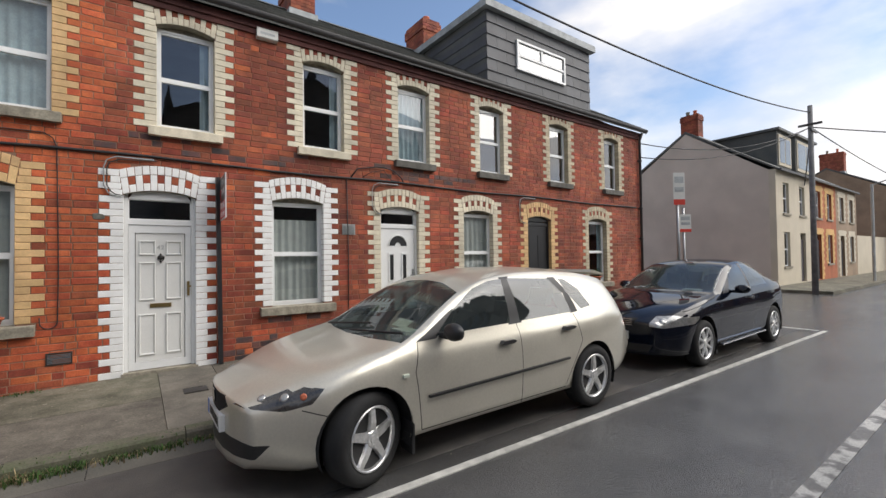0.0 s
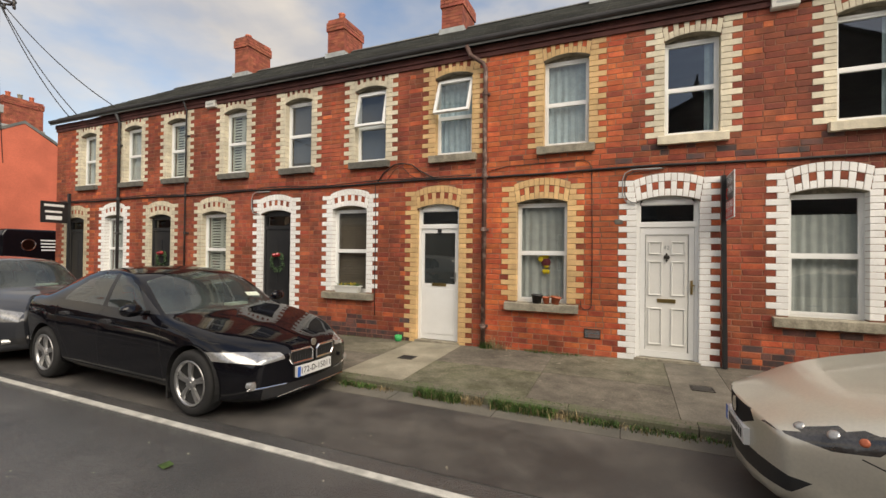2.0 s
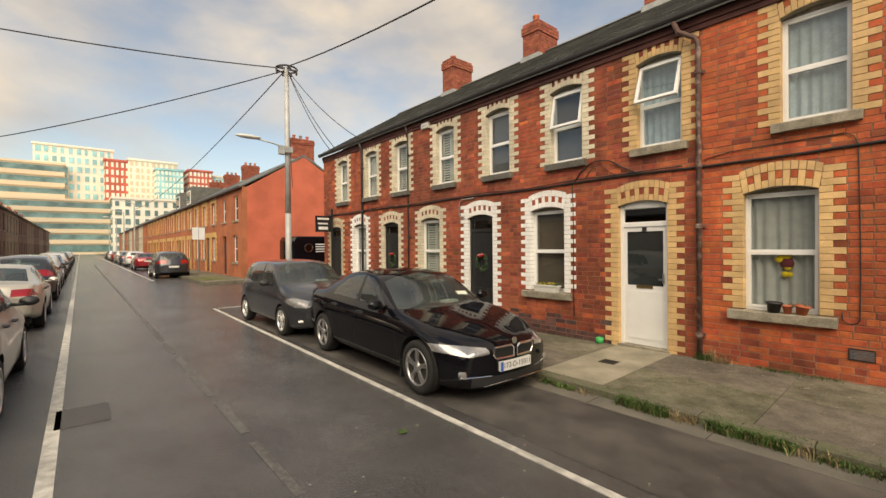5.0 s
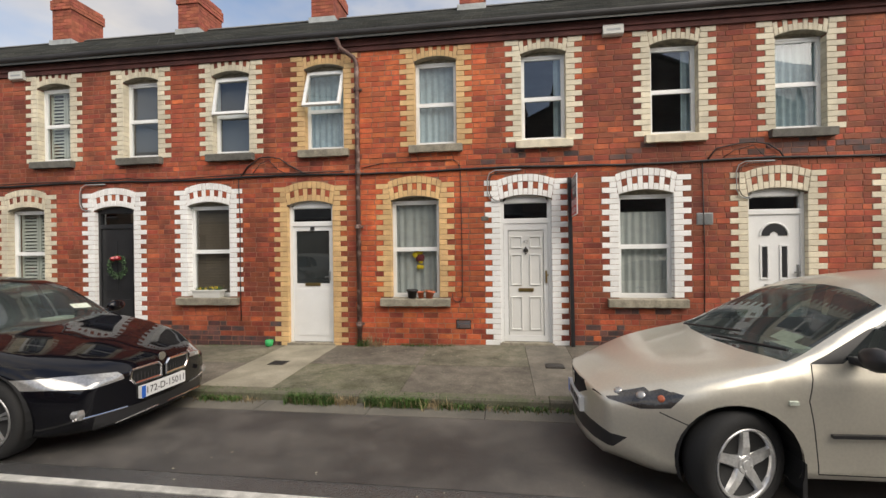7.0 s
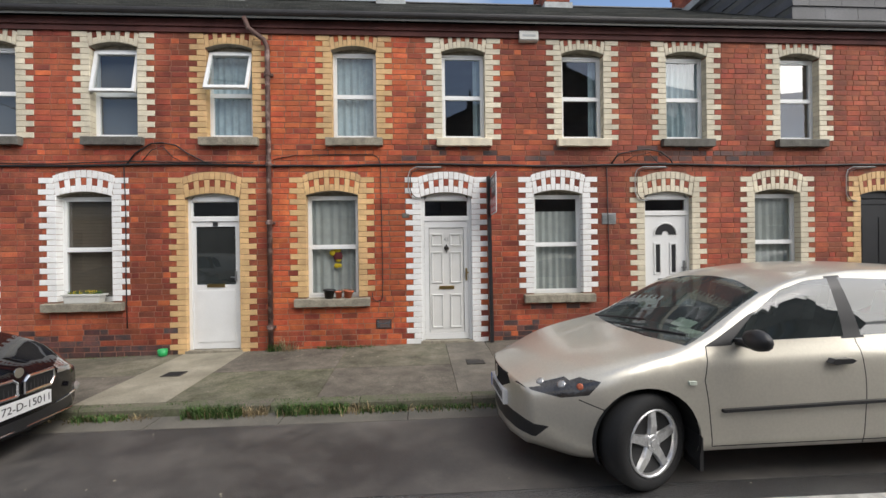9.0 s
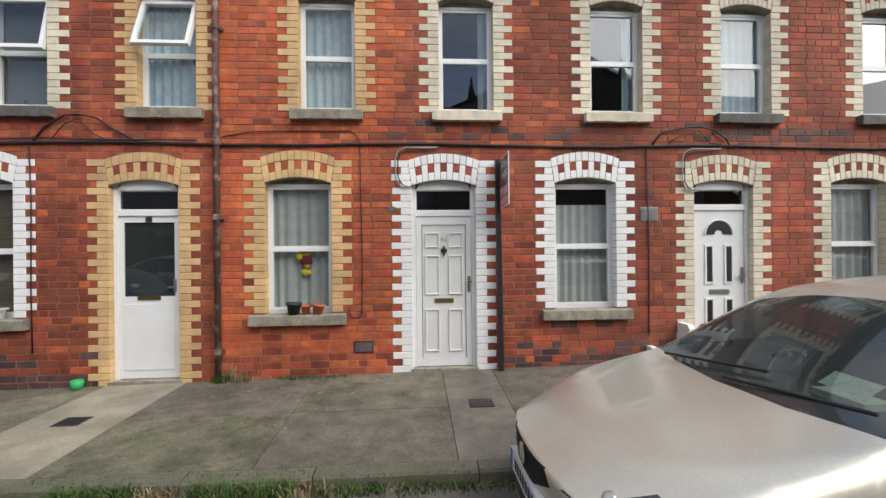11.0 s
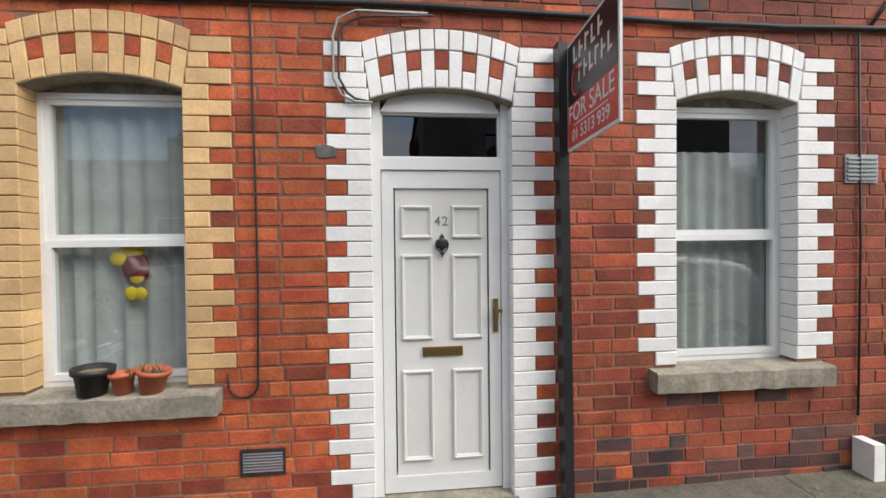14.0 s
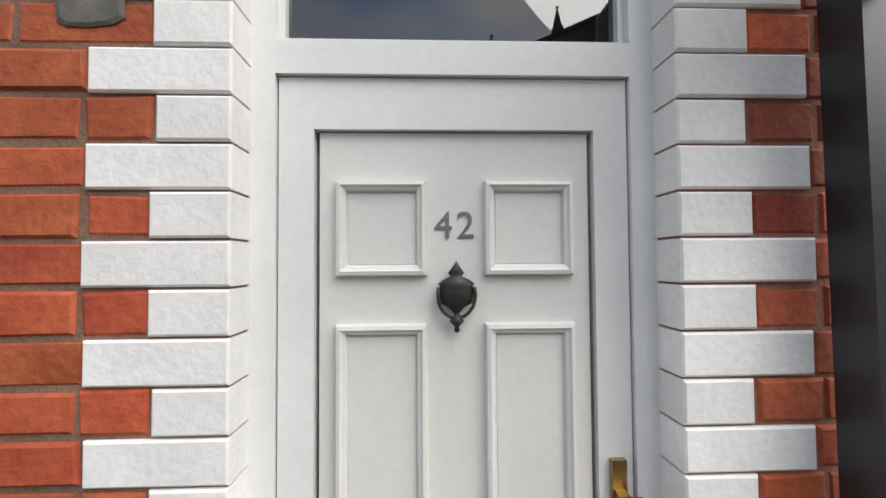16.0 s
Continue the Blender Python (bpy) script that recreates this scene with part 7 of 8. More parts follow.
        far_car(P, mt, nm, x, -1.3, " parked on the other side of the street", i < 2, "parked cars across the street")
    car(far_s, C_NAVY, pose(38.0, 3.9, 0), "dark saloon parked beyond the junction", full=False)


parked_cars()

# ---- things on and before the terrace ----
def sag(p, q, drop, n=14):
    p, q = Vector(p), Vector(q)
    return [tuple(p.lerp(q, i / n) - Vector((0, 0, drop * 4 * (i / n) * (1 - i / n)))) for i in range(n + 1)]


def wire(name, pts, r, label, m=M_CABLE, group=""):
    s = Soup()
    s.pipe(pts, r, 6)
    return put(name, s, m, label=label, category="cable", smooth=True, group=group)


M_RUST = mat("rusty_pipe_paint", (0.10, 0.055, 0.045), 0.7, var=0.3, scale=7, bump=0.5, color2=(0.30, 0.22, 0.19), sharp=(0.5, 0.62))
M_SIGNBLK = mat("sign_black", (0.012, 0.012, 0.014), 0.3, var=0.05, bump=0)
M_SIGNRED = mat("sign_red", (0.58, 0.055, 0.035), 0.4, var=0.05, bump=0)
M_SIGNWHT = mat("sign_white", (0.70, 0.71, 0.71), 0.4, var=0.03, bump=0)
M_YEL = mat("yellow_plush", (0.75, 0.55, 0.02), 0.8, var=0.1, bump=0.2)
M_PLUM = mat("plum_plush", (0.16, 0.02, 0.03), 0.8, var=0.1, bump=0.2)
M_GREENP = mat("green_plastic", (0.03, 0.35, 0.10), 0.5, var=0.1, bump=0.1)
M_BOX = mat("alarm_box_white", (0.62, 0.62, 0.58), 0.5, var=0.05, bump=0.05)
M_COLDGREY = mat("grey_painted_plinth", (0.16, 0.18, 0.20), 0.8, var=0.12, scale=5, bump=0.3)


def fixtures():
    # downpipes with brackets
    for x, mt, lab, bend in ((-1.47, M_RUST, "peeling brown cast iron downpipe fixed to the brick front", True), (-11.0, M_GUTTER, "black downpipe fixed to the brick front", False), (12.5, M_GUTTER, "black downpipe at the end of the terrace", False), (-8.55, M_GUTTER, "thin black pipe fixed to the brick front", False)):
        d = empty("downpipe", (x, FACE - 0.055, 0), lab, "downpipe")
        s = Soup()
        r = 0.036 if x != -8.55 else 0.018
        if bend:
            s.pipe([(0, 0, pave(x) + 0.02), (0, 0, 4.62), (-0.04, -0.02, 4.72), (-0.24, -0.07, 4.86), (-0.30, -0.08, 5.02)], r, 12)
        else:
            s.pipe([(0, 0, pave(x) + 0.02), (0, 0, 4.80), (0, -0.08, 5.0)], r, 10)
        put("pipe", s, mt, d, smooth=True)
        for z in (0.45, 2.0, 2.86, 4.2):
            s = Soup()
            s.lathe([(r + 0.012, 0), (r + 0.012, 0.05), (r + 0.004, 0.06)], 12, at=(0, 0, z))
            s.box((-0.07, 0.03, z + 0.005), (0.07, 0.052, z + 0.04))
            put("bracket", s, mt, d)
    # cable bundle along the front
    rnd = random.Random(8)
    pts = [(x, FACE - 0.02, 2.885 + 0.012 * math.sin(x * 1.7) + rnd.uniform(-0.004, 0.004)) for x in np.arange(-13.6, 12.4, 0.35)]
    wire("cable", pts, 0.017, "black cable bundle clipped along the brick front")
    wire("cable", [(x, y - 0.012, z + 0.035 + 0.01 * math.sin(x * 3)) for x, y, z in pts if x < -1.5], 0.009, "thin black cable clipped above the bundle")
    wire("cable", [(-3.55, FACE - 0.012, 2.86), (-3.53, FACE - 0.012, 2.2), (-3.54, FACE - 0.012, 1.2), (-3.53, FACE - 0.012, 0.5)], 0.007, "thin black cable running down the brick front")
    loop_ = [(0.255 - 0.04 * (1 - math.cos(a)) * 0 - 0.055 * math.sin(a / 2) * 0 + 0.0, 0, 0) for a in (0,)]
    arc_ = [(0.10 + 0.075 * math.cos(a) - 0.0, FACE - 0.014, 0.90 + 0.07 * math.sin(a)) for a in np.linspace(0, -math.pi, 9)]
    wire("cable", [(0.05, FACE - 0.014, 3.05), (0.13, FACE - 0.014, 3.0), (0.165, FACE - 0.014, 2.9), (0.178, FACE - 0.012, 2.0), (0.182, FACE - 0.012, 1.4), (0.175, FACE - 0.014, 0.92)] + arc_ + [(0.025, FACE - 0.02, 0.96)], 0.006, "thin black cable looped beside the window")
    wire("cable", [(0.05, FACE - 0.014, 3.05), (-0.5, FACE - 0.014, 3.045), (-1.1, FACE - 0.014, 3.03), (-1.42, FACE - 0.014, 2.97)], 0.006, "thin black cable clipped under the upper window")
    wire("cable", [(3.68, FACE - 0.014, 2.86), (3.70, FACE - 0.014, 1.6), (3.69, FACE - 0.014, 0.55)], 0.007, "thin black cable running down the brick front")
    # loops near the upper sills
    for cx, a, b in ((-3.0, -3.5, -2.35), (4.35, 3.75, 4.75)):
        top = 3.20 if cx < 0 else 3.12
        wire("cable", [(a, FACE - 0.02, 2.9), (a + 0.12, FACE - 0.02, 3.06), (cx - 0.15, FACE - 0.03, top), (cx, FACE - 0.03, top + 0.01), (cx + 0.2, FACE - 0.03, top - 0.03), (cx + 0.35, FACE - 0.03, top - 0.14), (b, FACE - 0.02, 2.9)], 0.011, "black cables looping from a bracket on the brick front")
        wire("cable", [(a + 0.2, FACE - 0.03, 2.92), (a + 0.35, FACE - 0.03, top - 0.1), (cx, FACE - 0.03, top - 0.04), (cx + 0.15, FACE - 0.03, top - 0.2), (cx + 0.3, FACE - 0.03, 2.92)], 0.006, "black cables looping from a bracket on the brick front")
    # conduits round the arches
    for x, z0, wht in ((0.585, 2.38, True), (4.13, 2.33, True), (7.65, 2.3, True), (-6.55, 2.4, True)):
        for k, off in enumerate((0, 0.03)):
            wire("cable", [(x + 0.5 + off, FACE - 0.028, 2.855 - off * 0.3), (x + 0.12 + off, FACE - 0.028, 2.855 - off), (x + 0.03 + off, FACE - 0.028, 2.81 - off), (x + off, FACE - 0.028, 2.72), (x + off, FACE - 0.028, z0 + 0.12), (x + 0.04 + off, FACE - 0.028, z0 + 0.03 + off * 0.5), (x + 0.11, FACE - 0.028, z0 + off * 0.5), (x + 0.2, FACE - 0.015, z0)],
                 0.007, "grey cable bent round the door arch", M_LEAD if k == 0 else M_IRON, group="pale cables round the arches")
    # vents and alarm boxes
    v = empty("air_vent", (0.19, FACE - 0.004, 0.482), "dark grey louvred air vent low in the brick wall", "vent")
    s = Soup()
    ring_frame(s, -0.115, 0.115, -0.07, 0.07, 0.012, -0.006, 0.012)
    put("vent_frame", s, M_IRON, v)
    boxes("backing", [((-0.1, 0.004, -0.058), (0.1, 0.012, 0.058))], M_UNDER, v)
    for i in range(7):
        z = -0.05 + i * 0.0155
        s = Soup()
        s.add([(-0.102, -0.006, z), (0.102, -0.006, z), (0.102, 0.006, z + 0.010), (-0.102, 0.006, z + 0.010), (-0.102, -0.003, z - 0.002), (0.102, -0.003, z - 0.002)], [(0, 1, 2, 3), (4, 5, 1, 0)])
        put("slat", s, M_STEEL, v)
    v = empty("air_vent", (3.71, FACE - 0.004, 2.05), "grey louvred air vent high in the brick wall", "vent")
    boxes("backing", [((-0.11, -0.006, -0.085), (0.11, 0.01, 0.085))], M_LEAD, v)
    for i in range(6):
        boxes("slat", [((-0.1, -0.014, -0.07 + i * 0.025), (0.1, -0.006, -0.058 + i * 0.025))], M_STEEL, v)
    for x, z in ((2.455, 4.86), (-7.77, 4.85)):
        a = empty("alarm_box", (x, FACE - 0.02, z), "white burglar alarm box under the eaves", "alarm box", "alarm boxes")
        s = Soup()
        s.prismx([(0.02, -0.08), (0.02, 0.08), (-0.045, 0.075), (-0.06, 0.05), (-0.06, -0.06), (-0.045, -0.075)], -0.145, 0.145)
        put("cover", s, M_BOX, a)
        boxes("label_strip", [((-0.1, -0.0625, -0.02), (0.1, -0.06, 0.01))], M_LEAD, a)
    # blocks by the third door
    boxes("stone_post", [((3.66, FACE - 0.13, pave(3.7) - 0.06), (3.73, FACE - 0.006, 0.42))], M_PAINT["white"], label="short white painted stone stub against the wall", category="post")
    s = Soup()
    s.prismx([(FACE - 0.24, pave(4.4) - 0.06), (FACE - 0.24, 0.66), (FACE - 0.2, 0.70), (FACE - 0.006, 0.70), (FACE - 0.006, pave(4.4) - 0.06)], 4.06, 4.135)
    put("stone_post", s, M_PAINT["white"], label="tall white painted stone post beside the door", category="post")
    boxes("plinth", [((5.12, FACE - 0.02, pave(5) - 0.06), (5.36, FACE + 0.09, 0.42))], M_COLDGREY, kind="structure", label="grey painted plinth")
    # a lump of render in the brickwork beside the white door
    rnd = random.Random(12)
    q = Soup()
    ring = [(0.062 * math.copysign(abs(math.cos(a)) ** 0.5, math.cos(a)) * rnd.uniform(0.85, 1.1), 0.038 * math.copysign(abs(math.sin(a)) ** 0.5, math.sin(a)) * rnd.uniform(0.85, 1.1)) for a in np.linspace(0, 2 * math.pi, 13)[:-1]]
    q.v = [(x, 0.0, z) for x, z in ring] + [(x * 0.85, -0.003, z * 0.85) for x, z in ring]
    q.f = [(i, (i + 1) % 12, 12 + (i + 1) % 12, 12 + i) for i in range(12)] + [tuple(range(12, 24))]
    q.v = [(x + 0.535, y + FACE - 0.001, z + 2.12) for x, y, z in q.v]
    put("mortar_patch", q, M_SILLD, WALL, label="grey mortar patch in the brickwork")
    # estate agent's board
    p = empty("sale_board", (1.80, 6.93, 0), "for sale board on a black timber post beside the white door", "sign")
    s = Soup()
    s.add([(-0.0 + dx, dy, z) for z, sh in ((pave(1.9), 0.03), (2.7, 0)) for dx, dy in ((-0.026 + sh, -0.025), (0.026 + sh, -0.025), (0.026 + sh, 0.05), (-0.026 + sh, 0.05))],
          [(0, 1, 5, 4), (1, 2, 6, 5), (2, 3, 7, 6), (3, 0, 4, 7), (4, 5, 6, 7)])
    put("post", s, M_BLACK, p)
    b = empty("board")
    b.parent = p
    b.matrix_basis = pose(0.03, -0.03, 2.385, 0, 0, -93)
    H, Lb = 0.28, 0.60
    boxes("backing", [((0, -0.006, -H), (Lb, 0.006, H))], M_SIGNWHT, b)
    boxes("panel_black", [((0.016, -0.009, -0.045), (Lb - 0.016, -0.0065, H - 0.016))], M_SIGNBLK, b)
    boxes("panel_red", [((0.016, -0.009, -H + 0.016), (Lb - 0.016, -0.0065, -0.046))], M_SIGNRED, b)
    text("lettering", "FOR SALE", 0.125, pose(Lb / 2, -0.0105, -0.105, 90), M_SIGNWHT, b)
    text("lettering", "01 5313 939", 0.088, pose(Lb / 2, -0.0105, -0.215, 90), M_SIGNWHT, b)
    boxes("small_line", [((0.10, -0.0105, -0.166), (Lb - 0.10, -0.0095, -0.160))], M_SIGNWHT, b)
    names = Soup()
    for i in range(5):
        names.box((0.10 + 0.075 * i, -0.0105, 0.15), (0.118 + 0.075 * i, -0.0095, 0.235))
        names.box((0.118 + 0.075 * i, -0.0105, 0.15 + 0.03 * (i % 3)), (0.148 + 0.075 * i, -0.0095, 0.166 + 0.03 * (i % 3)))
    for i in range(6):
        names.box((0.17 + 0.066 * i, -0.0105, 0.035), (0.186 + 0.066 * i, -0.0095, 0.12))
        names.box((0.186 + 0.066 * i, -0.0105, 0.10 - 0.03 * (i % 3)), (0.212 + 0.066 * i, -0.0095, 0.116 - 0.03 * (i % 3)))
    put("name_bar", names, M_SIGNWHT, b, kind="stuff")
    s = Soup()
    s.pipe([(0.14 + 0.05 * math.cos(a), -0.0105, 0.05 + 0.07 * math.sin(a)) for a in np.linspace(0.5, 5.4, 16)], 0.006, 5)
    put("mark", s, M_SIGNRED, b)
    # board on the far end of the terrace
    p = empty("letting_board", (-13.0, 6.9, 0), "black letting board on a timber post by the end door", "sign")
    boxes("post", [((-0.03, -0.03, pave(-13)), (0.03, 0.03, 3.1))], M_BLACK, p)
    boxes("panel", [((-0.02, -0.60, 2.3), (0.02, -0.02, 2.85))], M_SIGNBLK, p)
    boxes("print_bar", [((0.021, -0.54, 2.72), (0.024, -0.12, 2.78)), ((0.021, -0.5, 2.38), (0.024, -0.16, 2.48)), ((0.021, -0.52, 2.56), (0.024, -0.16, 2.61))], M_SIGNWHT, p, kind="stuff")


def pot(name, at, r, h, m, label, tilt=0):
    o = empty(name, at, label, "plant pot")
    o.rotation_euler = (0, radians(tilt), 0)
    s = Soup()
    n = 18
    prof = [(r * 0.72, 0), (r * 0.94, h * 0.8), (r * 1.1, h * 0.8), (r * 1.12, h), (r * 1.0, h), (r * 0.9, h * 0.75)]
    s.lathe(prof, n)
    put("shell", s, m, o, smooth=True)
    s = Soup()
    s.lathe([(r * 0.9, h * 0.72), (r * 0.9, h * 0.8), (0.001, h * 0.82)], n)
    put("soil", s, M_DRYGRASS, o)
    return o


def tuft(at, n, h, spread, seed, m, name="weeds", label="green weeds growing at the foot of the wall", long_=0.0):
    rnd = random.Random(seed)
    s = Soup()
    for _ in range(n):
        x, y = rnd.gauss(0, spread), rnd.gauss(0, spread * 0.35)
        if long_:
            x = rnd.uniform(-long_, long_)
        a = rnd.uniform(0, 6.283)
        hh = h * rnd.uniform(0.4, 1.0)
        lean = Vector((math.cos(a), math.sin(a), 0)) * hh * rnd.uniform(0.1, 0.9)
        w = Vector((-math.sin(a), math.cos(a), 0)) * rnd.uniform(0.002, 0.006)
        b = Vector((x, y, -0.01))
        mid = b + lean * 0.35 + Vector((0, 0, hh * 0.6))
        tip = b + lean + Vector((0, 0, hh * rnd.uniform(0.75, 1)))
        s.add([b - w, b + w, mid + w * 0.8, mid - w * 0.8, tip], [(0, 1, 2, 3), (3, 2, 4)])
    s.v = [(v[0] + at[0], v[1] + at[1], v[2] + at[2]) for v in s.v]
    return put(name, s, m, label=label, category="weeds", kind="stuff")


def small_things():
    zs = SILL_G + 0.004
    pot("flower_pot", (-0.62, 6.98, zs), 0.084, 0.135, M_TRIM, "empty black plastic plant pot on the stone sill", 4)
    pot("flower_pot", (-0.475, 6.985, zs), 0.055, 0.105, M_TERRA, "terracotta coloured plastic pot on the stone sill", -3)
    pot("flower_pot", (-0.345, 6.985, zs), 0.072, 0.115, M_TERRA, "terracotta coloured plastic pot leaning on the stone sill", 9)
    tuft((-0.40, 6.985, zs + 0.09), 30, 0.09, 0.05, 3, M_DRYGRASS, "dead_plant", "dry stalks in the terracotta pots")
    t = empty("window_toy", (-0.55, FRAME + 0.058, 1.49), "small yellow and plum plush figure hung in the window", "toy")
    t.scale = (1.35, 1, 1.35)
    s = Soup()
    for x, z, r in ((0.02, 0.10, 0.048), (-0.035, 0.055, 0.036), (0.03, -0.02, 0.032), (0.01, -0.09, 0.03), (0.045, -0.09, 0.026)):
        s.lathe([(0.001, -r), (r * 0.7, -r * 0.7), (r, 0), (r * 0.7, r * 0.7), (0.001, r)], 12, at=(x, 0, z))
    s.v = [(a, b * 0.5, c) for a, b, c in s.v]
    put("plush_body", s, M_YEL, t, smooth=True)
    s = Soup()
    s.lathe([(0.001, -0.06), (0.045, -0.04), (0.055, 0.0), (0.04, 0.04), (0.001, 0.055)], 12, at=(0.025, 0.012, 0.02))
    s.v = [(a, b * 0.5, c) for a, b, c in s.v]
    put("plush_shirt", s, M_PLUM, t, smooth=True)
    # planter on the white-surrounded sill
    p = empty("window_box", (-4.12, 7.0, zs), "white plastic window box with small flowers on the sill", "planter")
    s = Soup()
    s.add([(x * k, y * k, z) for z, k in ((0, 0.9), (0.12, 1.0)) for x, y in ((-0.26, -0.065), (0.26, -0.065), (0.26, 0.065), (-0.26, 0.065))], [(0, 1, 5, 4), (1, 2, 6, 5), (2, 3, 7, 6), (3, 0, 4, 7), (4, 5, 6, 7), (3, 2, 1, 0)])
    put("trough", s, M_BOX, p)
    s = Soup()
    s.box((-0.28, -0.075, 0.105), (0.28, 0.075, 0.125))
    put("rim", s, M_BOX, p)
    tuft((-4.12, 7.0, zs + 0.12), 160, 0.09, 0.02, 4, M_GRASS, "flowers", "small plants in the white window box", long_=0.24)
    tuft((-4.15, 6.995, zs + 0.14), 26, 0.07, 0.02, 6, M_YEL, "flowers", "yellow blooms in the white window box", long_=0.2)
    pot("flower_pot", (10.35, 6.96, zs), 0.11, 0.16, M_TERRA, "terracotta pot with a plant on the last sill")
    tuft((10.35, 6.96, zs + 0.15), 90, 0.28, 0.07, 12, M_GRASS, "pot_plant", "bushy plant in a terracotta pot")
    s = Soup()
    s.lathe([(0.045, 0), (0.06, 0.02), (0.065, 0.1), (0.05, 0.1), (0.045, 0.03)], 14, at=(-3.0, 6.93, pave(-3)))
    put("tub", s, M_GREENP, label="small green plastic tub at the foot of the wall", category="tub", smooth=True)
    # covers in the pavement
    for x, y in ((1.44, 6.0), (-2.3, 5.95)):
        h = 0.095 + (pave(x) - 0.095) * (y - 4.93) / (FACE - 4.93)
        c = empty("inspection_cover", (x, y, h), "dark square cast iron cover set in the pavement", "cover", "iron covers in the pavement")
        boxes("lid", [((-0.10, -0.085, -0.01), (0.10, 0.085, 0.006))], M_UNDER if x < 0 else M_IRON, c)
        s = Soup()
        s.box((-0.115, -0.1, -0.01), (0.115, -0.088, 0.007))
        s.box((-0.115, 0.088, -0.01), (0.115, 0.1, 0.007))
        s.box((-0.115, -0.088, -0.01), (-0.103, 0.088, 0.007))
        s.box((0.103, -0.088, -0.01), (0.115, 0.088, 0.007))
        put("cover_frame", s, M_IRON, c)
    # grass along the kerb, weeds by the wall
    for i, (x, n, L, h) in enumerate(((-3.05, 260, 0.28, 0.05), (-2.35, 420, 0.30, 0.07), (-1.30, 900, 0.34, 0.12), (-0.35, 900, 0.42, 0.12), (0.35, 360, 0.3, 0.07), (0.95, 300, 0.34, 0.06), (1.5, 120, 0.25, 0.05), (-4.2, 200, 0.5, 0.06), (2.6, 150, 0.5, 0.04))):
        tuft((x, 4.79, 0.01), int(n * 1.3), h * 1.1, 0.11, 20 + i, M_GRASS, "kerb_grass", "grass growing in the gutter against the kerb", long_=L * 0.8)
        tuft((x + 0.15, 4.79, 0.01), n // 2, h, 0.13, 60 + i, M_DRYGRASS, "kerb_grass", "dry straw-coloured grass in the gutter against the kerb", long_=L * 1.1)
        tuft((x - 0.1, 4.90, 0.09), n // 3, 0.035, 0.10, 80 + i, M_GRASS, "moss", "low moss on the edge of the kerb", long_=L * 1.2)
    tuft((-1.42, 6.93, 0.13), 130, 0.16, 0.05, 41, M_GRASS)
    tuft((-1.25, 6.93, 0.13), 90, 0.22, 0.10, 42, M_DRYGRASS, label="dry stalks at the foot of the wall")
    tuft((-0.55, 6.96, 0.15), 160, 0.05, 0.1, 43, M_GRASS, long_=0.25)
    tuft((-0.1, 6.97, 0.15), 90, 0.05, 0.08, 44, M_GRASS, long_=0.15)
    tuft((-3.7, 6.97, 0.08), 90, 0.05, 0.08, 45, M_GRASS, long_=0.5)
    # litter and bits
    rnd = random.Random(77)
    s = Soup()
    for i in range(240):
        x, y = rnd.uniform(-6, 4.5), rnd.choice((rnd.uniform(4.98, 6.9), rnd.uniform(0.9, 4.7)))
        z = 0.001 if y < 4.9 else 0.095 + (pave(x) - 0.095) * (y - 4.93) / 2.08
        r = rnd.uniform(0.004, 0.012)
        a = rnd.uniform(0, 6)
        s.add([(x + r * math.cos(a + k * 1.57) * rnd.uniform(0.6, 1.3), y + r * math.sin(a + k * 1.57), z + 0.004) for k in range(4)] + [(x, y, z + 0.009)], [(0, 1, 4), (1, 2, 4), (2, 3, 4), (3, 0, 4)])
    for i in range(150):
        # flakes of old paint and mortar near the wall foot, gum spots farther out
        near = i < 90
        x, y = (rnd.uniform(-1.6, 0.6), 6.95 - abs(rnd.gauss(0, 0.28))) if near else (rnd.uniform(-3, 4.5), rnd.uniform(5.1, 6.8))
        z = 0.095 + (pave(x) - 0.095) * (y - 4.97) / 2.04 + 0.002
        r = rnd.uniform(0.008, 0.03) if near else rnd.uniform(0.008, 0.016)
        n = 6
        s.add([(x + r * math.cos(k * 1.047) * rnd.uniform(0.5, 1.3), y + r * 0.8 * math.sin(k * 1.047) * rnd.uniform(0.6, 1.2), z) for k in range(n)] + [(x, y, z + 0.004)], [(k, (k + 1) % n, n) for k in range(n)])
    put("grit", s, M_PAVE2, label="pale grit and crumbs scattered on road and pavement", category="debris", kind="stuff")
    s = Soup()
    s.add([(0.72, 4.86, 0.02), (0.86, 4.84, 0.03), (0.88, 4.90, 0.05), (0.80, 4.92, 0.07), (0.73, 4.90, 0.045)], [(0, 1, 2), (0, 2, 3), (0, 3, 4)])
    put("litter", s, M_SIGNWHT, label="crumpled white paper in the gutter", category="litter")
    s = Soup()
    s.add([(-2.62, 2.52, 0.008), (-2.52, 2.50, 0.010), (-2.50, 2.57, 0.02), (-2.60, 2.60, 0.012)], [(0, 1, 2, 3)])
    put("leaf", s, M_GRASS, label="green leaf lying on the road", category="leaf")


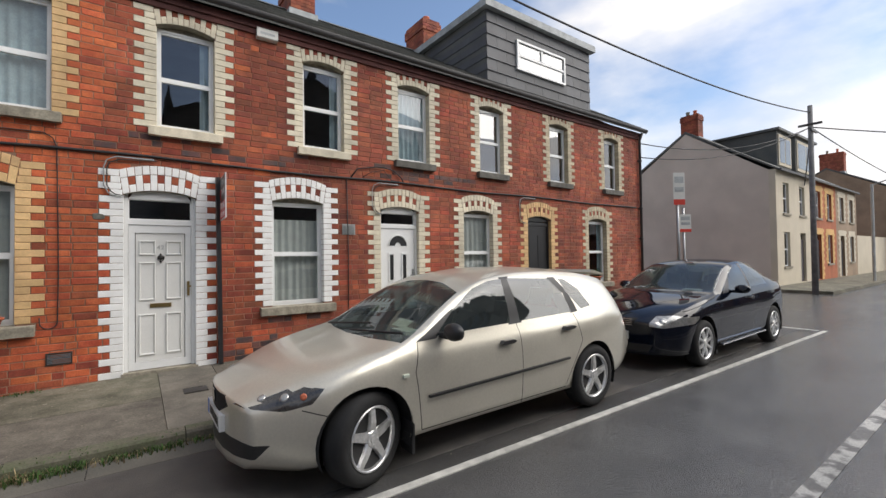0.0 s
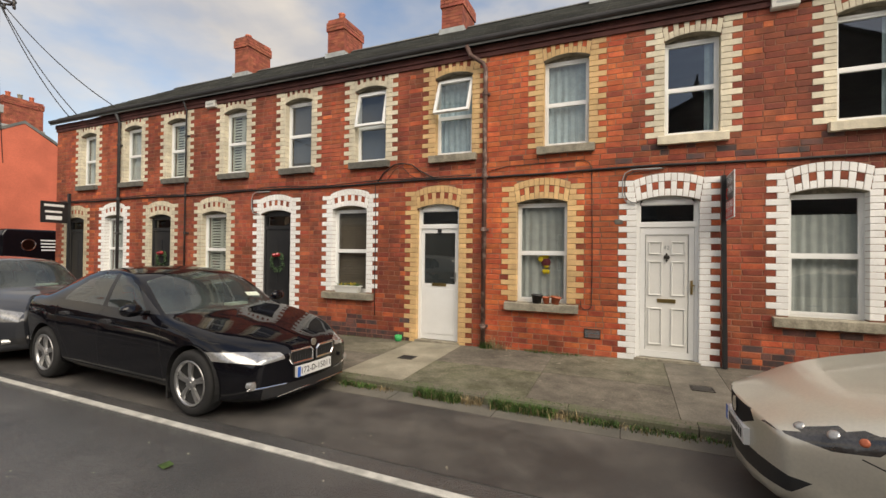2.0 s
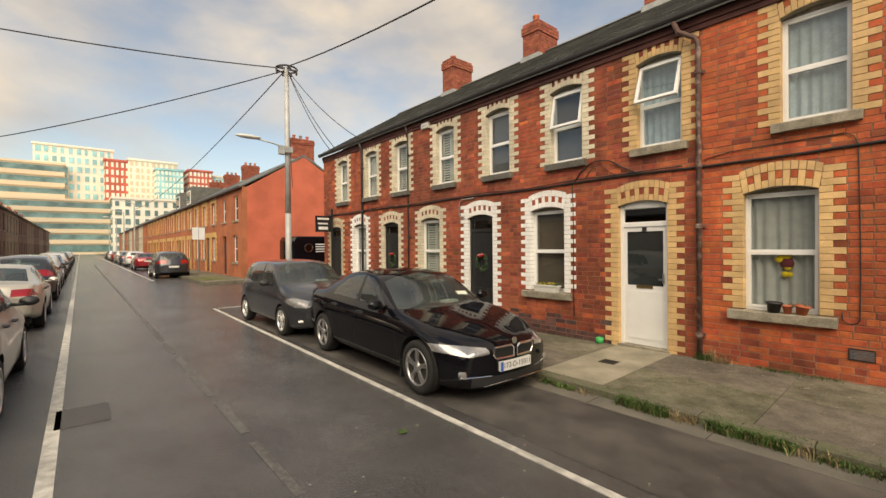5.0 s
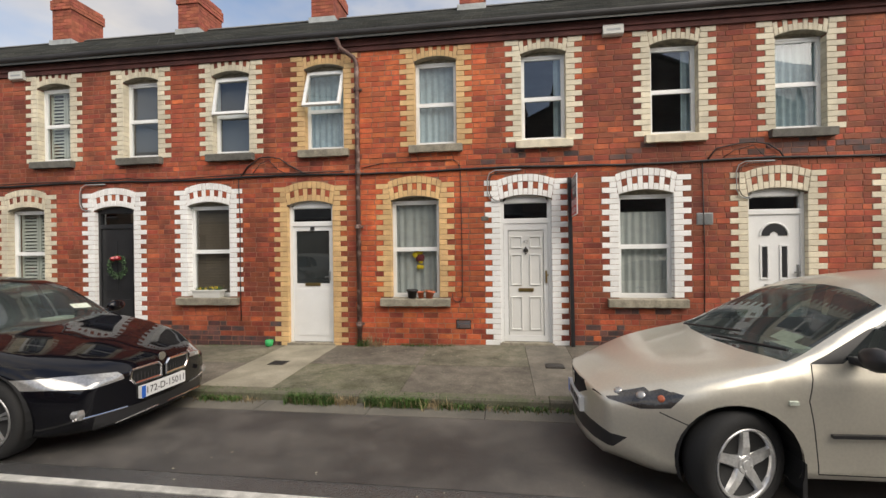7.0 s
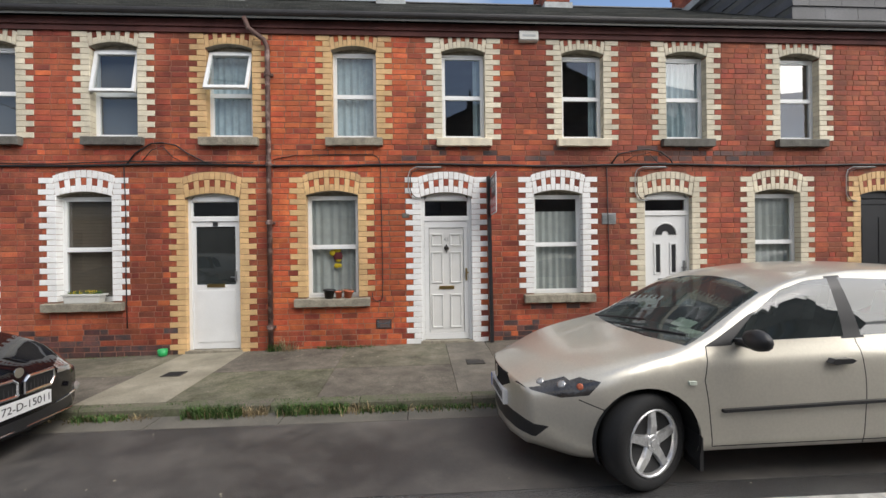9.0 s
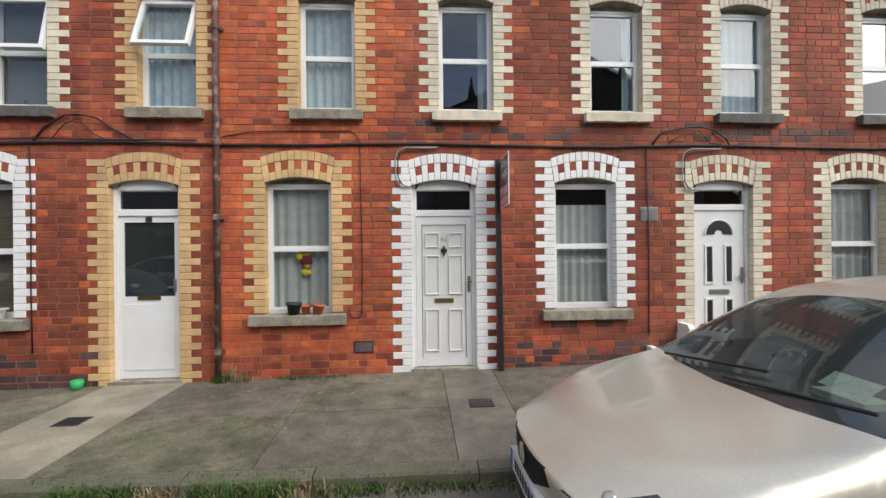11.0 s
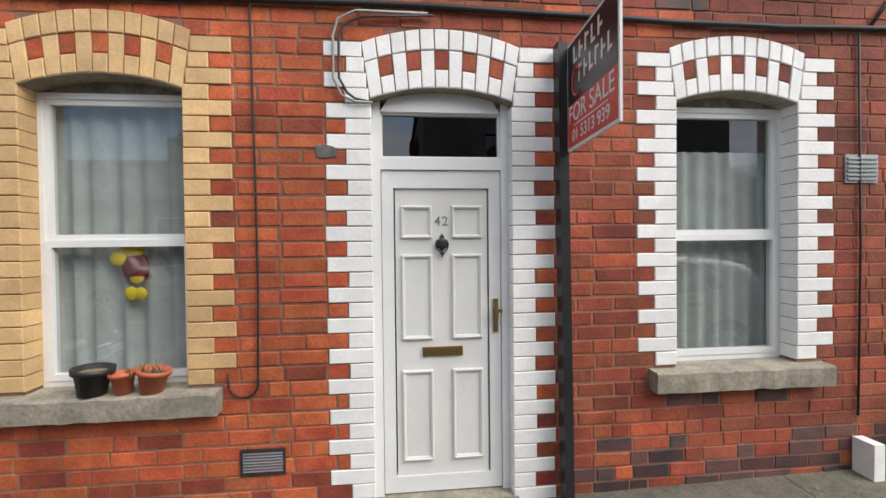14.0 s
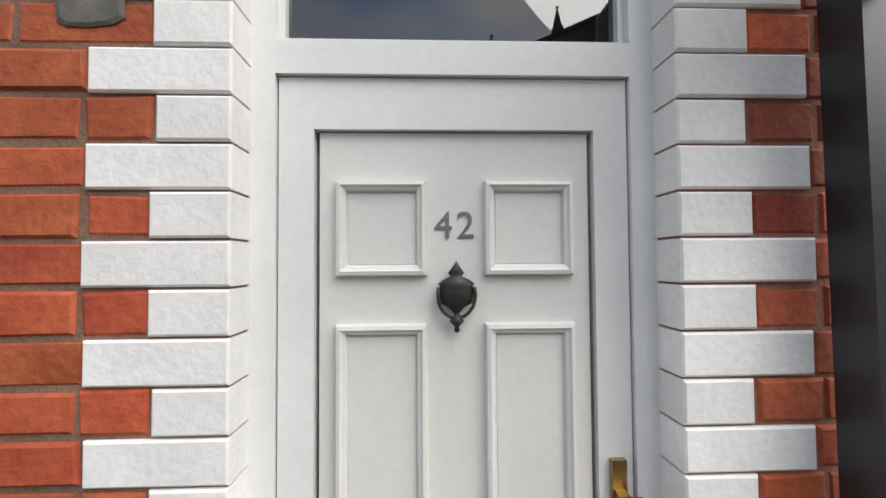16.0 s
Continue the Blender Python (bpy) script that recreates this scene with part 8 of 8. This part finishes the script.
def street_things():
    # left pole with its lamp and wires
    px, py, top = -14.5, 5.94, 8.2
    p = empty("utility_pole", (px, py, 0), "tall grey steel utility pole with a street lamp arm", "pole")
    s = Soup()
    s.tube((0, 0, 0), (0, 0, 3.0), 0.115, 14, 0.10)
    s.tube((0, 0, 3.0), (0, 0, top), 0.10, 14, 0.075)
    put("shaft", s, M_POLE, p, smooth=True)
    s = Soup()
    s.pipe([(0.36 * math.cos(a), 0.36 * math.sin(a), top - 0.02) for a in np.linspace(0, 6.283, 17)], 0.03, 6)
    s.box((-0.35, -0.02, top - 0.04), (0.35, 0.02, top + 0.02))
    s.box((-0.02, -0.35, top - 0.04), (0.02, 0.35, top + 0.02))
    for a in np.linspace(0, 6.283, 9)[:-1]:
        s.lathe([(0.03, -0.14), (0.04, -0.1), (0.03, 0.0)], 8, at=(0.36 * math.cos(a), 0.36 * math.sin(a), top - 0.02))
    put("crosshead", s, M_IRON, p)
    s = Soup()
    s.pipe([(0, -0.05, 5.35), (-0.1, -0.5, 5.48), (-0.15, -0.95, 5.55)], 0.028, 8)
    put("lamp_arm", s, M_POLE, p, smooth=True)
    s = Soup()
    s.lathe([(0.03, -0.42), (0.10, -0.36), (0.13, -0.1), (0.12, 0.2), (0.06, 0.38), (0.01, 0.42)], 14, "y", (0, 0, 0))
    s.v = [(a * 1.0 - 0.18, b - 1.28, c * 0.55 + 5.60) for a, b, c in s.v]
    put("lamp_head", s, M_BOX, p, smooth=True)
    boxes("box", [((-0.1, -0.3, 5.1), (0.1, -0.1, 5.4)), ((0.1, -0.15, 5.15), (0.25, 0.1, 5.35))], M_LEAD, p, kind="stuff")
    a = (px, py, top)
    rp = (21.15, 5.2, 6.75)
    L = "overhead cable between the street poles"
    wire("overhead_cable", sag((px + 0.36, py, top), rp, 1.5, 24), 0.02, L)
    wire("overhead_cable", sag(a, (-70, 6.0, 7.2), 0.9, 24), 0.02, L)
    wire("overhead_cable", sag(a, (-16.6, -8.6, 7.9), 0.35), 0.02, "overhead cable crossing the street")
    wire("overhead_cable", sag((px, py, top - 0.05), (-31, -7.6, 6.0), 0.4), 0.02, "overhead cable crossing the street")
    for q in ((-13.2, 7.0, 5.15), (-11.0, 7.0, 5.1), (-12.6, 7.0, 5.0)):
        wire("service_cable", sag(a, q, 0.25), 0.012, "thin service cable from pole to house")
    wire("service_cable", sag(a, (-22.0, 9.0, 5.0), 0.3), 0.014, "thin service cable from pole to house")
    # right pole
    p = empty("utility_pole", (rp[0], rp[1], 0), "weathered timber utility pole on the far corner", "pole")
    s = Soup()
    s.tube((0, 0, 0), (0, 0, 7.0), 0.10, 12, 0.075)
    put("shaft", s, M_WOODPOLE, p, smooth=True)
    s = Soup()
    s.box((-0.08, -0.35, 6.25), (-0.02, 0.35, 6.33))
    s.box((-0.35, -0.12, 6.0), (0.35, -0.06, 6.08))
    put("crossarm", s, M_IRON, p)
    for b in ((60, 5.4, 7.0), (40, -6, 6.9), (33, 8.5, 4.7)):
        wire("overhead_cable", sag((rp[0], rp[1], 6.2), b, 0.5), 0.022, L)
    for b in ((12.6, 7.0, 4.75), (12.6, 7.0, 4.35)):
        wire("service_cable", sag((rp[0], rp[1], 6.2), b, 0.45), 0.014, "thin service cable from pole to house")
    # lamp on the far right
    p = empty("street_lamp", (30.5, 5.1, 0), "grey street lamp with a flat head", "street lamp")
    s = Soup()
    s.tube((0, 0, 0), (0, 0, 4.9), 0.07, 10)
    s.pipe([(0, 0, 4.85), (-0.1, -0.6, 5.05), (-0.1, -0.9, 5.1)], 0.03)
    put("shaft", s, M_POLE, p)
    boxes("lamp_head", [((-0.22, -1.5, 5.05), (0.02, -0.8, 5.2))], M_LEAD, p)
    # parking signs behind the navy saloon
    for x, zt, blue in ((10.72, 3.38, False), (10.98, 2.62, True)):
        p = empty("parking_sign", (x, 5.12, 0), "parking sign plate on a thin steel post", "sign", "parking signs")
        s = Soup()
        s.tube((0, 0, 0.1), (0, 0, zt), 0.03, 10)
        put("post", s, M_STEEL, p, smooth=True)
        q = empty("plate")
        q.parent = p
        q.matrix_basis = pose(0, -0.04, zt - 0.35, 0, 0, -35)
        h = 0.36 if not blue else 0.2
        boxes("face", [((-0.13, -0.01, -h), (0.13, 0.0, h))], M_BOX, q)
        boxes("print_bar", [((-0.1, -0.013, h * 0.35), (0.1, -0.0105, h * 0.75)), ((-0.1, -0.013, -h * 0.2), (0.1, -0.0105, h * 0.1))], M_LEAD, q, kind="stuff")
        boxes("red_band", [((-0.13, -0.013, -h), (0.13, -0.0105, -h * 0.66))], M_SIGNRED, q)
    p = empty("street_sign", (-25.3, 5.1, 0), "white sign plate on a thin post at the far corner", "sign")
    s = Soup()
    s.tube((0, 0, 0.1), (0, 0, 2.9), 0.035, 8)
    put("post", s, M_STEEL, p)
    boxes("face", [((-0.02, -0.3, 2.25), (0.03, 0.3, 2.9))], M_SIGNWHT, p)
    for x in (-62, -78, -95, -120):
        p = empty("street_lamp", (x, 5.2, 0), "tall grey street lamp down the street", "street lamp", "lamps down the street")
        s = Soup()
        s.tube((0, 0, 0), (0, 0, 7.2), 0.1, 8, 0.07)
        s.pipe([(0, 0, 7.2), (0, -1.2, 7.5)], 0.04)
        put("shaft", s, M_POLE, p)
        boxes("lamp_head", [((-0.15, -1.9, 7.42), (0.15, -1.2, 7.55))], M_BOX, p)
    boxes("verge", [((-26.5, 4.9, 0.121), (-24.0, 6.2, 0.15))], mat("dull_verge", (0.12, 0.13, 0.045), 0.9, var=0.3, scale=3), kind="structure", label="grass verge at the far corner")
    # black van in the side street
    v = empty("van", (-19.4, 8.0, 0), "black panel van parked in the side street", "van")
    s = Soup()
    s.prismx([(0, 0.35), (0, 2.1), (0.12, 2.32), (3.2, 2.32), (3.9, 1.45), (4.7, 1.15), (4.8, 0.35)], -1.9, 0)
    bm = bmesh.new()
    bm.from_mesh(s.mesh("tmp"))
    bmesh.ops.bevel(bm, geom=[e for e in bm.edges], offset=0.08, segments=3, affect="EDGES", profile=0.6)
    me = bpy.data.meshes.new("body")
    bm.to_mesh(me)
    bm.free()
    me.materials.append(C_BLACK)
    me.polygons.foreach_set("use_smooth", [True] * len(me.polygons))
    ob = new("body", me)
    ob.parent = v
    for y in (0.9, 3.9):
        s = Soup()
        s.lathe([(0.34, -0.1), (0.34, 0.1), (0.2, 0.11)], 20, "x", (-0.1, y, 0.34))
        put("wheel", s, M_RUBBER, v)
    for y, z in ((0.75, 1.75), (2.6, 1.8)):
        s = Soup()
        s.lathe([(0.2, 0.0), (0.2, 0.012), (0.001, 0.012)], 24, "x", (0.0, y, z))
        put("roundel", s, C_BLUE if y > 1 else M_WPANE, v)
        s = Soup()
        s.pipe([(0.02, y + 0.2 * math.cos(a), z + 0.2 * math.sin(a)) for a in np.linspace(0, 6.283, 20)], 0.02, 5)
        put("roundel_ring", s, M_CHROME if y < 1 else M_BOX, v)
    boxes("print_bar", [((0.0, 1.1 + 0.01 * i, 1.9 - 0.12 * i), (0.006, 1.7, 1.95 - 0.12 * i)) for i in range(4)], M_SIGNWHT, v, kind="stuff")
    # a dark car behind it
    # aerial on the chimney
    a = empty("tv_aerial", (-3.3, 10.4, 8.3), "thin metal television aerial fixed to the chimney", "aerial")
    s = Soup()
    s.pipe([(0, 0, -0.3), (-0.05, 0, 0.3), (-0.35, -0.2, 0.4)], 0.012)
    for i in range(6):
        s.pipe([(-0.05 - 0.07 * i, -0.2, 0.31 + 0.02 * i), (-0.05 - 0.07 * i, 0.2, 0.31 + 0.02 * i)], 0.006)
    put("rods", s, M_STEEL, a, kind="stuff")


def dormer():
    d = empty("dormer", (9.0, 7.4, 5.42), "flat-roofed dormer clad in dark slates with a wide white window", "dormer")
    w, h = 1.85, 1.62
    s = Soup()
    s.box((-w, 0.02, 0.0), (w, 4.6, h))
    put("wall_body", s, M_SLATE, d)
    s = Soup()
    z, r = 0.0, 0
    M_DS = mat("dormer_slates", (0.075, 0.078, 0.085), 0.6, var=0.15, scale=2, bump=0.3, bscale=40, island=0.16)
    while z < h - 0.02:
        x = -w - (r % 2) * 0.3
        zt = min(z + 0.29, h)
        while x < w:
            a, b = max(x, -w), min(x + 0.594, w)
            if b - a > 0.03:
                s.add([(a, -0.012, z), (b, -0.012, z), (b, 0.012, zt), (a, 0.012, zt), (a, 0.02, z), (b, 0.02, z)], [(0, 1, 2, 3), (4, 5, 1, 0), (0, 3, 4), (1, 5, 2)])
            x += 0.6
        y = 0.0 - (r % 2) * 0.3
        while y < 4.6:
            a, b = max(y, 0.0), min(y + 0.594, 4.6)
            if b - a > 0.03:
                s.add([(-w - 0.012, a, z), (-w + 0.01, a, zt), (-w + 0.01, b, zt), (-w - 0.012, b, z), (-w, a, z), (-w, b, z)], [(0, 1, 2, 3), (4, 0, 3, 5)])
            y += 0.6
        z += 0.27
        r += 1
    put("slate_cladding", s, M_DS, d, kind="stuff")
    boxes("roof_slab", [((-w - 0.12, -0.12, h), (w + 0.12, 4.7, h + 0.16))], M_LEAD, d)
    f = Soup()
    ring_frame(f, -0.95, 0.78, 0.48, 1.18, 0.05, -0.05, 0.03)
    f.box((-0.115, -0.04, 0.83), (-0.065, 0.02, 1.13))
    f.box((-0.9, -0.04, 0.80), (0.73, 0.02, 0.85))
    put("window_frame", f, M_UPVC, d)
    put("pane", (lambda q: (q.add([(-0.9, -0.015, 0.53), (0.73, -0.015, 0.53), (0.73, -0.015, 1.13), (-0.9, -0.015, 1.13)], [(0, 1, 2, 3)]), q)[1])(Soup()), glass("sky_mirror_pane", see=0.3, ior=2.0), d)


fixtures()
small_things()
street_things()
dormer()

# ---- single bricks of the wall by the white door, each its own part ----
def near_bricks():
    cache = {}
    rnd = random.Random(31)
    for x0, x1, y, z0, z1, h in NEAR_BRICKS:
        w = round((x1 - x0) * 50) / 50
        v = rnd.randrange(6)
        if (w, h, v) not in cache:
            s = Soup()
            s.brick(-w / 2, w / 2, 0, 0, 0.073, c=rnd.uniform(0.004, 0.007), rag=rnd)
            cache[(w, h, v)] = s.mesh("brick", M_BRICK[h])
        ob = new("brick", cache[(w, h, v)])
        ob.parent = WALL
        ob.location = ((x0 + x1) / 2, y, z0)
        ob.scale = ((x1 - x0) / w, 1, (z1 - z0) / 0.073)


near_bricks()
